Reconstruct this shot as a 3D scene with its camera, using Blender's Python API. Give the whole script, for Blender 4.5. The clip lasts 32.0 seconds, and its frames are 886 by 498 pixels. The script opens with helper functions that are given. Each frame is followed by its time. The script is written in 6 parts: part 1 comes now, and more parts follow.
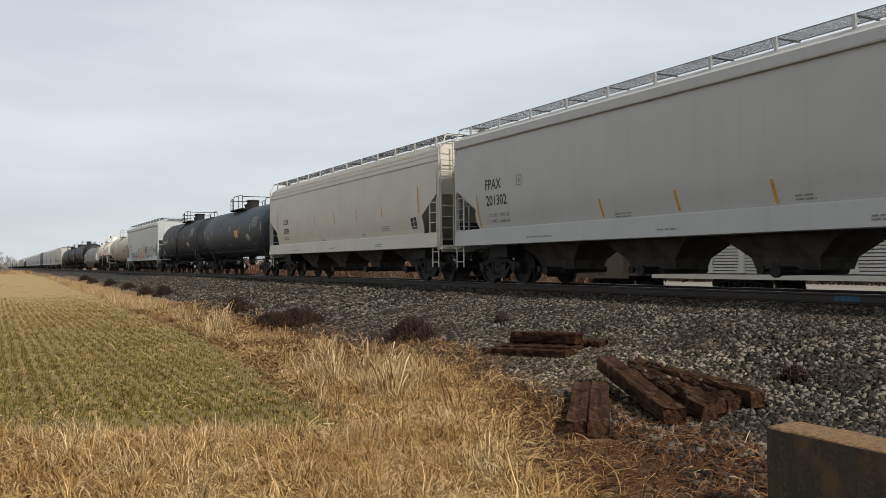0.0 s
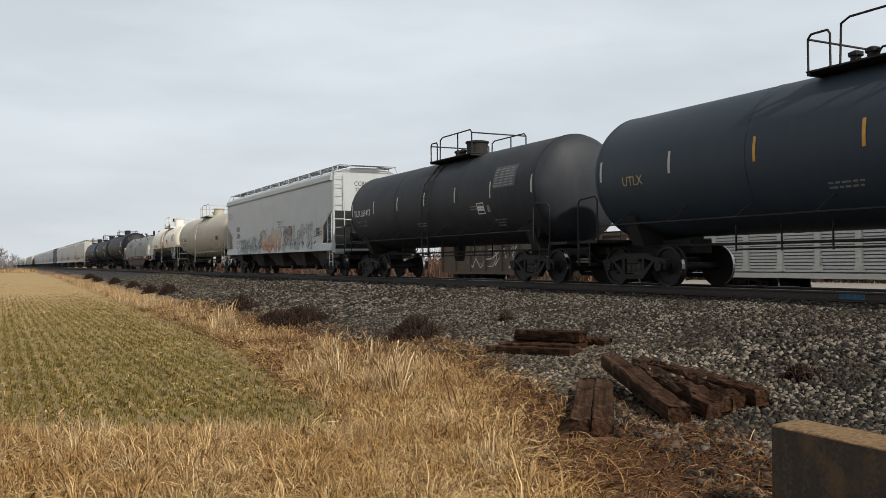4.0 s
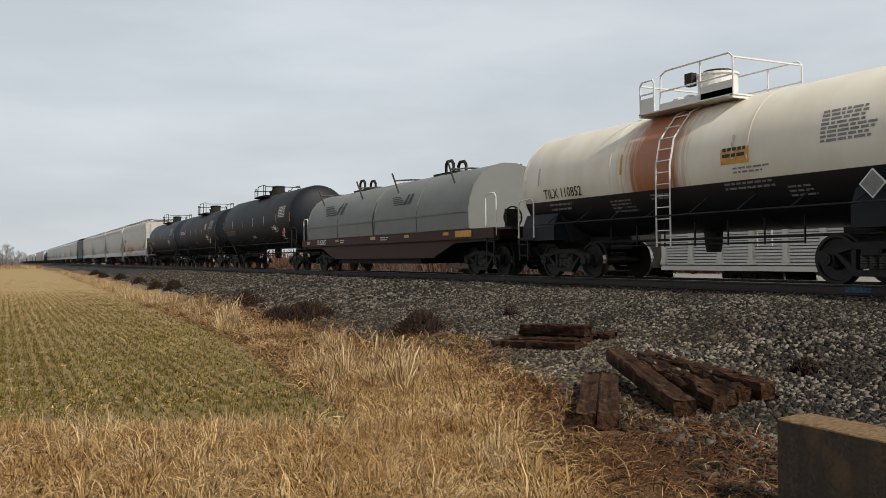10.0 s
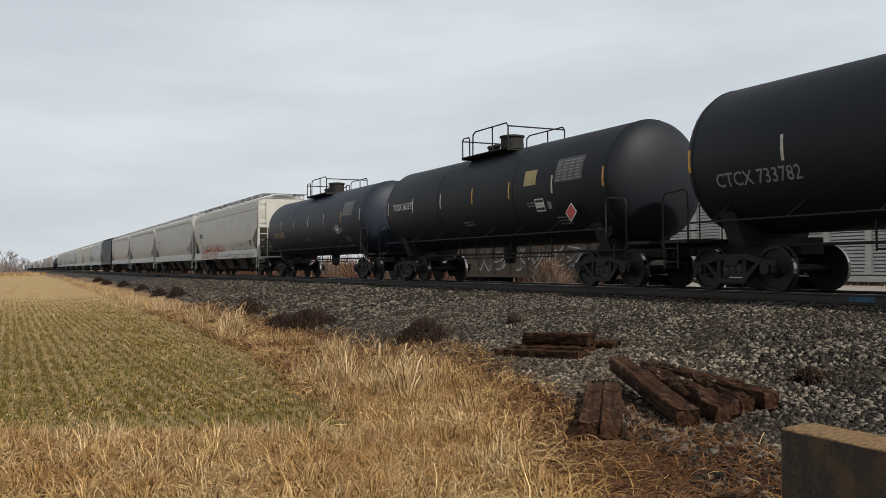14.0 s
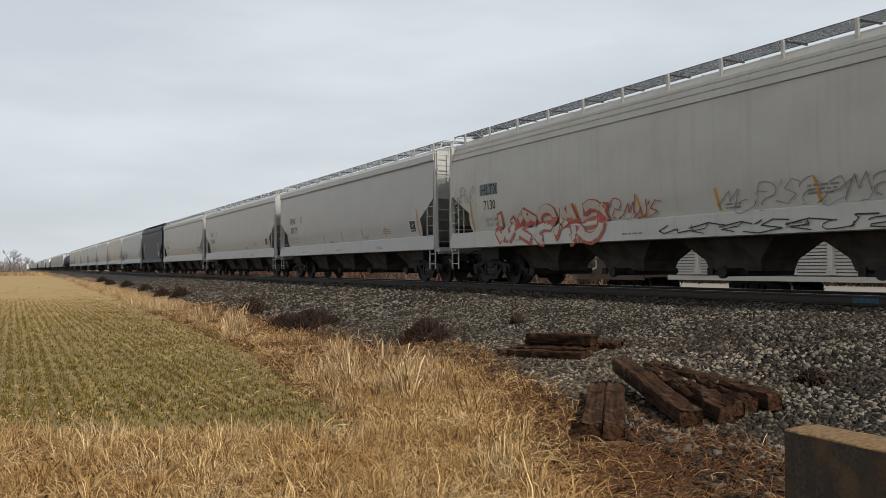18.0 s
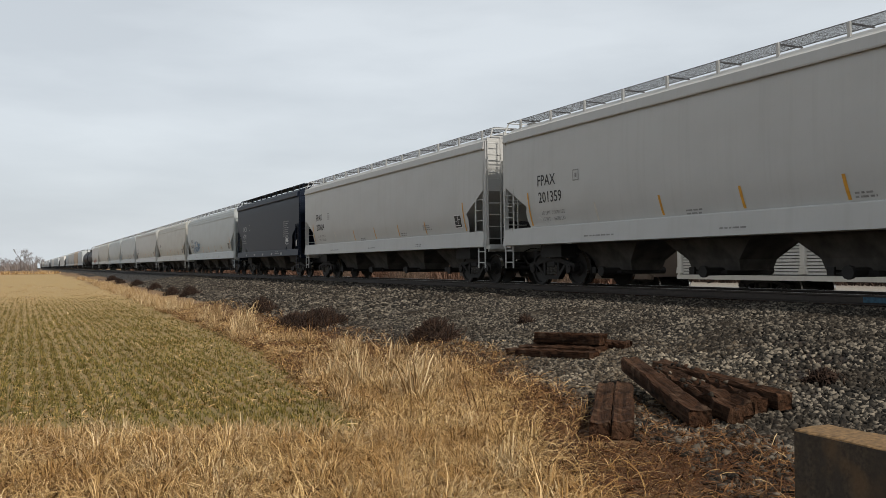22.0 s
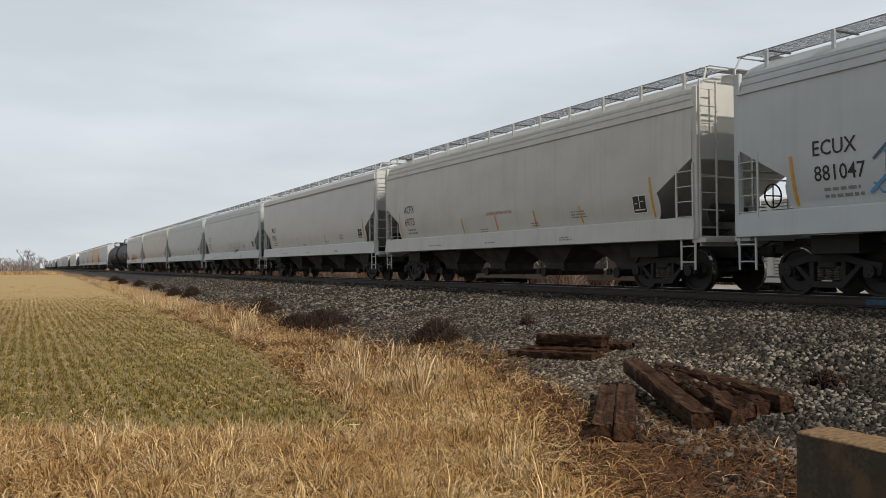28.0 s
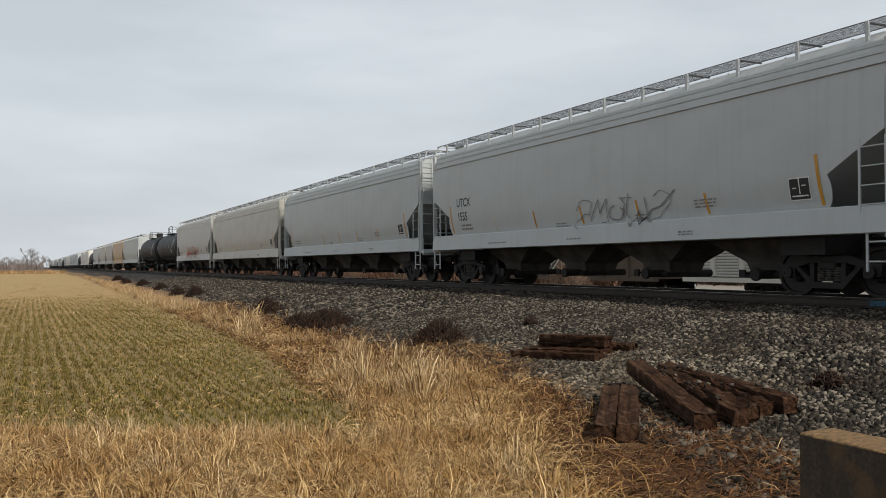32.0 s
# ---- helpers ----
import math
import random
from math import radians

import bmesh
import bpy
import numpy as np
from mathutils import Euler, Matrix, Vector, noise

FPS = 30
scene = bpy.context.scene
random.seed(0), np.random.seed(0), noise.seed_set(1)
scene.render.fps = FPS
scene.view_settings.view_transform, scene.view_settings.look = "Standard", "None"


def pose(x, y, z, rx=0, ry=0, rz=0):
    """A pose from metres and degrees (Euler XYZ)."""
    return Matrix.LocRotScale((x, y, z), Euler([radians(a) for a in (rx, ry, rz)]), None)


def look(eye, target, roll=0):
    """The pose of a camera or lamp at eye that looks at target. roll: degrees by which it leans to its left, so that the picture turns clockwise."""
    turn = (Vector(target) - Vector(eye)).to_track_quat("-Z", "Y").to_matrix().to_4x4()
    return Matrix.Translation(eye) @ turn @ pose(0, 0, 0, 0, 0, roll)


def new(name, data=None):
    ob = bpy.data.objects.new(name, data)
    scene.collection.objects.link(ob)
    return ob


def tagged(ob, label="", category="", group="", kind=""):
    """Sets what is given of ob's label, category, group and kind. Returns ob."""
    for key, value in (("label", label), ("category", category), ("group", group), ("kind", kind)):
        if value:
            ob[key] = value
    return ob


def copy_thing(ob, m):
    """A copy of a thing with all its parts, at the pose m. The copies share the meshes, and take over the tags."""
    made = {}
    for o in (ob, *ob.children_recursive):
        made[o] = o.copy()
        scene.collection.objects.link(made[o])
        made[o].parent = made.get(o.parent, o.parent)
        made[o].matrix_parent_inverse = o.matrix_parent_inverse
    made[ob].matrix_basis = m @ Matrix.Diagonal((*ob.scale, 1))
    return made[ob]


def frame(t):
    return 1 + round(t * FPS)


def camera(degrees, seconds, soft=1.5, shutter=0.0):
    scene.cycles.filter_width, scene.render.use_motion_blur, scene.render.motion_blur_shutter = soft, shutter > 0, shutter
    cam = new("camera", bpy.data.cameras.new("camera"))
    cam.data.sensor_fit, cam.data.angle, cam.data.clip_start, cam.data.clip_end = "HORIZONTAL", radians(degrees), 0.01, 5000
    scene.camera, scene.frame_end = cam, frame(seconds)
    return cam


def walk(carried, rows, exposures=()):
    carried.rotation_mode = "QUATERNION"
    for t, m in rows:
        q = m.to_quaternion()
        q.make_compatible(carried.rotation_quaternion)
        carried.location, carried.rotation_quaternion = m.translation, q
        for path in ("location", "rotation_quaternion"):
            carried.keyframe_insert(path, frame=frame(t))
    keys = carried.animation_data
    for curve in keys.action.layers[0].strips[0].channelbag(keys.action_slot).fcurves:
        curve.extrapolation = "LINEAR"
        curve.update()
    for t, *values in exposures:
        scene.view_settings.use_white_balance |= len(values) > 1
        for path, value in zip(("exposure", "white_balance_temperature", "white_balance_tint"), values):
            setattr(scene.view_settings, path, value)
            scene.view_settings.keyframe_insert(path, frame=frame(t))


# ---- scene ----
EYE = Vector((0.0, 0.0, 1.65))
# seconds, degrees to the right of the track's line, degrees up, lean
PATH = [
    (0, 27.93, 0.96, -0.52), (0.5, 27.84, 0.94, -0.55), (1, 27.80, 0.95, -0.54), (1.5, 27.75, 0.93, -0.55),
    (2, 27.82, 0.88, -0.55), (2.5, 27.84, 0.92, -0.61), (3, 27.85, 0.92, -0.51), (3.5, 27.73, 0.87, -0.52),
    (5.5, 27.59, 0.81, -0.57), (6, 27.63, 0.76, -0.56), (6.5, 27.61, 0.75, -0.64), (7, 27.55, 0.74, -0.64),
    (7.5, 27.43, 0.67, -0.64), (8, 27.42, 0.65, -0.59), (8.5, 27.35, 0.49, -0.73), (9, 27.26, 0.44, -0.77),
    (9.5, 27.30, 0.46, -0.79), (10, 27.33, 0.49, -0.78), (10.5, 27.35, 0.63, -0.71), (11, 27.39, 0.91, -0.65),
    (11.5, 27.31, 1.05, -0.60), (12, 27.23, 1.22, -0.60), (12.5, 27.15, 1.15, -0.59), (13, 27.15, 1.05, -0.63),
    (13.5, 27.15, 1.05, -0.63), (14, 27.12, 1.04, -0.61), (14.5, 27.08, 1.02, -0.55), (16.5, 27.02, 1.19, -0.49),
    (17, 27.04, 1.17, -0.46), (17.5, 27.07, 1.18, -0.48), (18, 26.92, 1.07, -0.52), (18.5, 26.80, 1.12, -0.53),
    (19, 26.68, 1.07, -0.58), (19.5, 26.67, 1.13, -0.50), (20, 26.58, 1.07, -0.47), (20.5, 26.58, 1.04, -0.50),
    (21, 26.41, 0.96, -0.50), (21.5, 26.36, 1.02, -0.49), (22, 26.34, 1.02, -0.48), (22.5, 26.42, 1.15, -0.30),
    (23, 26.30, 1.05, -0.32), (23.5, 26.33, 1.08, -0.22), (24, 26.31, 1.09, -0.26), (24.5, 26.33, 1.20, -0.22),
    (25, 26.28, 1.29, -0.21), (25.5, 26.16, 1.28, -0.19), (27.5, 26.20, 1.14, -0.30), (28, 26.19, 1.10, -0.34),
    (28.5, 26.19, 1.06, -0.37), (29, 26.12, 1.01, -0.37), (29.5, 26.07, 1.06, -0.39), (30, 26.05, 1.11, -0.34),
    (30.5, 26.01, 1.18, -0.26), (31, 25.95, 1.14, -0.20), (31.5, 25.99, 1.14, -0.19), (32, 25.98, 1.11, -0.21),
]


def gaze(yaw, pitch, lean):
    a, b = radians(yaw), radians(pitch)
    way = Vector((math.sin(a) * math.cos(b), math.cos(a) * math.cos(b), math.sin(b)))
    return look(EYE, EYE + way * 10, lean)


cam = camera(55.2, 32.0, soft=0.5)
walk(cam, [(t, gaze(a, b, c)) for t, a, b, c in PATH], [(0, 0.05), (8, 0.05), (9.5, -0.08), (12, -0.10), (14, -0.02), (20, 0.0), (30.5, 0.0), (32, -0.06)])

# ---- world and sun ----
SUN_TO = Vector((0.17, -0.77, 0.74)).normalized()
world = bpy.data.worlds.new("hazy_sky")
scene.world = world
world.use_nodes = True
wn, wl = world.node_tree.nodes, world.node_tree.links
wn.clear()
w_out = wn.new("ShaderNodeOutputWorld")
w_bg = wn.new("ShaderNodeBackground")
w_sky = wn.new("ShaderNodeTexSky")
w_sky.sky_type = "NISHITA"
w_sky.sun_disc = False
w_sky.sun_elevation = math.asin(SUN_TO.z)
w_sky.sun_rotation = math.atan2(SUN_TO.x, SUN_TO.y)
w_sky.air_density, w_sky.dust_density, w_sky.ozone_density = 1.0, 4.0, 1.0
w_sky.altitude = 200
# thin cloud veil over the sky
w_co = wn.new("ShaderNodeTexCoord")
w_map = wn.new("ShaderNodeMapping")
w_map.inputs["Scale"].default_value = (1.2, 1.2, 5.0)
w_noise = wn.new("ShaderNodeTexNoise")
w_noise.inputs["Scale"].default_value = 2.2
w_noise.inputs["Detail"].default_value = 6
w_noise.inputs["Roughness"].default_value = 0.5
w_ramp = wn.new("ShaderNodeValToRGB")
w_ramp.color_ramp.elements[0].position = 0.36
w_ramp.color_ramp.elements[0].color = (6.35, 6.82, 7.24, 1)
w_ramp.color_ramp.elements[1].position = 0.62
w_ramp.color_ramp.elements[1].color = (7.6, 8.1, 8.5, 1)
w_mix = wn.new("ShaderNodeMix")
w_mix.data_type = "RGBA"
w_mix.inputs["Factor"].default_value = 0.86
wl.new(w_co.outputs["Generated"], w_map.inputs["Vector"])
wl.new(w_map.outputs["Vector"], w_noise.inputs["Vector"])
wl.new(w_noise.outputs["Fac"], w_ramp.inputs["Fac"])
wl.new(w_sky.outputs["Color"], w_mix.inputs["A"])
wl.new(w_ramp.outputs["Color"], w_mix.inputs["B"])
# haze is brightest low down and thins towards the zenith
w_sep = wn.new("ShaderNodeSeparateXYZ")
w_el = wn.new("ShaderNodeMapRange")
w_el.interpolation_type = "SMOOTHSTEP"
w_el.inputs["From Min"].default_value = 0.22
w_el.inputs["From Max"].default_value = 0.95
w_el.inputs["To Min"].default_value = 1.0
w_el.inputs["To Max"].default_value = 0.42
w_mul = wn.new("ShaderNodeVectorMath")
w_mul.operation = "SCALE"
wl.new(w_co.outputs["Generated"], w_sep.inputs["Vector"])
wl.new(w_sep.outputs["Z"], w_el.inputs["Value"])
wl.new(w_mix.outputs["Result"], w_mul.inputs[0])
wl.new(w_el.outputs["Result"], w_mul.inputs["Scale"])
wl.new(w_mul.outputs["Vector"], w_bg.inputs["Color"])
w_bg.inputs["Strength"].default_value = 0.103
wl.new(w_bg.outputs["Background"], w_out.inputs["Surface"])

sun = new("sun", bpy.data.lights.new("sun", "SUN"))
sun.data.energy = 4.15
sun.data.angle = radians(1.2)
sun.data.color = (1.0, 0.93, 0.83)
sun.matrix_world = look(SUN_TO * 300, (0, 0, 0))
scene.view_settings.exposure = 0.0

# ---- materials ----


def node_mat(name, rough=0.6, metal=0.0):
    m = bpy.data.materials.new(name)
    m.use_nodes = True
    b = m.node_tree.nodes["Principled BSDF"]
    b.inputs["Roughness"].default_value = rough
    b.inputs["Metallic"].default_value = metal
    return m, m.node_tree.nodes, m.node_tree.links, b


def noise_fac(n, l, scale, detail=4, stretch=(1, 1, 1), lo=0.4, hi=0.6, rough=0.55):
    co = n.new("ShaderNodeTexCoord")
    mp = n.new("ShaderNodeMapping")
    mp.inputs["Scale"].default_value = stretch
    t = n.new("ShaderNodeTexNoise")
    t.inputs["Scale"].default_value = scale
    t.inputs["Detail"].default_value = detail
    t.inputs["Roughness"].default_value = rough
    r = n.new("ShaderNodeMapRange")
    r.inputs["From Min"].default_value = lo
    r.inputs["From Max"].default_value = hi
    l.new(co.outputs["Object"], mp.inputs["Vector"])
    l.new(mp.outputs["Vector"], t.inputs["Vector"])
    l.new(t.outputs["Fac"], r.inputs["Value"])
    return r.outputs["Result"], t.outputs["Fac"]


def mix_rgb(n, l, fac, a, b, amount=1.0):
    m = n.new("ShaderNodeMix")
    m.data_type = "RGBA"
    if amount != 1.0:
        k = n.new("ShaderNodeMath")
        k.operation = "MULTIPLY"
        k.inputs[1].default_value = amount
        l.new(fac, k.inputs[0])
        fac = k.outputs[0]
    l.new(fac, m.inputs["Factor"])
    for v, s in ((a, "A"), (b, "B")):
        if isinstance(v, tuple):
            m.inputs[s].default_value = (*v, 1)
        else:
            l.new(v, m.inputs[s])
    return m.outputs["Result"]


def bump(n, l, b, height, strength=0.3, distance=0.01):
    k = n.new("ShaderNodeBump")
    k.inputs["Strength"].default_value = strength
    k.inputs["Distance"].default_value = distance
    l.new(height, k.inputs["Height"])
    l.new(k.outputs["Normal"], b.inputs["Normal"])


def paint(name, color, dirt=(0.16, 0.13, 0.10), amount=0.45, rough=0.5, rust=0.0, shine=0.5):
    """Weathered car paint: broad grime, fine vertical streaks, specks."""
    m, n, l, b = node_mat(name, rough)
    b.inputs["Specular IOR Level"].default_value = shine
    broad, _ = noise_fac(n, l, 0.7, 5, (1, 1, 1.4), 0.42, 0.75)
    streak, raw = noise_fac(n, l, 2.2, 5, (1, 3.0, 0.12), 0.5, 0.78)
    speck, _ = noise_fac(n, l, 30, 3, (1, 1, 1), 0.62, 0.75)
    c = mix_rgb(n, l, broad, color, tuple(0.5 * k + 0.5 * d for k, d in zip(color, dirt)), amount * 0.7)
    c = mix_rgb(n, l, streak, c, dirt, amount * 0.32)
    c = mix_rgb(n, l, speck, c, dirt, amount * 0.4)
    if rust:
        rs, _ = noise_fac(n, l, 1.7, 6, (1, 1, 0.3), 0.55, 0.72)
        c = mix_rgb(n, l, rs, c, (0.22, 0.07, 0.025), rust)
    l.new(c, b.inputs["Base Color"])
    bump(n, l, b, raw, 0.06, 0.01)
    return m


def plain(name, color, rough=0.6, metal=0.0, scale=8.0, vary=0.35):
    m, n, l, b = node_mat(name, rough, metal)
    f, raw = noise_fac(n, l, scale, 5, (1, 1, 1), 0.35, 0.68)
    c = mix_rgb(n, l, f, color, tuple(k * (1 - vary) for k in color))
    l.new(c, b.inputs["Base Color"])
    bump(n, l, b, raw, 0.15, 0.01)
    return m


M = {}
M["fpax"] = paint("pale_grey_paint", (0.447, 0.450, 0.440), amount=0.30)
M["mllx"] = paint("lighter_grey_paint", (0.49, 0.495, 0.485), amount=0.3)
M["cream"] = paint("cream_paint", (0.57, 0.545, 0.475), amount=0.35)
M["cool"] = paint("cool_grey_paint", (0.455, 0.485, 0.495), amount=0.35)
M["dirty"] = paint("dirty_grey_paint", (0.49, 0.485, 0.45), amount=0.55)
M["bluegrey"] = paint("blue_grey_paint", (0.44, 0.475, 0.485), amount=0.4)
M["navy"] = paint("navy_black_paint", (0.0035, 0.0085, 0.022), (0.010, 0.017, 0.032), 0.3, 0.5, shine=0.22)
M["tank_navy"] = paint("navy_tank_paint", (0.027, 0.039, 0.054), (0.062, 0.07, 0.078), 0.5, 0.55, shine=0.3)
M["tank_black"] = paint("black_tank_paint", (0.008, 0.0105, 0.015), (0.034, 0.033, 0.033), 0.5, 0.58, shine=0.25)
M["tank_dirty"] = paint("grimy_black_tank_paint", (0.023, 0.027, 0.034), (0.095, 0.09, 0.084), 0.65, 0.6, shine=0.25)
M["tank_slate"] = paint("slate_tank_paint", (0.016, 0.023, 0.038), (0.05, 0.052, 0.06), 0.45, 0.55, shine=0.3)
M["tank_beige"] = paint("beige_tank_paint", (0.43, 0.40, 0.325), (0.19, 0.15, 0.10), 0.5, 0.58)


def two_tone():
    """White above, black belly below one level line, with rust run down round the manway."""
    m, n, l, b = node_mat("white_over_black_tank_paint", 0.42)
    co = n.new("ShaderNodeTexCoord")
    sx = n.new("ShaderNodeSeparateXYZ")
    l.new(co.outputs["Object"], sx.inputs["Vector"])
    broad, raw = noise_fac(n, l, 0.8, 5, (1, 1, 0.5), 0.42, 0.72)
    c = mix_rgb(n, l, broad, (0.76, 0.71, 0.60), (0.52, 0.40, 0.26), 0.45)
    ab = n.new("ShaderNodeMath")
    ab.operation = "ABSOLUTE"
    off = n.new("ShaderNodeMath")
    off.operation = "ADD"
    off.inputs[1].default_value = -0.62
    l.new(sx.outputs["Y"], off.inputs[0])
    l.new(off.outputs[0], ab.inputs[0])
    wob, _ = noise_fac(n, l, 3.0, 4, (1, 3.5, 0.2), 0.3, 0.7)
    ad = n.new("ShaderNodeMath")
    ad.operation = "MULTIPLY_ADD"
    ad.inputs[1].default_value = 0.55
    l.new(wob, ad.inputs[0])
    l.new(ab.outputs[0], ad.inputs[2])
    mr = n.new("ShaderNodeMapRange")
    mr.inputs["From Min"].default_value = 1.45
    mr.inputs["From Max"].default_value = 0.75
    l.new(ad.outputs[0], mr.inputs["Value"])
    c = mix_rgb(n, l, mr.outputs["Result"], c, (0.33, 0.10, 0.028), 0.95)
    st = n.new("ShaderNodeMath")
    st.operation = "LESS_THAN"
    st.inputs[1].default_value = 2.03
    l.new(sx.outputs["Z"], st.inputs[0])
    c = mix_rgb(n, l, st.outputs[0], c, (0.009, 0.009, 0.011))
    l.new(c, b.inputs["Base Color"])
    bump(n, l, b, raw, 0.05, 0.01)
    return m


M["two_tone"] = two_tone()
M["coil"] = paint("grey_hood_paint", (0.165, 0.173, 0.163), (0.075, 0.072, 0.064), 0.6, 0.55)
M["brown"] = paint("oxide_brown_paint", (0.046, 0.018, 0.012), (0.04, 0.024, 0.017), 0.6, 0.75)
M["tan"] = paint("tan_paint", (0.50, 0.36, 0.22), amount=0.4)
M["grimy"] = plain("grimy_steel", (0.013, 0.0115, 0.0105), 0.8)
M["under"] = plain("road_dirt_steel", (0.075, 0.068, 0.060), 0.85, vary=0.6, scale=3.0)
M["wheel"] = plain("wheel_steel", (0.018, 0.016, 0.015), 0.65, 0.3)
M["tread"] = plain("polished_tread", (0.55, 0.53, 0.5), 0.25, 1.0, vary=0.1)
M["grate"] = plain("galvanised_grating", (0.20, 0.20, 0.20), 0.6, 0.1, 20)
M["gratedark"] = plain("dark_grating", (0.085, 0.085, 0.09), 0.6, 0.1, 20)
M["whitepart"] = paint("white_fittings", (0.70, 0.69, 0.65), amount=0.3)
M["ink"] = plain("black_stencil", (0.02, 0.02, 0.022), 0.6)
M["inkw"] = plain("white_stencil", (0.72, 0.72, 0.70), 0.6, vary=0.15)
M["inkdim"] = plain("worn_stencil", (0.25, 0.245, 0.24), 0.6)
M["inkyellow"] = plain("yellow_stencil", (0.42, 0.33, 0.14), 0.6, vary=0.2)
M["panel"] = plain("worn_data_panel", (0.085, 0.09, 0.095), 0.6, vary=0.4)
M["reflect"] = plain("amber_reflector", (0.62, 0.30, 0.03), 0.4, vary=0.3)
M["reflectw"] = plain("pale_reflector", (0.55, 0.52, 0.45), 0.4, vary=0.3)
M["red"] = plain("red_marking", (0.5, 0.05, 0.04), 0.5)
M["blue_mark"] = plain("faded_blue_paint", (0.03, 0.10, 0.16), 0.7, vary=0.6, scale=14)
M["rail"] = plain("rail_rust", (0.032, 0.023, 0.018), 0.7)
M["railtop"] = plain("rail_head", (0.45, 0.44, 0.43), 0.3, 1.0, vary=0.2)

# ---- mesh helpers ----
RAIL_Z, TRACK_X = 1.04, 14.25
SIDING_X, SIDING_Z = 23.6, 0.28


def box(bm, x0, x1, y0, y1, z0, z1, bevel=0.0):
    r = bmesh.ops.create_cube(bm, size=1)["verts"]
    for v in r:
        v.co = Vector(((x0 + x1) / 2 + v.co.x * (x1 - x0), (y0 + y1) / 2 + v.co.y * (y1 - y0), (z0 + z1) / 2 + v.co.z * (z1 - z0)))
    if bevel:
        edges = {e for v in r for e in v.link_edges}
        bmesh.ops.bevel(bm, geom=list(edges), offset=bevel, segments=1, affect="EDGES")


def cyl(bm, p, q, r, n=8, r2=None, caps=True):
    p, q = Vector(p), Vector(q)
    d = q - p
    m = Matrix.Translation((p + q) / 2) @ d.to_track_quat("Z", "Y").to_matrix().to_4x4()
    bmesh.ops.create_cone(bm, cap_ends=caps, segments=n, radius1=r, radius2=r if r2 is None else r2, depth=d.length, matrix=m)


def tube(bm, pts, r, n=6):
    for a, b in zip(pts, pts[1:]):
        cyl(bm, a, b, r, n)


def prism(bm, outline, axis, a, b):
    """Extrude a closed outline from a to b along an axis ('x' with (y, z) pairs, 'y' with (x, z) pairs)."""
    def at(u, v, w):
        return (w, u, v) if axis == "x" else (u, w, v)
    lo = [bm.verts.new(at(u, v, a)) for u, v in outline]
    hi = [bm.verts.new(at(u, v, b)) for u, v in outline]
    k = len(outline)
    for i in range(k):
        bm.faces.new((lo[i], lo[(i + 1) % k], hi[(i + 1) % k], hi[i]))
    bm.faces.new(lo)
    bm.faces.new(hi[::-1])
    bmesh.ops.recalc_face_normals(bm, faces=bm.faces)


def lathe(bm, profile, axis_z, n=24, closed_ends=True, about="y"):
    """Turn (along, radius) pairs about a line along y or x at height axis_z."""
    rings = []
    for u, r in profile:
        ring = []
        for i in range(n):
            a = 2 * math.pi * i / n
            c, s = r * math.cos(a), r * math.sin(a)
            ring.append(bm.verts.new((c, u, axis_z + s) if about == "y" else (u, c, axis_z + s)))
        rings.append(ring)
    faces = []
    for ra, rb in zip(rings, rings[1:]):
        for i in range(n):
            faces.append(bm.faces.new((ra[i], ra[(i + 1) % n], rb[(i + 1) % n], rb[i])))
    if closed_ends:
        bm.faces.new(rings[0])
        bm.faces.new(rings[-1])
    bmesh.ops.recalc_face_normals(bm, faces=bm.faces)
    return faces


def lathe_z(bm, x, y, profile, n=16):
    rings = []
    for z, r in profile:
        rings.append([bm.verts.new((x + r * math.cos(6.2832 * i / n), y + r * math.sin(6.2832 * i / n), z)) for i in range(n)])
    for a, b in zip(rings, rings[1:]):
        for i in range(n):
            bm.faces.new((a[i], a[(i + 1) % n], b[(i + 1) % n], b[i]))
    bm.faces.new(rings[-1])
    bm.faces.new(rings[0])
    bmesh.ops.recalc_face_normals(bm, faces=bm.faces)


def to_mesh(name, bm, mats, smooth=False):
    me = bpy.data.meshes.new(name)
    bm.to_mesh(me)
    bm.free()
    for m in mats if isinstance(mats, (list, tuple)) else [mats]:
        me.materials.append(m)
    if smooth:
        me.shade_smooth()
        me.set_sharp_from_angle(angle=radians(38))
    return me


def part(name, data, material, parent, label="", smooth=False):
    """Links a bmesh (or a ready mesh) as one mesh object under a thing or under a part."""
    me = to_mesh(name, data, material, smooth) if isinstance(data, bmesh.types.BMesh) else data
    ob = new(name, me)
    ob.parent = parent
    if label:
        tagged(ob, label)
    return ob


def thing(name, bm, material, label, category, kind="", group="", smooth=False, at=None):
    ob = new(name, to_mesh(name, bm, material, smooth))
    if at is not None:
        ob.matrix_basis = at
    return tagged(ob, label, category, group, kind)


STORE = {}


def shared(key, build):
    """One mesh for all alike pieces."""
    if key not in STORE:
        STORE[key] = build()
    return STORE[key]


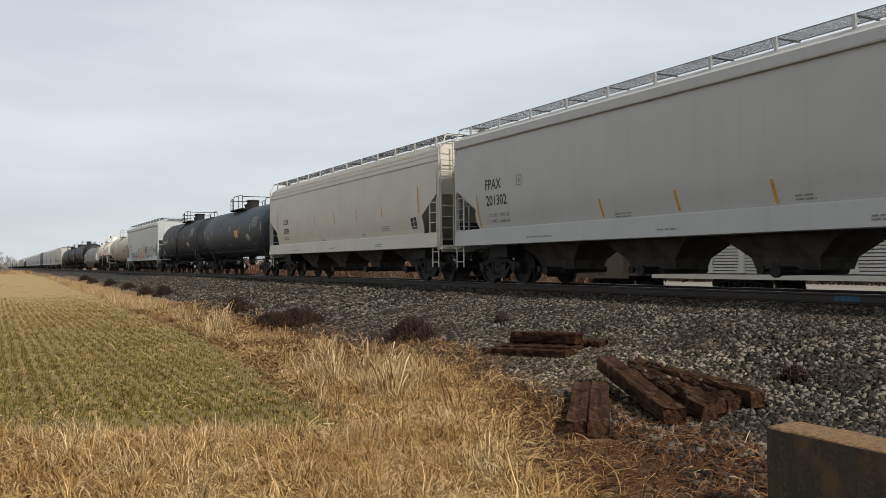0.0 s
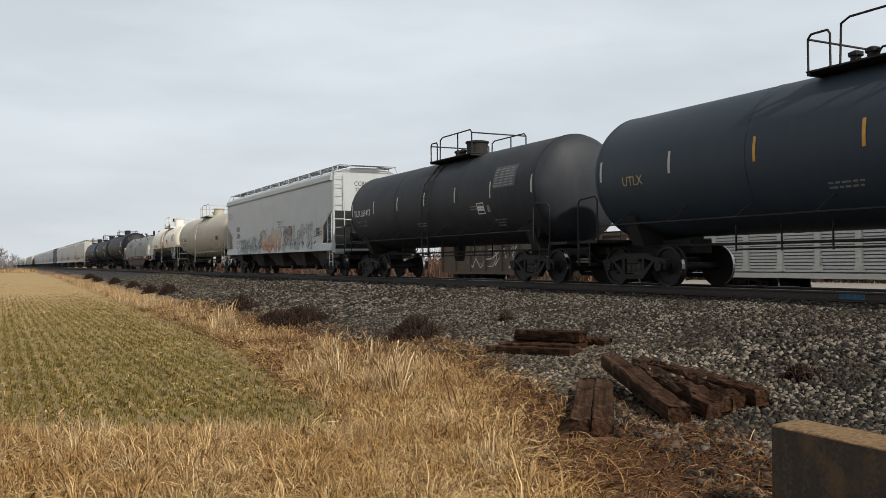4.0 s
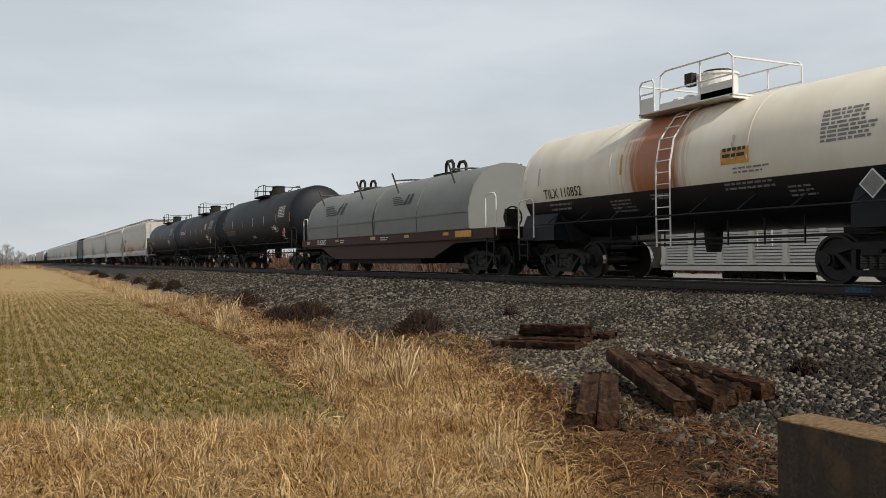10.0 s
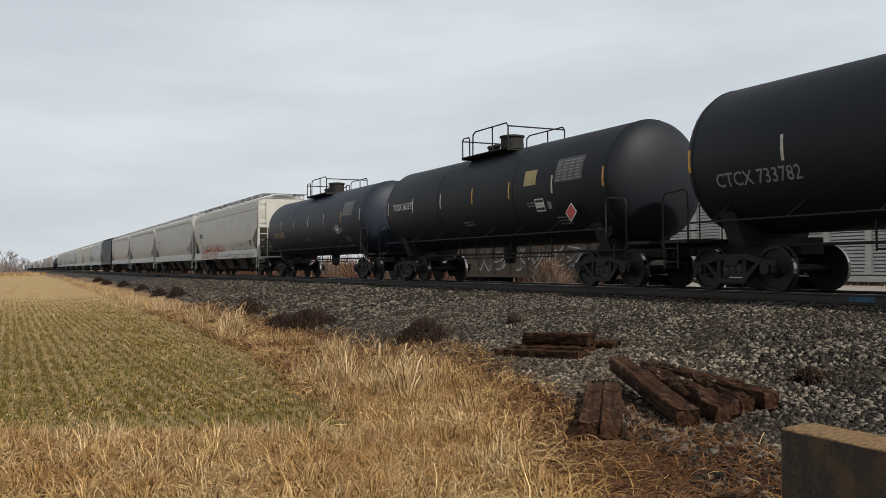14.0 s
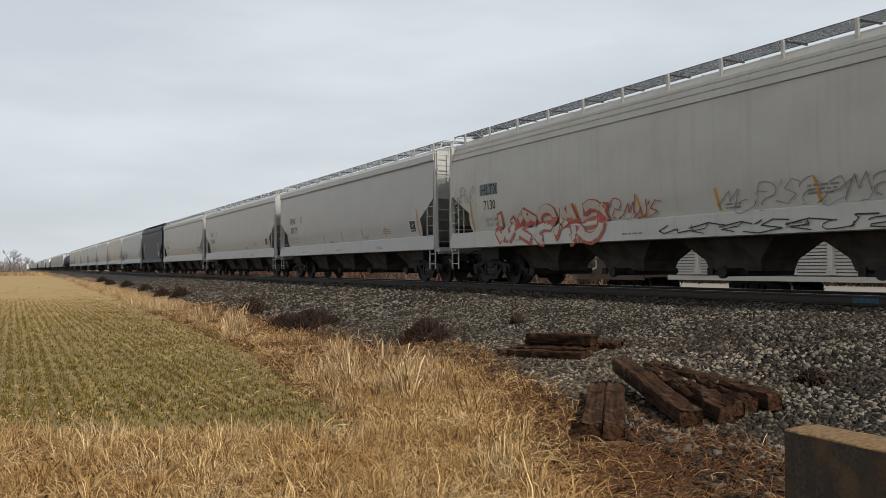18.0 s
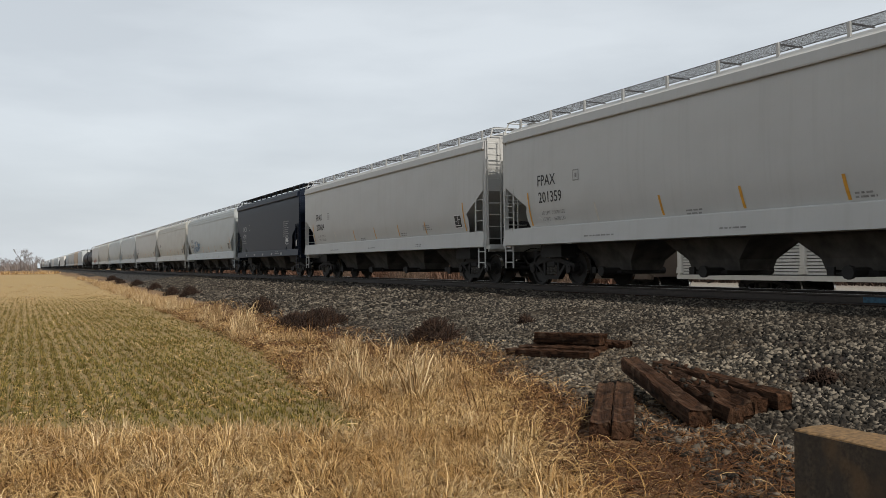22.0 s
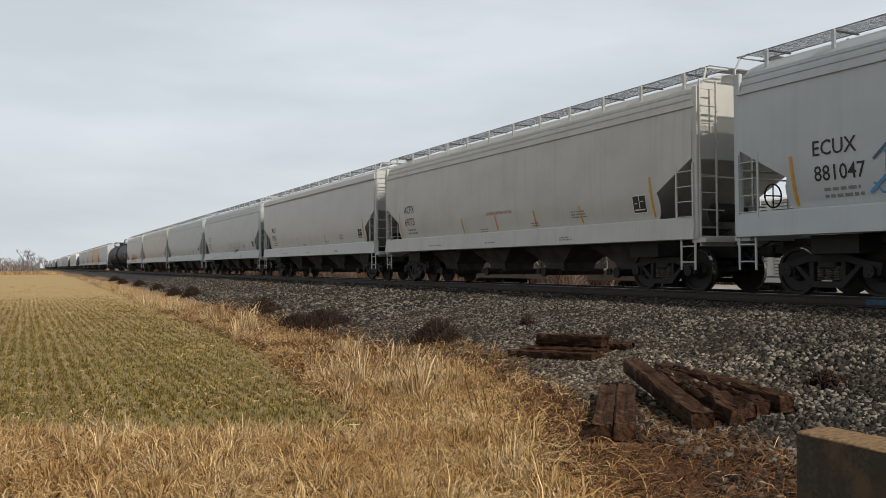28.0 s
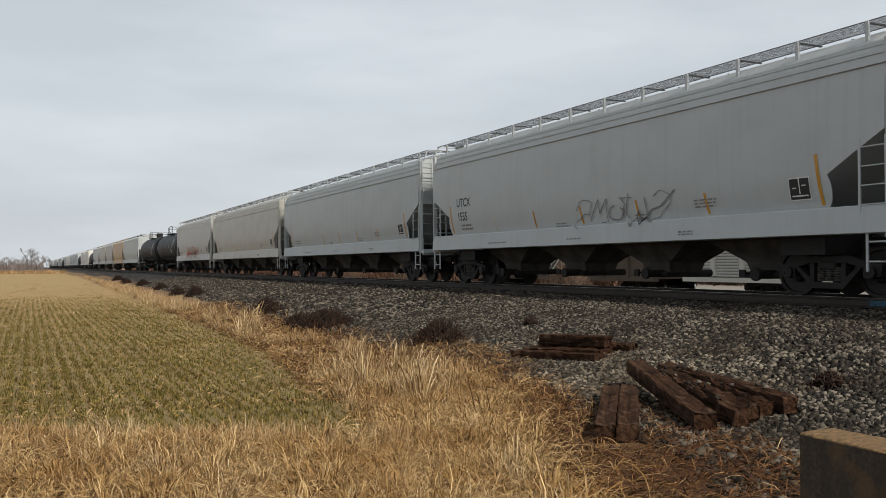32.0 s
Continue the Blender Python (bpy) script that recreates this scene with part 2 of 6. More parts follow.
def scatter(name, verts, faces, place, turn, scale, material, label, category, colours=None):
    """Many copies of a small shape joined in one mesh: place (n,3), turn (n,3,3), scale (n,3)."""
    v = np.asarray(verts, float)
    n, k = len(place), len(v)
    if v.ndim == 2:
        v = np.broadcast_to(v, (n, k, 3))
    k = v.shape[1]
    pts = np.einsum("nij,nkj->nki", turn, v * scale[:, None, :]) + place[:, None, :]
    me = bpy.data.meshes.new(name)
    sizes = np.array([len(f) for f in faces])
    flat = np.concatenate([np.array(f) for f in faces])
    idx = (flat[None, :] + (np.arange(n) * k)[:, None]).ravel()
    me.vertices.add(n * k)
    me.vertices.foreach_set("co", pts.astype(np.float32).ravel())
    me.loops.add(len(idx))
    me.loops.foreach_set("vertex_index", idx.astype(np.int32))
    tot = np.tile(sizes, n)
    me.polygons.add(len(tot))
    me.polygons.foreach_set("loop_start", np.concatenate([[0], np.cumsum(tot)[:-1]]).astype(np.int32))
    me.polygons.foreach_set("loop_total", tot.astype(np.int32))
    me.materials.append(material)
    me.update(calc_edges=True)
    me.validate()
    return tagged(new(name, me), label, category, kind="stuff")


def turns(rz, rx=None, ry=None):
    n = len(rz)
    rx = np.zeros(n) if rx is None else rx
    ry = np.zeros(n) if ry is None else ry
    cz, sz, cx, sx, cy, sy = np.cos(rz), np.sin(rz), np.cos(rx), np.sin(rx), np.cos(ry), np.sin(ry)
    o, e = np.zeros(n), np.ones(n)
    a = np.stack([np.stack([cz, -sz, o], 1), np.stack([sz, cz, o], 1), np.stack([o, o, e], 1)], 1)
    b = np.stack([np.stack([e, o, o], 1), np.stack([o, cx, -sx], 1), np.stack([o, sx, cx], 1)], 1)
    c = np.stack([np.stack([cy, o, sy], 1), np.stack([o, e, o], 1), np.stack([-sy, o, cy], 1)], 1)
    return a @ b @ c


# ---- ground ----
STONE_EDGE_Y = [-60, 0, 4.3, 5.4, 7.4, 9.7, 12.8, 16.4, 22, 31, 67, 150, 2000]
STONE_EDGE_X = [3.6, 3.9, 4.6, 5.2, 5.6, 6.5, 7.5, 7.6, 7.8, 8.1, 8.9, 9.8, 10.0]
FIELD_EDGE_Y = [-60, 7.6, 8.4, 9.4, 11.6, 15, 21, 27, 40, 60, 110, 150, 2000]
FIELD_EDGE_X = [3.0, 3.1, 3.35, 3.55, 3.68, 4.05, 4.5, 4.6, 4.8, 5.2, 6.3, 7.0, 7.2]


def stone_edge(y):
    return np.interp(y, STONE_EDGE_Y, STONE_EDGE_X)


def stone_foot(y):
    """Where the stone really ends, under the leaning grass."""
    return stone_edge(y) - np.interp(y, [9.5, 13], [0.0, 0.8])


def field_edge(y):
    return np.interp(y, FIELD_EDGE_Y, FIELD_EDGE_X)


def field_in(x, y):
    """How far inside the drilled field a point lies (negative: outside); its near margin runs askew to the track."""
    front = np.interp(x, [-60, -6, 0, 4], [14.0, 12.4, 9.15, 6.7])
    return np.minimum(field_edge(y) - x, (y - front) * 0.85)


def grass_limit(y):
    """How far towards the stone the standing grass reaches."""
    return stone_edge(y) + np.interp(y, [4.0, 5.5, 7, 9, 11, 13, 16, 31, 150], [-1.3, -1.6, -1.25, -0.9, -1.1, -1.9, -2.0, -2.4, -2.2])


def tussock(x, y):
    """Uneven growth: 0 in the gaps, 1 in the thick clumps."""
    k = np.sin(x * 2.1 + 1.3 * np.sin(y * 0.9)) + np.sin(y * 1.7 + 1.1 * np.sin(x * 1.6)) + 0.6 * np.sin(x * 4.3 + y * 3.1)
    return np.clip(0.45 + 0.4 * k, 0, 1)


def ground_z(x, y):
    """Field, toe, ballast shoulder, bed, far slope and the siding's low bed."""
    z = np.interp(x, [-9999, 5.0, 6.6, 9.2, 11.9, 12.6, 16.0, 16.7, 19.0, 60, 9999], [0, 0, 0.0, 0.38, 0.80, 0.84, 0.84, 0.80, 0.10, 0.08, 0.0])
    return z + 0.025 * np.sin(x * 1.7 + 0.6 * np.sin(y * 0.9)) * np.sin(y * 1.3) * np.exp(-((x - 6) / 7.0) ** 2)


def bare_soil(x, y):
    """Reddish-brown bare soil where the verge runs out on to the stone, and worn paths on the bank."""
    a = np.exp(-((x - stone_edge(y) - 0.35) / 0.75) ** 2) * np.clip((7.2 - y) / 1.5, 0, 1) * (y > -5)
    b = 0.8 * np.exp(-((x - 8.3) / 0.5) ** 2 - ((y - 7.3) / 1.0) ** 2)
    # foot-worn track up the bank, and fines washed down along its foot
    way = np.interp(x, [8.8, 9.5, 11.0, 13.5], [12.6, 12.7, 12.35, 13.5])
    b = b + 0.65 * np.exp(-((y - way) / 0.38) ** 2) * (x > 8.6)
    k = 0.6 + 0.4 * np.sin(x * 3.1 + 1.5 * np.sin(y * 1.4)) * np.sin(y * 2.3 + x)
    b = b + 1.1 * k * np.exp(-((x - 9.6 - 0.15 * np.sin(y * 2.2)) / 1.0) ** 2) * np.clip((11.0 - y) / 2.0, 0, 1) * np.clip((y - 4) / 2, 0, 1)
    b = b + 0.45 * k * np.exp(-((x - 8.0) / 1.2) ** 2) * np.clip((7.6 - y) / 1.0, 0, 1) * (y > 3)
    return np.clip(a + b, 0, 1)


def build_ground():
    xs = np.concatenate([[-1500, -700, -300, -120, -60, -30, -18, -12], np.arange(-9, 26.01, 0.25), [28, 32, 40, 60, 120, 300, 700, 1500]])
    ys = np.concatenate([[-800, -300, -100, -40, -15, -6, -2], np.arange(0, 30, 0.25), np.arange(30, 80, 1.0), np.geomspace(80, 2500, 40)])
    gx, gy = np.meshgrid(xs, ys)
    gz = ground_z(gx, gy)
    n0, n1 = gx.shape
    me = bpy.data.meshes.new("ground")
    idx = np.arange(n0 * n1).reshape(n0, n1)
    quads = np.stack([idx[:-1, :-1], idx[:-1, 1:], idx[1:, 1:], idx[1:, :-1]], -1).reshape(-1, 4)
    me.from_pydata(np.stack([gx, gy, gz], -1).reshape(-1, 3).tolist(), [], quads.tolist())
    cover = me.color_attributes.new("cover", "FLOAT_COLOR", "POINT")
    wob = 0.35 * np.sin(gy * 1.9 + np.sin(gx * 2.3)) + 0.2 * np.sin(gy * 4.7 + gx)
    soft = np.clip(0.4 + gy / 90, 0.4, 2.0)
    stone = np.clip((gx + wob * soft - stone_foot(gy)) / 0.5 + 0.5, 0, 1) * (gx < 18)
    pale = np.clip((gx - 17.5) / 1.0, 0, 1) * np.clip((45 - gx) / 2.0, 0, 1) * (gy < 60)
    dirt = bare_soil(gx, gy)
    extra = me.color_attributes.new("extra", "FLOAT_COLOR", "POINT")
    extra.data.foreach_set("color", np.stack([dirt, pale, np.zeros_like(dirt), np.ones_like(dirt)], -1).reshape(-1).astype(np.float32))
    field = np.clip((field_in(gx, gy) - wob * soft * 0.6) / 0.5 + 0.5, 0, 1) * (gy < 225)
    col = np.stack([stone, field, np.zeros_like(stone), np.ones_like(stone)], -1).reshape(-1).astype(np.float32)
    cover.data.foreach_set("color", col)
    m, n, l, b = node_mat("ground_cover", 0.95)
    at = n.new("ShaderNodeAttribute")
    at.attribute_name = "cover"
    sep = n.new("ShaderNodeSeparateColor")
    l.new(at.outputs["Color"], sep.inputs["Color"])
    co = n.new("ShaderNodeTexCoord")
    # stones
    vor = n.new("ShaderNodeTexVoronoi")
    vor.inputs["Scale"].default_value = 20
    l.new(co.outputs["Object"], vor.inputs["Vector"])
    sepv = n.new("ShaderNodeSeparateColor")
    l.new(vor.outputs["Color"], sepv.inputs["Color"])
    # near-black base: shade in the gaps between loose stones is put into the colour
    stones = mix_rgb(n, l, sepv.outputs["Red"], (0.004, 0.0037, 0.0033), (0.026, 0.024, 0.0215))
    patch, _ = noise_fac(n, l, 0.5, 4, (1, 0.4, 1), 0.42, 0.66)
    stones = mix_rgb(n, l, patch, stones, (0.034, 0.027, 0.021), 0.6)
    # field: pale soil and residue, with drilled rows of green along the track
    sx = n.new("ShaderNodeSeparateXYZ")
    l.new(co.outputs["Object"], sx.inputs["Vector"])
    wob_n = n.new("ShaderNodeTexNoise")
    wob_n.inputs["Scale"].default_value = 1.5
    l.new(co.outputs["Object"], wob_n.inputs["Vector"])
    wm = n.new("ShaderNodeMath")
    wm.operation = "MULTIPLY_ADD"
    wm.inputs[1].default_value = 0.10
    l.new(wob_n.outputs["Fac"], wm.inputs[0])
    l.new(sx.outputs["X"], wm.inputs[2])
    ws = n.new("ShaderNodeMath")
    ws.operation = "MULTIPLY"
    ws.inputs[1].default_value = 2 * math.pi / 0.19
    l.new(wm.outputs[0], ws.inputs[0])
    wsin = n.new("ShaderNodeMath")
    wsin.operation = "SINE"
    l.new(ws.outputs[0], wsin.inputs[0])
    wr = n.new("ShaderNodeMapRange")
    wr.inputs["From Min"].default_value = -0.2
    wr.inputs["From Max"].default_value = 0.9
    l.new(wsin.outputs[0], wr.inputs["Value"])
    big, _ = noise_fac(n, l, 0.12, 5, (1.6, 0.5, 1), 0.36, 0.62)
    fine, raw = noise_fac(n, l, 26, 5, (1, 1, 1), 0.35, 0.7)
    soil = mix_rgb(n, l, fine, (0.23, 0.158, 0.060), (0.05, 0.036, 0.014))
    green = mix_rgb(n, l, fine, (0.095, 0.095, 0.022), (0.15, 0.12, 0.035))
    fieldc = mix_rgb(n, l, wr.outputs["Result"], soil, green, 0.5)
    fieldc = mix_rgb(n, l, big, fieldc, (0.24, 0.17, 0.068), 0.4)
    # pale residue in long streaks along the rows
    lane, _ = noise_fac(n, l, 1.0, 5, (2.2, 0.14, 1), 0.48, 0.66)
    fieldc = mix_rgb(n, l, lane, fieldc, (0.36, 0.26, 0.12), 0.4)
    # thinner crop and more residue down the field
    thin = n.new("ShaderNodeMapRange")
    thin.inputs["From Min"].default_value = 14
    thin.inputs["From Max"].default_value = 52
    l.new(sx.outputs["Y"], thin.inputs["Value"])
    fieldc = mix_rgb(n, l, thin.outputs["Result"], fieldc, (0.35, 0.24, 0.10), 0.78)
    # litter under the dry grass
    lit = mix_rgb(n, l, fine, (0.25, 0.15, 0.06), (0.06, 0.032, 0.015))
    warm, _ = noise_fac(n, l, 0.8, 4, (1, 1, 1), 0.45, 0.65)
    lit = mix_rgb(n, l, warm, lit, (0.10, 0.045, 0.02), 0.6)
    c = mix_rgb(n, l, sep.outputs["Green"], lit, fieldc)
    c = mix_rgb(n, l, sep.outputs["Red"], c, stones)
    at2 = n.new("ShaderNodeAttribute")
    at2.attribute_name = "extra"
    sep2 = n.new("ShaderNodeSeparateColor")
    l.new(at2.outputs["Color"], sep2.inputs["Color"])
    c = mix_rgb(n, l, sep2.outputs["Red"], c, mix_rgb(n, l, fine, (0.036, 0.018, 0.009), (0.012, 0.0065, 0.004)), 0.9)
    c = mix_rgb(n, l, sep2.outputs["Green"], c, mix_rgb(n, l, fine, (0.26, 0.24, 0.21), (0.15, 0.14, 0.12)))
    l.new(c, b.inputs["Base Color"])
    hm = n.new("ShaderNodeMath")
    hm.operation = "ADD"
    hv = n.new("ShaderNodeMath")
    hv.operation = "MULTIPLY"
    hv.inputs[1].default_value = -6.0
    l.new(vor.outputs["Distance"], hv.inputs[0])
    hr = n.new("ShaderNodeMath")
    hr.operation = "MULTIPLY"
    l.new(hv.outputs[0], hr.inputs[0])
    l.new(sep.outputs["Red"], hr.inputs[1])
    l.new(hr.outputs[0], hm.inputs[0])
    l.new(raw, hm.inputs[1])
    bump(n, l, b, hm.outputs[0], 0.8, 0.03)
    me.materials.append(m)
    me.shade_smooth()
    return tagged(new("ground", me), "field, dry grass verge and grey ballast bank beside the railway", "ground", kind="structure")


build_ground()


def straw_mat(name, a, b_, c_):
    m, n, l, b = node_mat(name, 0.8)
    b.inputs["Specular IOR Level"].default_value = 0.2
    g = n.new("ShaderNodeNewGeometry")
    r = n.new("ShaderNodeValToRGB")
    r.color_ramp.elements[0].color = (*a, 1)
    r.color_ramp.elements[1].color = (*c_, 1)
    e = r.color_ramp.elements.new(0.5)
    e.color = (*b_, 1)
    l.new(g.outputs["Random Per Island"], r.inputs["Fac"])
    patch, _ = noise_fac(n, l, 1.1, 4, (1, 1, 1), 0.44, 0.60)
    c = mix_rgb(n, l, patch, r.outputs["Color"], tuple(k * q for k, q in zip(b_, (0.74, 0.62, 0.5))), 0.6)
    l.new(c, b.inputs["Base Color"])
    return m


M["straw"] = straw_mat("dry_straw", (0.12, 0.060, 0.021), (0.37, 0.232, 0.088), (0.70, 0.51, 0.27))
M["pale"] = straw_mat("pale_straw", (0.17, 0.102, 0.045), (0.43, 0.305, 0.155), (0.68, 0.54, 0.34))
M["russet"] = straw_mat("russet_straw", (0.028, 0.012, 0.0055), (0.09, 0.04, 0.016), (0.27, 0.14, 0.055))
M["wheat"] = straw_mat("wheat_seedling", (0.048, 0.046, 0.009), (0.125, 0.108, 0.024), (0.34, 0.235, 0.08))
M["weed"] = straw_mat("grey_brown_weeds", (0.05, 0.034, 0.025), (0.10, 0.068, 0.05), (0.20, 0.14, 0.10))
M["hedge"] = straw_mat("reddish_brown_weeds", (0.05, 0.026, 0.018), (0.12, 0.066, 0.045), (0.24, 0.15, 0.105))
M["stone"] = straw_mat("crushed_stone", (0.006, 0.0052, 0.0043), (0.027, 0.0232, 0.0186), (0.215, 0.185, 0.146))
M["palestone"] = straw_mat("pale_crushed_stone", (0.02, 0.017, 0.013), (0.085, 0.070, 0.052), (0.34, 0.29, 0.22))
M["twig"] = straw_mat("dead_twigs", (0.008, 0.0045, 0.003), (0.022, 0.012, 0.008), (0.06, 0.036, 0.024))
RNG = np.random.default_rng(7)

ROCK = [(-1, -1, -.7), (1, -.8, -.8), (.8, 1, -.7), (-.9, .8, -.9), (-.7, -.8, .6), (.7, -.6, .9), (.9, .6, .6), (-.5, .8, .8)]
ROCK_F = [(0, 3, 2, 1), (4, 5, 6, 7), (0, 1, 5, 4), (1, 2, 6, 5), (2, 3, 7, 6), (3, 0, 4, 7)]


def stones(name, n, y0, y1, size, power, label):
    y = y0 + (y1 - y0) * RNG.random(n) ** power
    lo = stone_foot(y) - 0.35
    x = lo + (12.75 - lo) * RNG.random(n)
    keep = RNG.random(n) < np.clip((x - stone_foot(y) + 0.45) / 0.7, 0.05, 1)
    keep &= RNG.random(n) > 0.9 * bare_soil(x, y)
    x, y = x[keep], y[keep]
    n = len(x)
    z = ground_z(x, y) + size * 0.15
    shape = np.array(ROCK)[None] + RNG.normal(0, 0.22, (n, 8, 3))
    s = size * (0.55 + 0.75 * RNG.random((n, 1))) * (0.75 + 0.5 * RNG.random((n, 3))) * 0.5
    rot = turns(*(RNG.random((3, n)) * 6.28))
    scatter(name, shape, ROCK_F, np.stack([x, y, z], 1), rot, s, M["stone"], label, "ballast")


stones("ballast_stones", 116000, 3.6, 21, 0.055, 1.2, "loose grey crushed stone on the railway bank")
stones("ballast_stones", 36000, 20, 75, 0.085, 1.5, "grey crushed stone on the distant railway bank")

# paler, newer stone spilled round the old ties
n_ = 9000
x_ = RNG.normal(7.3, 0.95, n_)
y_ = RNG.normal(8.6, 2.1, n_)
k_ = (x_ > stone_foot(y_) - 0.25) & (RNG.random(n_) > bare_soil(x_, y_)) & (y_ > 6.6 + 0.5 * RNG.random(n_))
x_, y_ = x_[k_], y_[k_]
n_ = len(x_)
scatter("spilled_stones", np.array(ROCK)[None] + RNG.normal(0, 0.22, (n_, 8, 3)), ROCK_F, np.stack([x_, y_, ground_z(x_, y_) + 0.018], 1), turns(*(RNG.random((3, n_)) * 6.28)), 0.026 * (0.5 + 0.8 * RNG.random((n_, 1))) * (0.75 + 0.5 * RNG.random((n_, 3))), M["palestone"], "pale tan crushed stone spilled round the old ties", "ballast")

BLADE = [(-0.5, 0, 0), (0.5, 0, 0), (-0.4, 0.12, 0.5), (0.4, 0.12, 0.5), (0.0, 0.5, 1.0)]
BLADE_F = [(0, 1, 3, 2), (2, 3, 4)]


def blades(name, x, y, height, width, lean, mat, label, category="grass"):
    n = len(x)
    z = ground_z(x, y) - 0.01
    h = height * (0.45 + 0.8 * RNG.random(n))
    s = np.stack([width * (0.6 + 0.8 * RNG.random(n)), h * (0.3 + lean * RNG.random(n)), h], 1)
    rot = turns(RNG.random(n) * 6.28, RNG.normal(0, 0.25 + 0.3 * lean, n), RNG.normal(0, 0.25, n))
    scatter(name, BLADE, BLADE_F, np.stack([x, y, z], 1), rot, s, mat, label, category)


def verge_points(n, y0, y1, power, clump, wide=0.0, patchy=0.0):
    """Points on the dry verge, gathered in clumps; patchy thins them out between the tussocks."""
    k = max(n // clump, 1)
    xs, ys = [], []
    have = 0
    while have < k:
        y = y0 + (y1 - y0) * RNG.random(k * 2) ** power
        lo, hi = -1.3 - y * 0.06 - wide, grass_limit(y)
        x = lo + (hi - lo) * RNG.random(k * 2)
        keep = field_in(x, y) < 0.12
        keep &= RNG.random(k * 2) < 1 - patchy * (1 - tussock(x, y))
        xs.append(x[keep])
        ys.append(y[keep])
        have += keep.sum()
    x, y = np.concatenate(xs)[:k], np.concatenate(ys)[:k]
    x = np.repeat(x, clump) + RNG.normal(0, 0.10, k * clump)
    y = np.repeat(y, clump) + RNG.normal(0, 0.10, k * clump)
    return x, y


ARC = [(-0.5, 0, 0), (0.5, 0, 0), (-0.5, 0.35, 0.75), (0.5, 0.35, 0.75), (-0.4, 0.75, 0.9), (0.4, 0.75, 0.9), (0.0, 1.15, 0.55)]
ARC_F = [(0, 1, 3, 2), (2, 3, 5, 4), (4, 5, 6)]


def off_ties(x, y):
    """True where nothing lies: away from the pair of ties at the edge of the litter."""
    along, across = (x - 4.8) * 0.623 + (y - 6.28) * 0.782, (x - 4.8) * 0.782 - (y - 6.28) * 0.623
    return (np.abs(across) > 0.27) | (along < -0.12) | (along > 2.72)


def matted(name, x, y, length, rise, width, mat, label):
    """Bent stems that lie over one another."""
    free = off_ties(x, y)
    x, y = x[free], y[free]
    n = len(x)
    z = ground_z(x, y) - 0.005
    k = 0.5 + 0.9 * RNG.random(n)
    s = np.stack([width * (0.6 + 0.8 * RNG.random(n)), length * k, rise * k * (0.3 + 1.2 * RNG.random(n))], 1)
    rot = turns(RNG.random(n) * 6.28, RNG.normal(0, 0.12, n), RNG.normal(0, 0.35, n))
    scatter(name, ARC, ARC_F, np.stack([x, y, z], 1), rot, s, mat, label, "grass")


def tufts(name, n, per, y0, y1, power, length, rise, width, mat, label, patchy=0.0, spread=0.05, at=None):
    """Fountain-shaped clumps: bent blades that lean outward from their own root."""
    x, y = verge_points(n, y0, y1, power, 1, 0.0, patchy) if at is None else at
    n = len(x)
    size = np.repeat(0.5 + 0.9 * RNG.random(n) ** 1.5, per)
    comb = np.repeat(RNG.random(n) * 6.28, per)
    m = n * per
    a = RNG.random(m) * 6.28
    # each clump is combed to one side
    a = a + 0.8 * np.sin(comb - a)
    r = spread * size * np.abs(RNG.normal(0, 1, m))
    px, py = np.repeat(x, per) + r * np.cos(a), np.repeat(y, per) + r * np.sin(a)
    k = size * (0.45 + 0.8 * RNG.random(m))
    s = np.stack([width * (0.6 + 0.8 * RNG.random(m)), length * k * (0.3 + RNG.random(m)), rise * k * (0.5 + 0.9 * RNG.random(m))], 1)
    rot = turns(a - 1.571, RNG.normal(0, 0.15, m), RNG.normal(0, 0.2, m))
    scatter(name, ARC, ARC_F, np.stack([px, py, ground_z(px, py) - 0.01], 1), rot, s, mat, label, "grass")


# the trodden verge under and behind the camera
x_, y_ = verge_points(16000, -6.0, 4.4, 1.0, 5, 5.0)
matted("dry_grass", x_, y_, 0.22, 0.075, 0.007, M["straw"], "matted straw-coloured grass underfoot")
x_, y_ = verge_points(6000, 4.4, 14.0, 1.0, 5, 7.0)
matted("dry_grass", x_, y_, 0.22, 0.075, 0.008, M["straw"], "matted straw-coloured grass along the field's margin")
# the near verge
x_, y_ = verge_points(86000, 4.3, 11.5, 1.0, 5)
matted("dry_grass", x_, y_, 0.17, 0.075, 0.0055, M["straw"], "matted bent straw-coloured grass on the verge")
tufts("dry_grass", 520, 60, 4.3, 11.5, 1.0, 0.22, 0.16, 0.0055, M["straw"], "loose clumps of straw-coloured grass on the verge", 0.5)
tufts("dry_grass", 210, 45, 4.3, 11.5, 1.0, 0.22, 0.17, 0.0055, M["pale"], "pale bleached clumps of grass on the verge", 0.5)
x_, y_ = verge_points(9000, 4.3, 11.5, 1.0, 12)
blades("dry_grass", x_, y_, 0.18, 0.0055, 1.0, M["straw"], "upright dry straw-coloured grass on the verge")
x_, y_ = verge_points(24000, 4.3, 12, 1.0, 8)
matted("dead_grass", x_, y_, 0.2, 0.05, 0.008, M["russet"], "flattened russet dead grass under the straw")
n_ = 9000
y_ = 7 + 8 * RNG.random(n_)
x_ = stone_edge(y_) - 1.5 + 1.45 * RNG.random(n_)
matted("dead_grass", x_, y_, 0.22, 0.06, 0.008, M["russet"], "russet dead grass thinning out towards the stone")
k_ = RNG.random(n_) < 0.22
matted("dry_grass", x_[k_], y_[k_], 0.26, 0.12, 0.006, M["straw"], "sparse straw stems over the russet litter")
n_ = 16000
y_ = 3.2 + 5.0 * RNG.random(n_)
x_ = stone_edge(y_) - 2.0 + 2.8 * RNG.random(n_) ** 1.15
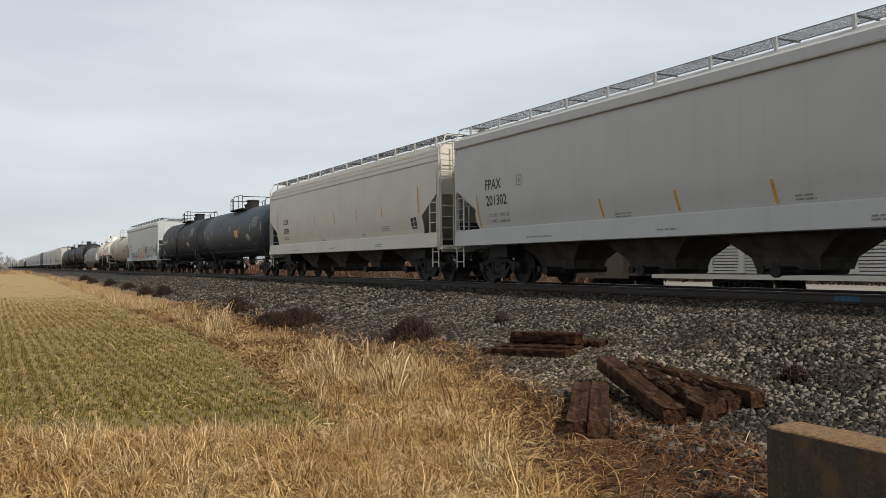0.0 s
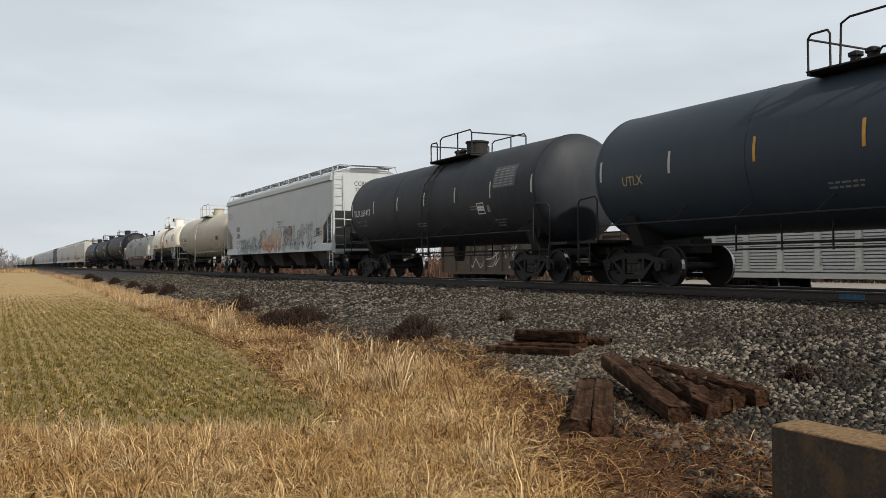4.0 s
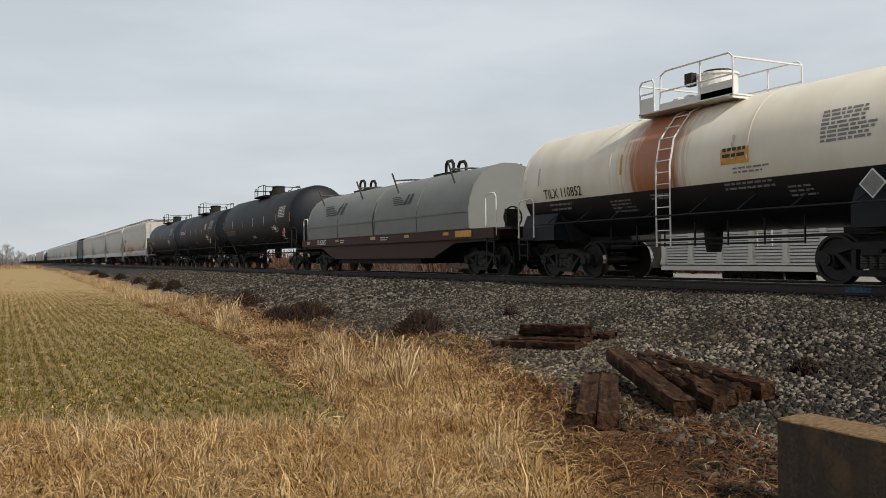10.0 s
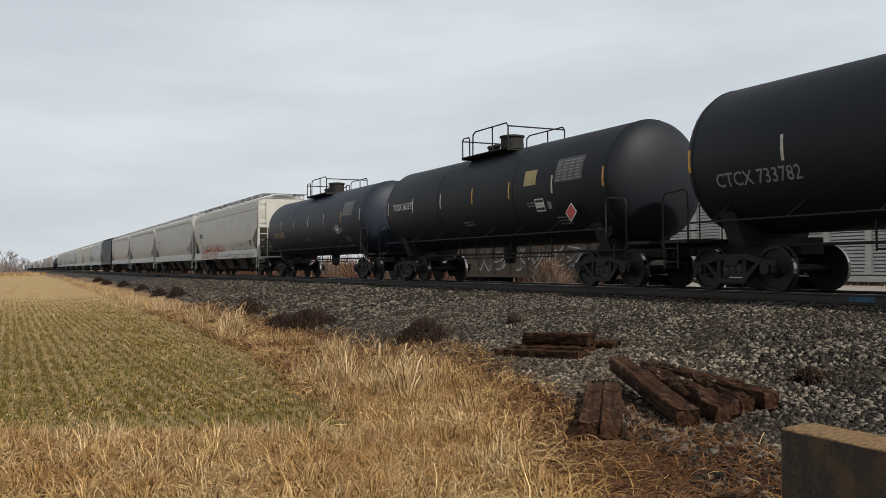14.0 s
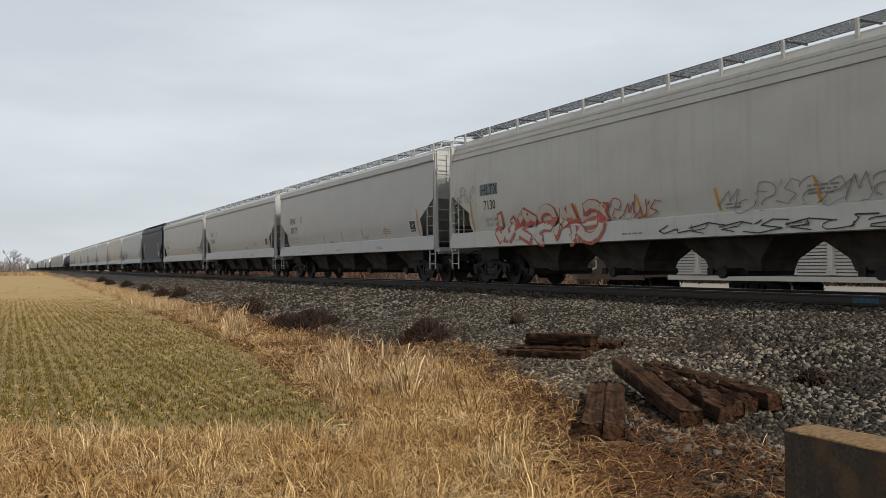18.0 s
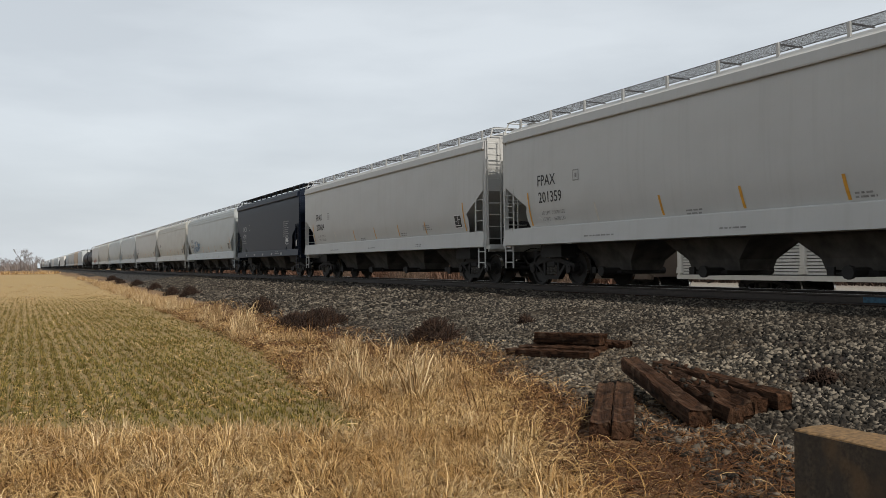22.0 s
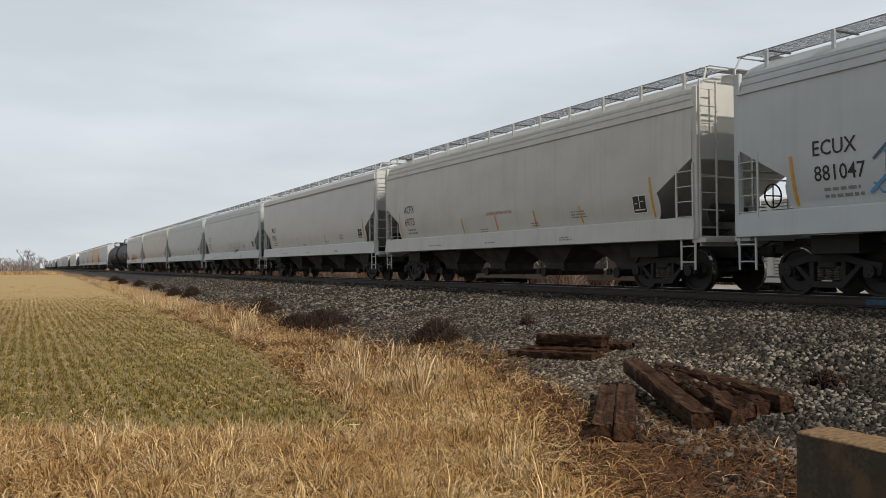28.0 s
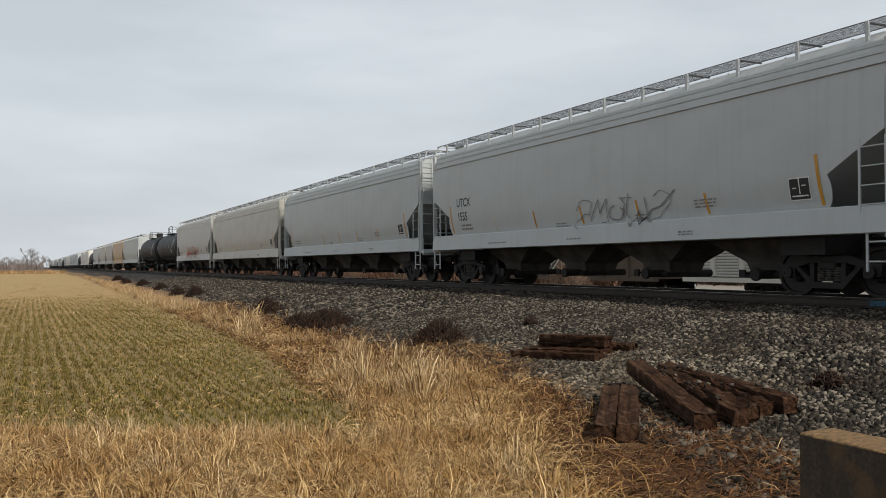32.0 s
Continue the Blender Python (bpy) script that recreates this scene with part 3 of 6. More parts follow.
matted("dead_grass", x_, y_, 0.18, 0.05, 0.007, M["russet"], "flattened russet dead grass at the edge of the stone")
k_ = RNG.random(n_) < np.clip(0.55 - 0.42 * (x_ - stone_edge(y_) + 1.7), 0.03, 0.6)
matted("dry_grass", x_[k_], y_[k_], 0.2, 0.08, 0.0055, M["straw"], "straw stems thinning out over the russet litter")
# the strip between field and bank: low matted growth with standing tussocks and gaps
n_ = 9000
y_ = 11 + 26 * RNG.random(n_)
x_ = grass_limit(y_) - 0.4 + (stone_foot(y_) - grass_limit(y_) + 0.7) * RNG.random(n_)
matted("dead_grass", x_, y_, 0.24, 0.06, 0.010, M["russet"], "russet litter along the foot of the bank")
k_ = RNG.random(n_) < 0.25
matted("dry_grass", x_[k_], y_[k_], 0.26, 0.10, 0.007, M["straw"], "loose straw along the foot of the bank")
x_, y_ = verge_points(16000, 9.6, 34, 1.0, 9, 0.0, 0.5)
matted("dry_grass", x_, y_, 0.22, 0.08, 0.008, M["straw"], "matted dry grass between the tufts")
x_, y_ = verge_points(13000, 9.6, 34, 1.0, 8)
matted("dead_grass", x_, y_, 0.26, 0.07, 0.011, M["russet"], "russet dead grass between the tufts")
x_, y_ = verge_points(1500, 9.4, 34, 1.0, 30, 0.0, 1.0)
blades("tall_dry_grass", x_, y_, 0.22, 0.008, 0.5, M["pale"], "tall pale tufts of dry grass along the bank")
tufts("tall_dry_grass", 60, 60, 9.4, 34, 1.0, 0.20, 0.26, 0.009, M["pale"], "tall bent tufts of bleached grass along the bank", 0.95, 0.06)
# the largest tussocks
big = np.array([(4.67, 20.6), (4.95, 20.9), (4.94, 13.9), (5.2, 14.2), (3.5, 9.9), (4.8, 11.35), (4.95, 11.5), (5.3, 11.6), (5.1, 10.1), (4.0, 10.6), (5.06, 17.4), (5.3, 17.0), (5.2, 25.5), (5.35, 28), (5.4, 33), (4.2, 9.2)])
tufts("tall_dry_grass", 16, 110, 0, 0, 1.0, 0.26, 0.42, 0.0095, M["pale"], "big standing tussocks of bleached grass", 0, 0.10, (big[:, 0], big[:, 1]))
x_, y_ = verge_points(6000, 32, 130, 1.5, 40, 0.0, 1.0)
blades("tall_dry_grass", x_, y_, 0.42, 0.02, 0.6, M["pale"], "far tufts of dry golden grass beside the ballast")
# thin dead stalks that stand over the grass
n_ = 190
y_ = 7.5 + 12 * RNG.random(n_)
x_ = grass_limit(y_) - 0.5 + 1.1 * RNG.random(n_)
blades("dead_stalks", x_, y_, 0.62, 0.007, 0.25, M["russet"], "thin dead weed stalks at the foot of the bank", "weeds")
n_ = 14000
y_ = 10 + 55 * RNG.random(n_) ** 1.5
x_ = -2 - 0.06 * y_ + (field_edge(y_) + 2 + 0.06 * y_) * RNG.random(n_)
k_ = field_in(x_, y_) > 0
matted("straw_residue", x_[k_], y_[k_], 0.12, 0.03, 0.009, M["straw"], "pale crop residue lying on the field")
# longer straw left in lines along the drilled rows
n_ = 1100
k_ = RNG.integers(0, 46, n_)
r_ = RNG.random((2, 46))
y_ = (30 + 60 * r_[0] ** 1.2)[k_] + RNG.normal(0, 2.2, n_)
x_ = (-1.5 + (field_edge(y_) + 1.2) * r_[1][k_]) + RNG.normal(0, 0.09, n_)
matted("straw_residue", x_, y_, 0.26, 0.05, 0.016, M["pale"], "lines of bleached straw along the rows")
# stubble where the verge meets the drilled rows
x_ = np.repeat(-2 + 5.4 * RNG.random(230), 9) + RNG.normal(0, 0.05, 2070)
y_ = np.interp(x_, [-6, 0, 4], [12.4, 9.15, 6.7]) + np.repeat(RNG.normal(0, 0.22, 230), 9) + RNG.normal(0, 0.05, 2070)
blades("stubble", x_, y_, 0.2, 0.009, 0.4, M["pale"], "pale stubble along the field's margin")


def wheat():
    xs, ys = [], []
    for r in np.arange(-24, 6.6, 0.19):
        n = 2600 if r > -3.5 else 500
        y = 6.8 + 62 * RNG.random(n) ** 1.7
        keep = (RNG.random(n) < np.clip((54 - y) / 40, 0, 1)) & (field_in(r, y) > -0.2 * RNG.random(n)) & (RNG.random(n) < 0.35 + 0.65 * np.clip(field_in(r, y) / 1.2, 0, 1))
        ys.append(y[keep])
        xs.append(r + RNG.normal(0, 0.042, keep.sum()))
    x, y = np.concatenate(xs), np.concatenate(ys)
    x, y = np.repeat(x, 3) + RNG.normal(0, 0.014, len(x) * 3), np.repeat(y, 3) + RNG.normal(0, 0.018, len(y) * 3)
    blades("wheat_seedlings", x, y, 0.055, 0.016, 2.4, M["wheat"], "short green winter wheat drilled in rows", "crop")


wheat()

# ---- track ----


def build_track(name, x, top, y0, y1, label, ties=True):
    track = tagged(new(name), label, "railway track", kind="structure")
    track.location = (x, 0, top)
    for side in (-1, 1):
        bm = bmesh.new()
        c = side * 0.755
        out = [(c - 0.075, -0.18), (c + 0.075, -0.18), (c + 0.075, -0.168), (c + 0.012, -0.145), (c + 0.010, -0.045), (c + 0.036, -0.034),
               (c + 0.036, -0.004), (c + 0.028, -0.002), (c - 0.028, -0.002), (c - 0.036, -0.004), (c - 0.036, -0.034), (c - 0.010, -0.045), (c - 0.012, -0.145), (c - 0.075, -0.168)]
        prism(bm, out, "y", y0, y1)
        rail = part("rail", bm, M["rail"], track, "rusty steel rail")
        bm = bmesh.new()
        box(bm, c - 0.026, c + 0.026, y0, y1, -0.004, 0.0)
        part("railhead", bm, M["railtop"], rail, "polished running surface")
        if ties and side == -1:
            bm = bmesh.new()
            box(bm, c - 0.018, c - 0.0125, 9.76, 10.28, -0.142, -0.036)
            part("paint_mark", bm, M["blue_mark"], rail, "faded blue paint mark on the rail web")
    if ties:
        me = shared("tie", lambda: tie_mesh("crosstie"))
        for i in range(int((62 - 4) / 0.5)):
            ob = part("tie", me, None, track)
            ob.location = (0.02 * math.sin(i * 3.1), 4 + i * 0.5, -0.275)
            ob.rotation_euler = (0, 0, radians(0.6 * math.sin(i * 1.7)))
    return track


def tie_mesh(name):
    bm = bmesh.new()
    box(bm, -1.295, 1.295, -0.115, 0.115, -0.09, 0.09, 0.008)
    return to_mesh(name, bm, M["oldtie"])


def old_tie_mat():
    m, n, l, b = node_mat("weathered_tie_wood", 0.9)
    b.inputs["Specular IOR Level"].default_value = 0.08
    grain, raw = noise_fac(n, l, 9, 6, (0.12, 1.6, 1.6), 0.35, 0.68)
    blot, _ = noise_fac(n, l, 2.2, 4, (0.5, 1, 1), 0.45, 0.7)
    c = mix_rgb(n, l, grain, (0.060, 0.029, 0.016), (0.008, 0.004, 0.0022))
    c = mix_rgb(n, l, blot, c, (0.11, 0.066, 0.042), 0.55)
    pits, _ = noise_fac(n, l, 26, 4, (0.6, 1, 1), 0.52, 0.62)
    c = mix_rgb(n, l, pits, c, (0.012, 0.0065, 0.004), 0.7)
    dust, _ = noise_fac(n, l, 5.5, 5, (0.8, 1, 1), 0.56, 0.70)
    c = mix_rgb(n, l, dust, c, (0.16, 0.105, 0.07), 0.45)
    l.new(c, b.inputs["Base Color"])
    bump(n, l, b, raw, 1.0, 0.05)
    return m


M["oldtie"] = old_tie_mat()

# ---- running gear ----


def sideframe_mesh():
    bm = bmesh.new()
    # cast frame: bowed top member, tension member, columns and pedestals
    top = [(-1.12, 0.50), (-1.12, 0.60), (-0.75, 0.66), (-0.42, 0.76), (0.42, 0.76), (0.75, 0.66), (1.12, 0.60), (1.12, 0.50), (0.78, 0.53), (0.42, 0.63), (-0.42, 0.63), (-0.78, 0.53)]
    prism(bm, top, "x", -0.07, 0.07)
    low = [(-0.72, 0.55), (-0.62, 0.55), (-0.28, 0.27), (0.28, 0.27), (0.62, 0.55), (0.72, 0.55), (0.34, 0.16), (-0.34, 0.16)]
    prism(bm, low, "x", -0.08, 0.08)
    for s in (-1, 1):
        prism(bm, [(s * 0.30, 0.25), (s * 0.39, 0.25), (s * 0.39, 0.65), (s * 0.30, 0.65)], "x", -0.07, 0.07)
        prism(bm, [(s * 0.74, 0.36), (s * 0.80, 0.36), (s * 0.80, 0.55), (s * 0.74, 0.55)], "x", -0.06, 0.06)
        prism(bm, [(s * 1.0, 0.38), (s * 1.07, 0.38), (s * 1.12, 0.55), (s * 1.0, 0.55)], "x", -0.06, 0.06)
    return to_mesh("sideframe", bm, M["grimy"])


def spring_mesh():
    bm = bmesh.new()
    prof = []
    for k in range(6):
        z = 0.29 + k * 0.045
        prof += [(z, 0.055), (z + 0.012, 0.08), (z + 0.030, 0.08), (z + 0.042, 0.055)]
    lathe_z(bm, 0, 0, prof, 10)
    return to_mesh("spring", bm, M["under"])


def bolster_mesh():
    bm = bmesh.new()
    box(bm, -1.1, 1.1, -0.2, 0.2, 0.50, 0.66, 0.03)
    box(bm, -0.35, 0.35, -0.25, 0.25, 0.6, 0.74, 0.02)
    return to_mesh("bolster", bm, M["grimy"])


def wheelset_mesh():
    bm = bmesh.new()
    cyl(bm, (-1.05, 0, 0), (1.05, 0, 0), 0.08, 12)
    for s in (-1, 1):
        prof = [(s * 0.685, 0.10), (s * 0.685, 0.36), (s * 0.68, 0.40), (s * 0.685, 0.487), (s * 0.71, 0.487), (s * 0.722, 0.461), (s * 0.82, 0.455), (s * 0.82, 0.40), (s * 0.775, 0.38), (s * 0.755, 0.20), (s * 0.83, 0.15), (s * 0.83, 0.08)]
        f = lathe(bm, prof, 0.0, 28, False, about="x")
        for k in range(5 * 28, 6 * 28):
            f[k].material_index = 1
        cyl(bm, (s * 0.92, 0, 0), (s * 1.12, 0, 0), 0.115, 14)
        for k in range(3):
            a = 2.1 * k
            cyl(bm, (s * 1.12, 0.06 * math.cos(a), 0.06 * math.sin(a)), (s * 1.135, 0.06 * math.cos(a), 0.06 * math.sin(a)), 0.018, 6)
    return to_mesh("wheelset", bm, [M["wheel"], M["tread"]])


def brake_mesh():
    bm = bmesh.new()
    for s in (-1, 1):
        box(bm, -0.9, 0.9, s * 0.36 - 0.04, s * 0.36 + 0.04, 0.36, 0.46)
        for w in (-1, 1):
            box(bm, w * 0.77 - 0.05, w * 0.77 + 0.05, s * 0.41 - 0.03, s * 0.41 + 0.03, 0.30, 0.58)
    return to_mesh("brake_rigging", bm, M["under"])


SPINNING = []


def truck(car, y, near=True):
    bm_key = shared("bolster", bolster_mesh)
    tr = part("truck", bm_key, None, car, "dirt-caked steel wheel truck")
    tr.location = (0, y, 0)
    for s in (-1, 1):
        o = part("sideframe", shared("sideframe", sideframe_mesh), None, tr)
        o.location = (s * 1.0, 0, 0)
        for k in (-1, 0, 1) if near else ():
            o = part("spring", shared("spring", spring_mesh), None, tr)
            o.location = (s * 1.0, k * 0.18, 0)
    if near:
        part("brake_rigging", shared("brake", brake_mesh), None, tr)
    for a in (-0.89, 0.89):
        o = part("wheelset", shared("wheelset", wheelset_mesh), None, tr)
        o.location = (0, a, 0.457)
        if near:
            SPINNING.append((o, a))
    return tr


def coupler_mesh():
    bm = bmesh.new()
    box(bm, -0.09, 0.09, -0.75, -0.12, 0.80, 0.98, 0.02)
    box(bm, -0.17, 0.13, -0.14, 0.06, 0.74, 1.02, 0.03)
    box(bm, -0.20, -0.05, 0.02, 0.16, 0.76, 1.0, 0.03)
    tube(bm, [(0.25, -0.5, 0.85), (0.27, -0.25, 0.62), (0.2, -0.03, 0.55)], 0.025)
    tube(bm, [(-0.1, -0.6, 1.08), (-0.7, -0.6, 1.05), (-1.2, -0.62, 0.85), (-1.25, -0.62, 0.7)], 0.014)
    return to_mesh("coupler", bm, M["grimy"])


def couplers(car, L):
    for s in (-1, 1):
        o = part("coupler", shared("coupler", coupler_mesh), None, car)
        o.matrix_basis = pose(0, s * (L / 2 - 0.02), 0, 0, 0, 0 if s > 0 else 180)


# ---- markings ----


def lay(me, side, y0, z0):
    """Bends a flat marking (u to the right, v up) on to a car's side, seen from the field."""
    for v in me.vertices:
        u, w = v.co.x, v.co.y
        z = z0 + w
        v.co = Vector((-side(z) - 0.008, y0 - u, z))
    me.update()
    return me


def letters(car, text, size, side, y0, z0, mat, name="lettering", squeeze=0.9):
    cu = bpy.data.curves.new("text", "FONT")
    cu.body = text
    cu.size = size * 1.38
    cu.resolution_u = 2
    cu.offset = size * 0.012 if size > 0.2 else 0.0
    ob = bpy.data.objects.new("text", cu)
    scene.collection.objects.link(ob)
    me = bpy.data.meshes.new_from_object(ob)
    bpy.data.objects.remove(ob)
    bpy.data.curves.remove(cu)
    for v in me.vertices:
        v.co.x *= squeeze
    bm = bmesh.new()
    bm.from_mesh(me)
    for i in range(1, int(size * 1.2 / 0.07) + 1):
        bmesh.ops.bisect_plane(bm, geom=bm.verts[:] + bm.edges[:] + bm.faces[:], plane_co=(0, i * 0.07, 0), plane_no=(0, 1, 0))
    bmesh.ops.triangulate(bm, faces=bm.faces)
    bm.to_mesh(me)
    bm.free()
    me.materials.clear()
    me.materials.append(mat)
    return tagged(part(name, lay(me, side, y0, z0), None, car), kind="stuff")


def patches(car, rects, side, mat, name="stencil", label=""):
    """Flat marks: (y, z, width, height[, slant]) each, subdivided to follow the side."""
    bm = bmesh.new()
    for r in rects:
        y, z, w, h = r[:4]
        sl = r[4] if len(r) > 4 else 0.0
        k = max(1, int(h / 0.15))
        row = []
        for i in range(k + 1):
            f = i / k
            row.append([bm.verts.new((sl * f, z * 0 + h * f, 0)), bm.verts.new((w + sl * f, h * f, 0))])
        for a, b in zip(row, row[1:]):
            bm.faces.new((a[0], a[1], b[1], b[0]))
        for pr in row:
            for v in pr:
                u, q = v.co.x, v.co.y
                v.co = Vector((-side(z + q) - 0.007, y - u, z + q))
    bmesh.ops.recalc_face_normals(bm, faces=bm.faces)
    ob = part(name, bm, mat, car, label)
    return tagged(ob, kind="stuff") if len(rects) > 1 else ob


def fine_print(rng, y, z, w, lines, pitch=0.075, h=0.035):
    """Rows of small bars for stencil text too small to read."""
    out = []
    for i in range(lines):
        u = 0.0
        ww = w * rng.uniform(0.7, 1.0)
        while u < ww:
            k = rng.uniform(0.06, 0.22)
            out.append((y - u, z - i * pitch, min(k, ww - u + 0.02), h))
            u += k + 0.035
    return out


def over(side, z):
    return max(side(z - 0.05), side(z), side(z + 0.05))


def ribbon(bm, side, pts, width, off):
    """One mitred painted stroke through the points (y, z), laid on the car's side."""
    fine = []
    for (ya, za), (yb, zb) in zip(pts, pts[1:]):
        k = max(int(math.hypot(yb - ya, zb - za) / 0.10), 1)
        fine += [(ya + (yb - ya) * i / k, za + (zb - za) * i / k) for i in range(k)]
    fine.append(pts[-1])
    # a sharp corner starts a new stroke that lies on the last one
    for i in range(1, len(fine) - 1):
        (ya, za), (yb, zb), (yc, zc) = fine[i - 1:i + 2]
        u, v = (yb - ya, zb - za), (yc - yb, zc - zb)
        if u[0] * v[0] + u[1] * v[1] < 0.35 * math.hypot(*u) * math.hypot(*v):
            ribbon(bm, side, fine[:i + 1], width, off)
            ribbon(bm, side, fine[i:], width, off + 0.0002)
            return
    rows = []
    for i, (y, z) in enumerate(fine):
        (ya, za), (yb, zb) = fine[max(i - 1, 0)], fine[min(i + 1, len(fine) - 1)]
        d = math.hypot(yb - ya, zb - za) or 1
        ny, nz = -(zb - za) / d * width / 2, (yb - ya) / d * width / 2
        rows.append([bm.verts.new((-over(side, q) - off - 0.00002 * i, p, q)) for p, q in ((y + ny, z + nz), (y - ny, z - nz))])
    for a, b in zip(rows, rows[1:]):
        f = bm.faces.new((a[0], a[1], b[1], b[0]))
        f.normal_update()
        if f.normal.x > 0:
            f.normal_flip()


def bend(a0, a1, n, cx=0.5, cz=0.5, r=0.5, q=0.5):
    return [(cx + r * math.cos(math.radians(a0 + (a1 - a0) * i / n)), cz + q * math.sin(math.radians(a0 + (a1 - a0) * i / n))) for i in range(n + 1)]


# abstract stroke shapes in a unit box, first axis along the car; they spell nothing
BONES = [
    [bend(-150, 130, 9, 0.5, 0.5, 0.5, 0.5), [(0.0, 0.1), (0.25, 0.45), (0.7, 0.5), (1.05, 0.95)]],
    [[(0.0, 0.75), (0.3, 1.05), (0.35, 0.05), (0.7, 0.6), (1.05, 0.0)], [(0.55, 1.0), (0.85, 0.75), (1.0, 1.1)]],
    [bend(200, -30, 7, 0.45, 0.70, 0.42, 0.30) + bend(60, 260, 7, 0.55, 0.24, 0.40, 0.24)],
    [[(1.0, 0.85), (0.55, 1.1), (0.3, 0.6), (0.85, 0.35), (0.4, 0.0), (-0.1, 0.2)], [(0.1, 0.75), (0.2, 1.1)]],
    [[(-0.05, 0.15), (0.35, 0.95), (0.5, 0.4), (0.75, 1.05), (1.0, 0.1), (0.75, -0.02)]],
    [bend(100, 400, 9, 0.4, 0.35, 0.38, 0.35), [(0.75, 0.1), (0.85, 0.7), (0.6, 1.1)], [(0.6, 1.1), (1.1, 0.95)]],
    [[(0.05, 1.05), (0.0, 0.35), (0.35, 0.0), (0.55, 0.5), (0.8, 0.0), (1.05, 0.3), (0.9, 0.8)]],
    [[(0.0, 0.6), (0.45, 1.05), (1.0, 0.7)], [(0.45, 1.05), (0.6, 0.5), (0.2, 0.3), (0.75, 0.0)]],
]


def block_tag(car, side, y0, y1, z0, z1, fill, edge, seed, n, thick=0.2, rim=0.03, drop=0.0):
    """Painted block letters: filled strokes on a wider outline, leaning into one another."""
    rng = random.Random(seed)
    back, front = bmesh.new(), bmesh.new()
    step = (y0 - y1) / n
    pick = list(range(len(BONES)))
    rng.shuffle(pick)
    for i in range(n):
        lean = rng.uniform(-0.2, 0.3)
        h = (z1 - z0 - thick) * rng.uniform(0.82, 1.0)
        base = z0 + thick / 2 + rng.uniform(0, 1) * (z1 - z0 - thick - h)
        w = step * rng.uniform(0.9, 1.15) - thick * 0.6
        for k, bone in enumerate(BONES[pick[i % len(pick)]]):
            pts = [(y0 - step * i - thick * 0.4 - (u + lean * (v - 0.4)) * w, base + v * h) for u, v in bone]
            ext = []
            for (a, b), s in ((pts[:2], 0), (pts[-2:][::-1], -1)):
                d = math.hypot(a[0] - b[0], a[1] - b[1]) or 1
                ext.append((a[0] + (a[0] - b[0]) / d * rim, a[1] + (a[1] - b[1]) / d * rim))
            wide = [ext[0]] + [(y - drop, max(z - drop, z0)) for y, z in pts] + [ext[1]]
            d = 0.006 + 0.0016 * i + 0.0002 * k
            ribbon(back, side, wide, thick + 2 * rim, d)
            ribbon(front, side, pts, thick * rng.uniform(0.85, 1.1), d + 0.0008)
    part("graffiti", back, edge, car, "sprayed graffiti outline")
    part("graffiti", front, fill, car, "sprayed graffiti fill")


def graffiti(car, side, y0, y1, z0, z1, mats, seed, width=0.02, letters_n=7):
    """Handwritten spray tag: thin looping and hooked strokes."""
    rng = random.Random(seed)
    for mi, mat in enumerate(mats):
        bm = bmesh.new()
        step = (y0 - y1) / letters_n
        h = z1 - z0
        for i in range(letters_n):
            bones = rng.choice(BONES)
            lean = rng.uniform(0.0, 0.5)
            k = rng.uniform(0.6, 1.0)
            b = rng.uniform(0, 1 - k)
            for s, bone in enumerate(bones):
                pts = [(y0 - step * (i + 0.1 + (u + lean * (v - 0.4)) * rng.uniform(0.95, 1.2)), z0 + (b + min(max(v + rng.uniform(-0.06, 0.06), 0), 1) * k) * h) for u, v in bone]
                ribbon(bm, side, pts, width * rng.uniform(0.7, 1.2), 0.020 + 0.0012 * mi + 0.0003 * (s + i % 3))
        part("graffiti", bm, mat, car, "sprayed graffiti scrawl")


# ---- covered hopper ----


def round_side(z):
    return float(np.interp(z, [0.9, 1.1, 1.12, 1.60, 1.61, 1.63, 1.83, 2.05, 2.2, 2.5, 2.85, 3.3, 3.7, 4.1, 4.2], [1.59, 1.60, 1.648, 1.604, 1.45, 1.455, 1.51, 1.555, 1.577, 1.602, 1.612, 1.607, 1.59, 1.555, 1.54]))


def flat_side(z):
    return float(np.interp(z, [0.9, 1.12, 1.13, 1.45, 1.46, 4.1, 4.3], [1.60, 1.60, 1.648, 1.608, 1.58, 1.58, 1.56]))


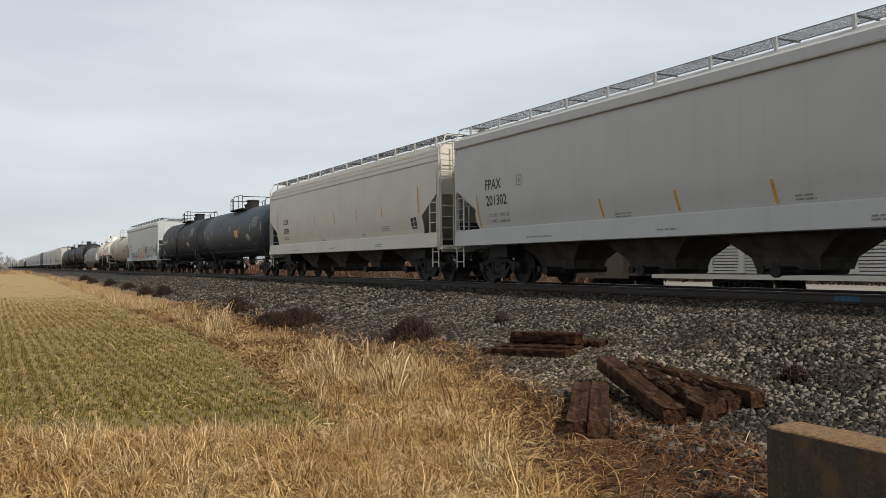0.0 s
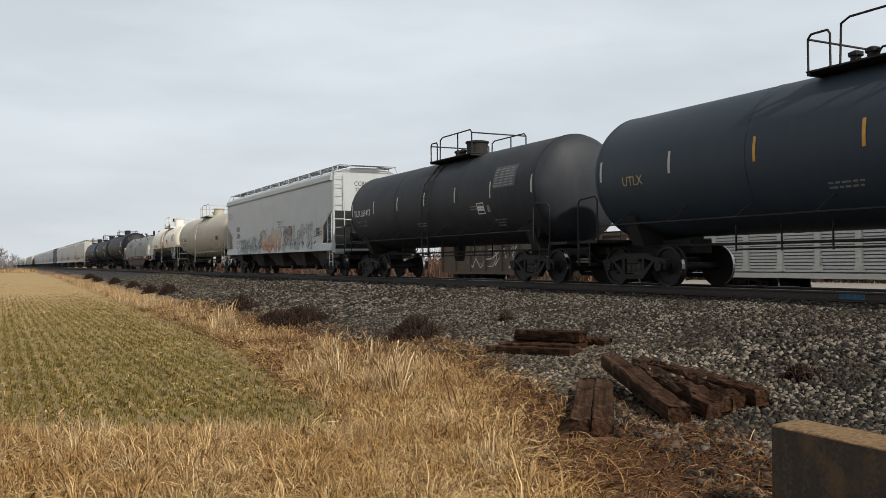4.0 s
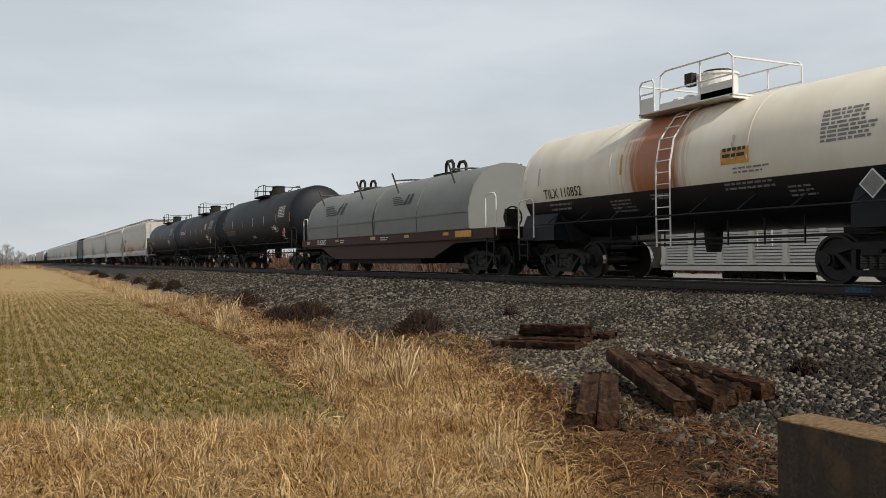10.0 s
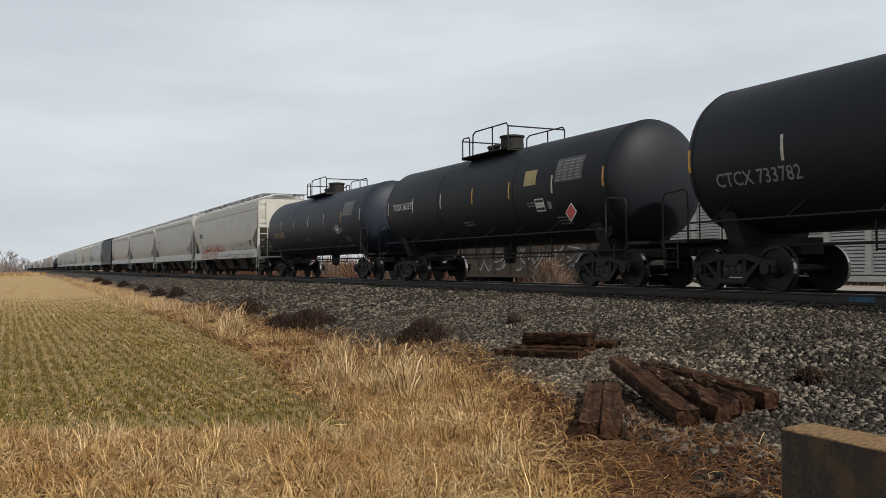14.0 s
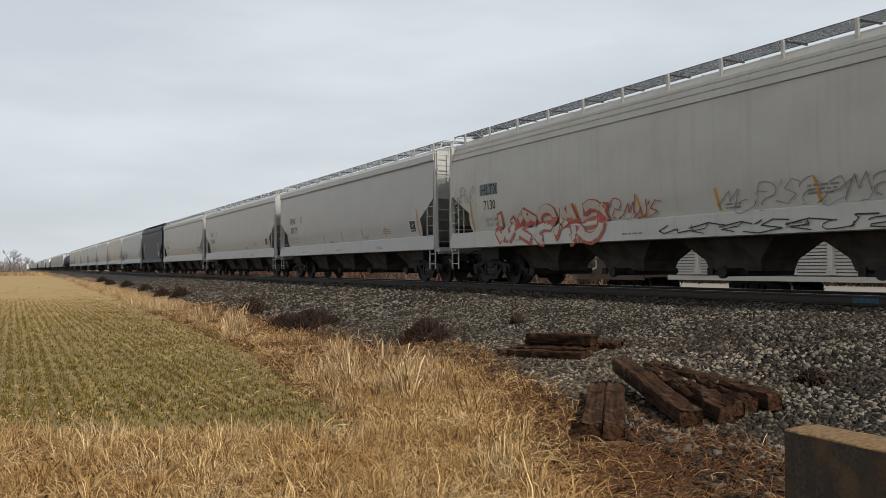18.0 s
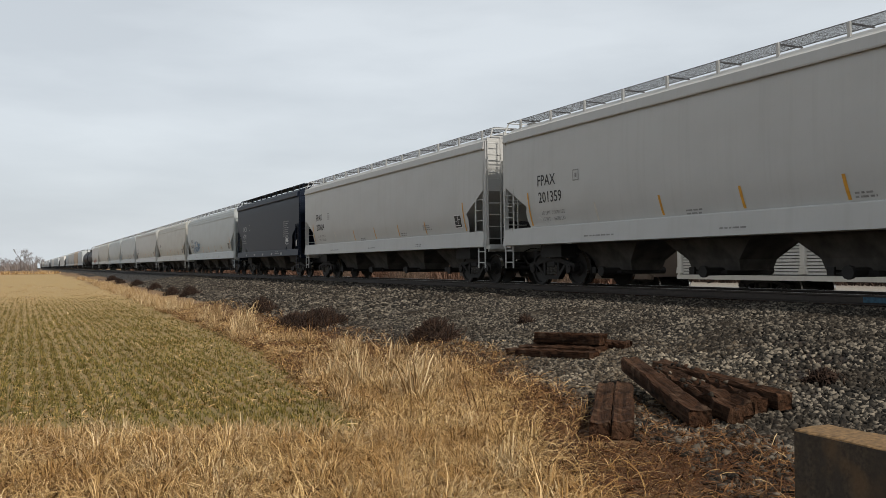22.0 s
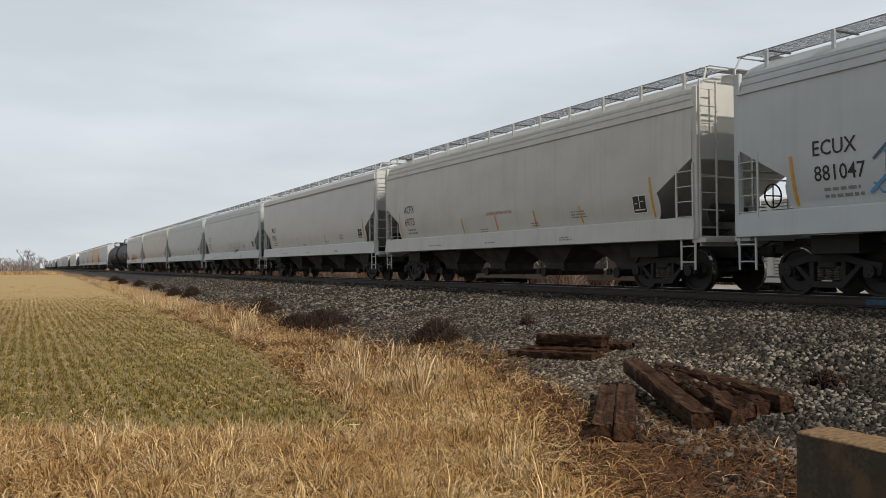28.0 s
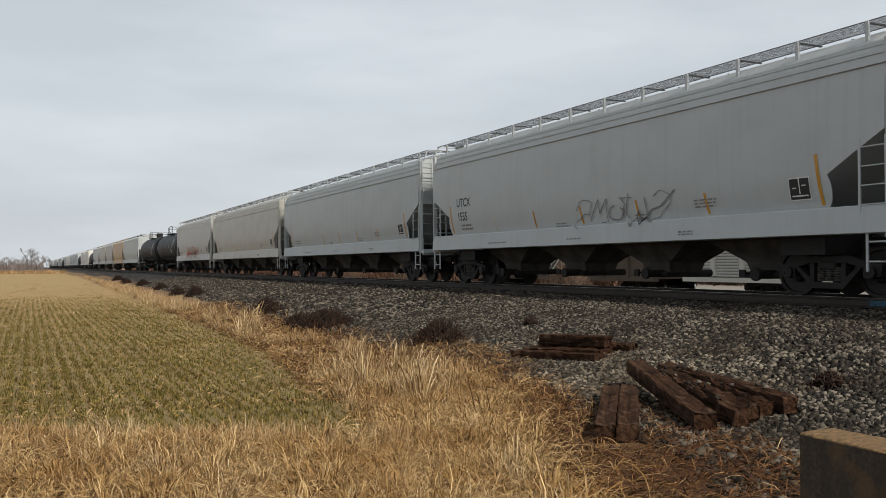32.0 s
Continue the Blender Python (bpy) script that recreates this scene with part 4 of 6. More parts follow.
def hopper_body(L, side, top, arch):
    """Levels of (height, half length, half width): sloped end sheets below, curved sides, arched roof."""
    e = L / 2 - 0.66
    lv = [(1.40, e - 2.55, 1.50), (1.46, e - 2.45, side(1.62)), (1.63, e - 2.15, side(1.63)), (1.83, e - 1.80, side(1.83)), (2.05, e - 1.42, side(2.05)), (2.2, e - 1.15, side(2.2)), (2.5, e - 0.62, side(2.5)), (2.85, e, side(2.85)), (3.3, e, side(3.3)), (3.7, e, side(3.7))]
    w = side(4.1)
    if arch:
        lv += [(top - 0.40, e, w), (top - 0.22, e, w - 0.03), (top - 0.06, e, w - 0.11), (top + 0.08, e, w - 0.26), (top + 0.2, e, w - 0.52), (top + 0.29, e, 0.8), (top + 0.33, e, 0.35)]
    else:
        lv += [(top - 0.12, e, w), (top, e, w - 0.05), (top + 0.16, e, 1.28), (top + 0.27, e, 0.9), (top + 0.32, e, 0.4)]
    bm = bmesh.new()
    rings = [[bm.verts.new((sx * w, sy * y, z)) for sx, sy in ((-1, -1), (1, -1), (1, 1), (-1, 1))] for z, y, w in lv]
    for a, b in zip(rings, rings[1:]):
        for i in range(4):
            bm.faces.new((a[i], a[(i + 1) % 4], b[(i + 1) % 4], b[i]))
    bm.faces.new(rings[0])
    bm.faces.new(rings[-1])
    bmesh.ops.recalc_face_normals(bm, faces=bm.faces)
    return bm


def ladder(bm, x, y, dy, dx, z0, z1, rungs, r=0.012):
    """Two stiles dy (or dx) apart with rungs."""
    for k in (0, 1):
        box(bm, x + dx * k - 0.015, x + dx * k + 0.015, y + dy * k - 0.02, y + dy * k + 0.02, z0, z1)
    for i in range(rungs):
        z = z0 + (z1 - z0) * (i + 0.5) / rungs
        cyl(bm, (x, y, z), (x + dx, y + dy, z), r, 6)


def ladder_parts(car, name, mat, x, y, dy, dx, z0, z1, rungs, r=0.012):
    """A ladder whose rungs are pieces of their own."""
    bm = bmesh.new()
    ladder(bm, x, y, dy, dx, z0, z1, 0)
    lad = part(name, bm, mat, car)

    def rung():
        b = bmesh.new()
        cyl(b, (0, 0, 0), (dx, dy, 0), r, 6)
        return to_mesh("rung", b, mat)
    for i in range(rungs):
        o = part("rung", shared(("rung", mat.name, dx, dy, r), rung), None, lad)
        o.location = (x, y, z0 + (z1 - z0) * (i + 0.5) / rungs)


def hopper_car(L, paint_mat, label, side=round_side, top=4.40, bays=4, near=True, fit_mat=None, arch=False, board=None, deep=False):
    fit_mat = fit_mat or paint_mat
    car = tagged(new("hopper_car"), label, "rail car", "cars of the freight train")
    e = L / 2 - 0.60
    part("body", hopper_body(L, side, top, arch), paint_mat, car, smooth=True)
    for s in (-1, 1):
        for k in (-1, 1):
            # curved sheet that carries the side down to the sill beyond the sloped end
            bm = bmesh.new()
            be = L / 2 - 0.66
            foot = 1.60 if side is round_side else 1.46
            rows = []
            for z, inner, outer in ((foot, 2.20, 1.20), (1.72, 2.02, 1.13), (1.83, 1.82, 1.10), (1.95, 1.61, 1.09), (2.05, 1.44, 1.10), (2.13, 1.30, 1.13), (2.2, 1.17, 1.15)):
                rows.append([bm.verts.new((s * (side(max(z, foot + 0.02)) + d), k * (be - y), z)) for y, d in ((inner, 0.002), (outer, 0.002), (outer, -0.014), (inner, -0.014))])
            for p, q in zip(rows, rows[1:]):
                for i in range(4):
                    bm.faces.new((p[i], p[(i + 1) % 4], q[(i + 1) % 4], q[i]))
            bm.faces.new(rows[0])
            bm.faces.new(rows[-1])
            bmesh.ops.recalc_face_normals(bm, faces=bm.faces)
            part("side_gusset", bm, paint_mat, car)
        bm = bmesh.new()
        sz = 1.61 if side is round_side else 1.47
        prism(bm, [(s * 1.60, 1.12), (s * 1.645, 1.135), (s * 1.602, sz - 0.03), (s * 1.585, sz - 0.005), (s * 1.42, sz + 0.012), (s * 1.42, 1.12)], "y", -e, e)
        part("side_sill", bm, fit_mat, car)
        bm = bmesh.new()
        w = side(4.1)
        if arch:
            for z, q, d in ((top - 0.42, w, 0.05), (top - 0.24, w - 0.03, 0.03), (top - 0.09, w - 0.09, 0.03)):
                prism(bm, [(s * (q + d), z - 0.035), (s * (q + d - 0.01), z + 0.03), (s * (q - 0.05), z + 0.05), (s * (q - 0.05), z - 0.05)], "y", -e, e)
        else:
            prism(bm, [(s * (w + 0.075), top - 0.27), (s * (w + 0.085), top - 0.24), (s * (w + 0.045), top - 0.03), (s * (w - 0.06), top + 0.015), (s * (w - 0.02), top - 0.25)], "y", -e, e)
        part("eave", bm, fit_mat, car)
    for s in (-1, 1):
        bm = bmesh.new()
        box(bm, -0.33, 0.33, s * (L / 2 - 1.95) - 1.35, s * (L / 2 - 1.95) + 1.35, 0.74, 1.10)
        part("stub_sill", bm, M["grimy"], car)
    # discharge bays
    room = L - (4.0 if bays == 3 else 5.0)
    span = room / bays
    half = 0.20 * span if deep else 0.44
    for i in range(bays):
        c = -room / 2 + span * (i + 0.5)
        key = ("bay", round(span, 2), deep)

        def bay():
            b = bmesh.new()
            h = span / 2 - 0.02
            rings = [[b.verts.new((u * x, v * y, z)) for u, v in ((-1, -1), (1, -1), (1, 1), (-1, 1))]
                     for x, y, z in ((0.48, half, 0.42), (0.56, half + 0.05, 0.66), (0.80, h - (0.48 if deep else 0.36), 1.10), (1.42, h, 1.46))]
            for a, z in zip(rings, rings[1:]):
                for k in range(4):
                    b.faces.new((a[k], a[(k + 1) % 4], z[(k + 1) % 4], z[k]))
            b.faces.new(rings[0])
            b.faces.new(rings[-1])
            bmesh.ops.recalc_face_normals(b, faces=b.faces)
            return to_mesh("hopper_bay", b, M["under"])

        def gate():
            b = bmesh.new()
            box(b, -0.62, 0.62, -0.48, 0.48, 0.33, 0.43, 0.01)
            cyl(b, (-1.0, -0.2, 0.40), (1.0, -0.2, 0.40), 0.09, 12)
            cyl(b, (-1.06, -0.2, 0.40), (-0.98, -0.2, 0.40), 0.13, 12)
            cyl(b, (-0.9, 0.25, 0.42), (0.9, 0.25, 0.42), 0.025, 8)
            box(b, -0.95, -0.9, 0.17, 0.33, 0.34, 0.50)
            return to_mesh("outlet_gate", b, M["grimy"])
        o = part("hopper_bay", shared(key, bay), None, car)
        o.location = (0, c, 0)
        if near:
            part("outlet_gate", shared("gate", gate), None, o)
    # roof walkway
    bd = board or M["grate"]
    for s in (-1, 1):
        bm = bmesh.new()
        # open grating: flat strips with daylight between them, and an edge bar each side
        wide = 0.026 if bd is M["grimy"] else 0.0175 if bd is M["gratedark"] else 0.0145
        for k in range(21 if near else 1):
            x = s * (0.73 + 0.0285 * k)
            box(bm, x - wide / 2, x + wide / 2, -e, e, top + 0.383, top + 0.385)
        if not near:
            box(bm, min(s * 0.74, s * 1.1), max(s * 0.74, s * 1.1), -e, e, top + 0.383, top + 0.385)
        for x in (s * 0.71, s * 1.325):
            box(bm, x - 0.006, x + 0.006, -e, e, top + 0.374, top + 0.392)
        tagged(part("running_board", bm, bd, car, "perforated steel roof walkway"), kind="stuff")
        bm = bmesh.new()
        for k in range(15 if near else 0):
            y = s * (e - 0.22 + 0.03 * k)
            box(bm, -0.70, 0.70, y - 0.011, y + 0.011, top + 0.386, top + 0.389)
        box(bm, -1.33, 1.33, s * (e + 0.22) - 0.006, s * (e + 0.22) + 0.006, top + 0.37, top + 0.395)
        for x in (-1.33, 1.33):
            box(bm, x - 0.006, x + 0.006, s * (e + 0.11) - 0.11, s * (e + 0.11) + 0.11, top + 0.374, top + 0.392)
        tagged(part("crossover_walkway", bm, bd, car, "grating across the roof end"), kind="stuff")
    nb = 12 if near else 6

    def bracket():
        b = bmesh.new()
        box(b, -1.36, -1.31, -0.03, 0.03, top - 0.03, top + 0.385)
        plates = len(b.faces)
        box(b, -1.30, -0.68, -0.022, 0.022, top + 0.345, top + 0.368)
        b.faces.ensure_lookup_table()
        for f in b.faces[plates:]:
            f.material_index = 1
        return to_mesh("walkway_bracket", b, [fit_mat, M["gratedark"]])
    for i in range(nb):
        for turned in (0, 180):
            o = part("walkway_bracket", shared(("bracket", fit_mat.name, top), bracket), None, car)
            o.matrix_basis = pose(0, -e + 0.55 + (2 * e - 1.1) * i / (nb - 1), 0, 0, 0, turned)
    bm = bmesh.new()
    box(bm, -0.34, 0.34, -e + 0.9, e - 0.9, top + 0.28, top + 0.42, 0.03)
    hatch = part("roof_hatch", bm, fit_mat, car)
    if near:
        def strap():
            b = bmesh.new()
            box(b, -0.37, 0.37, -0.03, 0.03, top + 0.40, top + 0.44)
            return to_mesh("hatch_strap", b, fit_mat)
        for i in range(10):
            o = part("hatch_strap", shared(("strap", fit_mat.name, top), strap), None, hatch)
            o.location = (0, -e + 1.6 + (2 * e - 3.2) * i / 9, 0)
    # ends: corner posts, ladders, platforms, slope braces
    for s in (-1, 1):
        for x in (-1, 1):
            bm = bmesh.new()
            box(bm, x * 1.53 - 0.05, x * 1.53 + 0.05, s * e - 0.07, s * e + 0.07, 1.12, top - 0.02, 0.01)
            part("corner_post", bm, fit_mat, car)
            if x < 0 and near:
                ladder_parts(car, "end_ladder", fit_mat, x * 1.52, s * (e + 0.10), 0, -x * 0.46, 1.2, top + 0.1, 9)
                ladder_parts(car, "side_ladder", fit_mat, x * 1.60, s * (e - 0.04), -s * 0.50, 0, 1.45, 2.75, 4)
            else:
                bm = bmesh.new()
                ladder(bm, x * 1.52, s * (e + 0.10), 0, -x * 0.46, 1.2, top + 0.1, 9)
                part("end_ladder", bm, fit_mat, car)
            bm = bmesh.new()
            ladder(bm, x * 1.56, s * (e - 0.02), -s * 0.42, 0, 0.48, 1.15, 2, 0.016)
            part("sill_step", bm, fit_mat, car)
            bm = bmesh.new()
            tube(bm, [(x * 1.30, s * (e - 0.1), top + 0.40), (x * 1.34, s * (e + 0.12), top + 0.36), (x * 1.45, s * (e + 0.16), top + 0.08)], 0.022)
            tube(bm, [(x * 1.34, s * (e + 0.12), top + 0.36), (x * 0.72, s * (e + 0.12), top + 0.37)], 0.016)
            part("grab_rail", bm, fit_mat, car)
        bm = bmesh.new()
        box(bm, -1.55, 1.55, s * e - 0.28, s * e + 0.12, 1.06, 1.16)
        box(bm, -1.5, 1.5, s * (e + 0.08) - 0.03, s * (e + 0.08) + 0.03, 0.98, 1.2)
        part("end_platform", bm, fit_mat, car)
        bm = bmesh.new()
        tube(bm, [(-1.5, s * (e + 0.05), 2.46), (1.5, s * (e + 0.05), 2.46)], 0.02)
        tube(bm, [(-1.5, s * (e + 0.05), 1.75), (-0.8, s * (e + 0.05), 1.75)], 0.016)
        part("end_frame", bm, fit_mat, car)
        bm = bmesh.new()
        box(bm, -1.3, 1.3, s * (e - 2.0) - 0.5, s * (e - 2.0) + 0.5, 0.78, 1.12)
        part("body_bolster", bm, M["grimy"], car)
    if near:
        bm = bmesh.new()
        cyl(bm, (-0.5, -(e - 0.55), 1.75), (0.3, -(e - 0.55), 1.75), 0.21, 14)
        part("air_reservoir", bm, M["grimy"], car)
        bm = bmesh.new()
        lathe(bm, [(-(e + 0.16), 0.25), (-(e + 0.14), 0.28), (-(e + 0.12), 0.25)], 2.1, 16, False)
        for k in range(4):
            a = k * 1.571
            cyl(bm, (0, -(e + 0.14), 2.1), (0.26 * math.cos(a), -(e + 0.14), 2.1 + 0.26 * math.sin(a)), 0.015, 6)
        o = part("brake_wheel", bm, M["grimy"], car)
        o.location = (0.55, 0, 0)
    for s in (-1, 1):
        truck(car, s * (L / 2 - 2.25), near)
    couplers(car, L)
    return car


def hopper_marks(car, L, side, rng, ink=None, amber=True, n=7, foot=1.66):
    """Reflector strips along the foot of the side, and small stencils."""
    ink = ink or M["ink"]
    e = L / 2 - 2.6
    strips = [(e - (2 * e) * i / (n - 1) - (0.6 if i == n - 1 else (-0.65 if i == 0 else 0)), foot, 0.07, 0.92 if i in (0, n - 1) else 0.45, -0.06) for i in range(n)]
    clear = lambda q: side(q) + 0.004
    for i, r in enumerate(strips):
        patches(car, [r], clear if i in (0, n - 1) else side, M["reflect"] if amber and i != 1 else M["reflectw"], "reflector_strip", "retroreflective strip")
    fp = fine_print(rng, -e + 2.6, 1.95, 0.7, 3, 0.07) + fine_print(rng, -e + 4.6, 1.75, 0.5, 2, 0.07) + fine_print(rng, e - 5.5, 1.7, 0.6, 2, 0.07)
    fp += fine_print(rng, e - 2, 1.27, 1.2, 1) + fine_print(rng, 0.5, 1.27, 0.8, 1) + fine_print(rng, -e + 3, 1.3, 0.6, 2, 0.06)
    patches(car, fp, side, ink if ink is M["inkw"] else M["inkdim"])
    # consolidated stencil panel
    y, z = -e + 0.05, 1.80
    patches(car, [(y + 0.02, z - 0.02, 0.48, 0.42)], lambda q: clear(q) + 0.001, M["inkw"], "stencil_panel", "white-edged square data panel")
    patches(car, [(y, z, 0.44, 0.38)], lambda q: clear(q) + 0.004, ink, "stencil_panel", "small square data panel")
    w2 = M["inkw"] if ink is not M["inkw"] else M["ink"]
    lift = lambda q: clear(q) + 0.007
    patches(car, [(y - 0.21, z + 0.1, 0.025, 0.28), (y - 0.06, z + 0.2, 0.09, 0.02), (y - 0.27, z + 0.24, 0.1, 0.02), (y - 0.04, z + 0.05, 0.36, 0.025)], lift, w2, "stencil_panel")

# ---- tank car ----
TANK_Z = 2.62


def tank_side(R, zc=TANK_Z):
    return lambda z: math.sqrt(max(R * R - (z - zc) ** 2, 0.01))


def tank_car(L, paint_mat, label, R=1.50, near=True, fit_mat=None, ladder_mid=True, band=None, zc=TANK_Z, dome_mat=None, cage=False, head=0.78, rail_back=1.42, rail_up=0.72, shift=0.0):
    fit_mat = fit_mat or M["grimy"]
    car = tagged(new("tank_car"), label, "rail car", "cars of the freight train")
    h = L / 2 - head
    prof = [(-h + 0.62 * (1 - math.cos(a)) , R * math.sin(a)) for a in (0.12, 0.35, 0.6, 0.85, 1.1, 1.35, 1.571)]
    prof += [(y, r) for y, r in ((-h * 0.5, R), (0, R), (h * 0.5, R))] + [(-y, r) for y, r in reversed(prof)]
    bm = bmesh.new()
    lathe(bm, prof, zc, 44 if near else 24)
    tank = part("tank", bm, paint_mat, car, smooth=True)
    if near:
        for y in (-h + 0.62, -h * 0.33, h * 0.33, h - 0.62):
            bm = bmesh.new()
            lathe(bm, [(y - 0.02, R + 0.001), (y - 0.02, R + 0.008), (y + 0.02, R + 0.008), (y + 0.02, R + 0.001)], zc, 44, False)
            part("weld_band", bm, paint_mat, tank)
    # manway, nozzle housing and the railed platform
    bm = bmesh.new()
    top = zc + R
    lathe_z(bm, 0, 0, [(top - 0.1, 0.36), (top + 0.44, 0.36), (top + 0.45, 0.40), (top + 0.50, 0.40), (top + 0.53, 0.25)] if not cage else [(top - 0.1, 0.44), (top + 0.62, 0.44), (top + 0.63, 0.47), (top + 0.68, 0.47), (top + 0.71, 0.3)], 20)
    man = part("manway", bm, dome_mat or fit_mat, car)
    man.location.y = shift
    if cage:
        bm = bmesh.new()
        lathe_z(bm, 0, 0, [(top + 0.69, 0.30), (top + 0.72, 0.32), (top + 0.75, 0.32), (top + 0.77, 0.2)], 20)
        box(bm, -0.5, -0.34, 0.30, 0.52, top + 0.45, top + 0.74)
        part("lid", bm, M["grimy"], man, "black manway lid")
    bm = bmesh.new()
    for y in (0.75, 1.1):
        lathe_z(bm, -0.12, y, [(top - 0.1, 0.1), (top + 0.22, 0.1), (top + 0.24, 0.14), (top + 0.3, 0.14), (top + 0.34, 0.05)], 10)
    part("valve", bm, fit_mat, car).location.y = shift
    bm = bmesh.new()
    box(bm, -1.05, -0.5, -rail_back - 0.03, 1.45, top - 0.10, top - 0.07)
    box(bm, 0.5, 1.05, -rail_back - 0.03, 1.45, top - 0.10, top - 0.07)
    for s in (-1, 1):
        box(bm, -1.05, 1.05, (1.4 if s > 0 else -rail_back + 0.02) - 0.03, (1.4 if s > 0 else -rail_back + 0.02) + 0.03, top - 0.16, top - 0.08)
    part("top_platform", bm, fit_mat, car, "steel grating platform").location.y = shift
    rt = top + (0.78 if cage else rail_up)
    bm = bmesh.new()
    for s in (-1, 1):
        x = s * 1.02
        tube(bm, [(x, -rail_back, top - 0.08), (x, -rail_back, rt - 0.1), (x, -rail_back + 0.1, rt), (x, 0.55, rt), (x, 0.72, rt - 0.08), (x, 0.75, top - 0.08)], 0.022)
        tube(bm, [(x, 0.95, top - 0.08), (x, 0.95, rt - 0.2), (x, 1.0, rt - 0.12), (x, 1.35, rt - 0.12), (x, 1.42, rt - 0.2), (x, 1.42, top - 0.08)], 0.022)
        tube(bm, [(x, -0.5, top - 0.08), (x, -0.5, rt)], 0.022)
        if cage:
            box(bm, x - 0.01, x + 0.01, -1.42, -0.5, top - 0.06, top + 0.22)
            box(bm, x - 0.01, x + 0.01, 0.95, 1.42, top - 0.06, top + 0.26)
            tube(bm, [(x, 0.95, top + 0.36), (x, 1.42, top + 0.36)], 0.02)
            tube(bm, [(x, -1.42, top + 0.33), (x, 0.73, top + 0.33)], 0.02)
            box(bm, x - 0.01, x + 0.01, -1.42, 0.75, top - 0.06, top + 0.06)
    tube(bm, [(-1.02, -rail_back, rt - 0.1), (1.02, -rail_back, rt - 0.1)], 0.022)
    tube(bm, [(-1.02, 1.42, rt - 0.2), (1.02, 1.42, rt - 0.2)], 0.022)
    part("platform_rail", bm, fit_mat, car).location.y = shift
    e = L / 2 - 0.60
    ly = 0.14 if cage else (0.75 if dome_mat else -0.3)
    for s in (-1, 1):
        if ladder_mid:
            bm = bmesh.new()
            zs = [0.75, 1.35, zc - 0.7, zc, zc + 0.6, top - 0.25, top - 0.06]
            for k in (-0.22, 0.22):
                tube(bm, [(s * (max(math.sqrt(max(R * R - (z - zc) ** 2, 0)), 0) + (0.10 if z > zc else 0) + (R + 0.1 - math.sqrt(max(R * R - (z - zc) ** 2, 0)) if z <= zc else 0)), k + ly, z) for z in zs], 0.02)
            lad = part("side_ladder", bm, fit_mat, car)

            def rung():
                b = bmesh.new()
                cyl(b, (0, -0.22, 0), (0, 0.22, 0), 0.013, 6)
                return to_mesh("rung", b, fit_mat)
            for i in range(12):
                z = 0.85 + (top - 1.15) * i / 11
                x = R + 0.1 if z <= zc else math.sqrt(max(R * R - (z - zc) ** 2, 0)) + 0.10
                part("rung", shared(("tank rung", fit_mat.name), rung), None, lad).location = (s * x, ly, z)
        bm = bmesh.new()
        tube(bm, [(s * 1.56, -e + 0.9, 1.42), (s * 1.56, e - 0.9, 1.42)], 0.02)
        for i in range(8):
            y = -e + 1.5 + (2 * e - 3.0) * i / 7
            cyl(bm, (s * 1.56, y, 1.42), (s * (math.sqrt(R * R - (1.75 - zc) ** 2) - 0.02), y - 0.18, 1.75), 0.016, 6)
        part("hand_rail", bm, M["grimy"] if band else fit_mat, car)
        # end deck, corner rails, steps, stub sill
        bm = bmesh.new()
        box(bm, -1.5, 1.5, s * e - 0.75, s * e + 0.02, 1.02, 1.09)
        box(bm, -1.5, 1.5, s * e - 0.02, s * e + 0.04, 0.93, 1.10)
        part("end_deck", bm, M["grimy"] if band else fit_mat, car)
        for x in (-1, 1):
            bm = bmesh.new()
            tube(bm, [(x * 1.5, s * (e - 0.78), 1.08), (x * 1.5, s * (e - 0.78), 2.05), (x * 1.5, s * (e - 0.68), 2.15), (x * 1.5, s * (e - 0.1), 2.1), (x * 1.5, s * (e - 0.02), 2.0), (x * 1.5, s * (e - 0.02), 1.08)], 0.02)
            part("end_rail", bm, fit_mat, car)
        for x in (-1, 1):
            bm = bmesh.new()
            ladder(bm, x * 1.5, s * (e - 0.05), -s * 0.42, 0, 0.46, 1.05, 2, 0.016)
            part("sill_step", bm, M["grimy"] if band else fit_mat, car)
        bm = bmesh.new()
        box(bm, -0.33, 0.33, s * (L / 2 - 1.9) - 1.35, s * (L / 2 - 1.9) + 1.35, 0.74, 1.06)
        prism(bm, [(-0.9, 0.95), (0.9, 0.95), (1.2, 1.62), (0.85, 1.4), (0, 1.25), (-0.85, 1.4), (-1.2, 1.62)], "y", s * (L / 2 - 2.15) - 0.2, s * (L / 2 - 2.15) + 0.2)
        part("saddle", bm, M["grimy"], car)
    bm = bmesh.new()
    tube(bm, [(-0.5, -h + 1.5, 0.92), (-0.5, h - 1.5, 0.92)], 0.03)
    tube(bm, [(-0.75, -h * 0.45, 0.80), (-0.75, h * 0.45, 0.80)], 0.02)
    for i in range(7):
        y = -h * 0.45 + h * 0.9 * i / 6
        box(bm, -0.77, -0.74, y - 0.012, y + 0.012, 0.76, 1.3)
    lathe_z(bm, 0, 0.2, [(0.62, 0.16), (0.8, 0.2), (1.2, 0.22)], 12)
    part("brake_piping", bm, M["grimy"], car)
    if near:
        bm = bmesh.new()
        cyl(bm, (-1.0, -(h - 1.2), 1.42), (-0.2, -(h - 1.2), 1.42), 0.2, 14)
        part("air_reservoir", bm, fit_mat, car)
    for s in (-1, 1):
        truck(car, s * (L / 2 - 2.15), near)
    couplers(car, L)
    return car


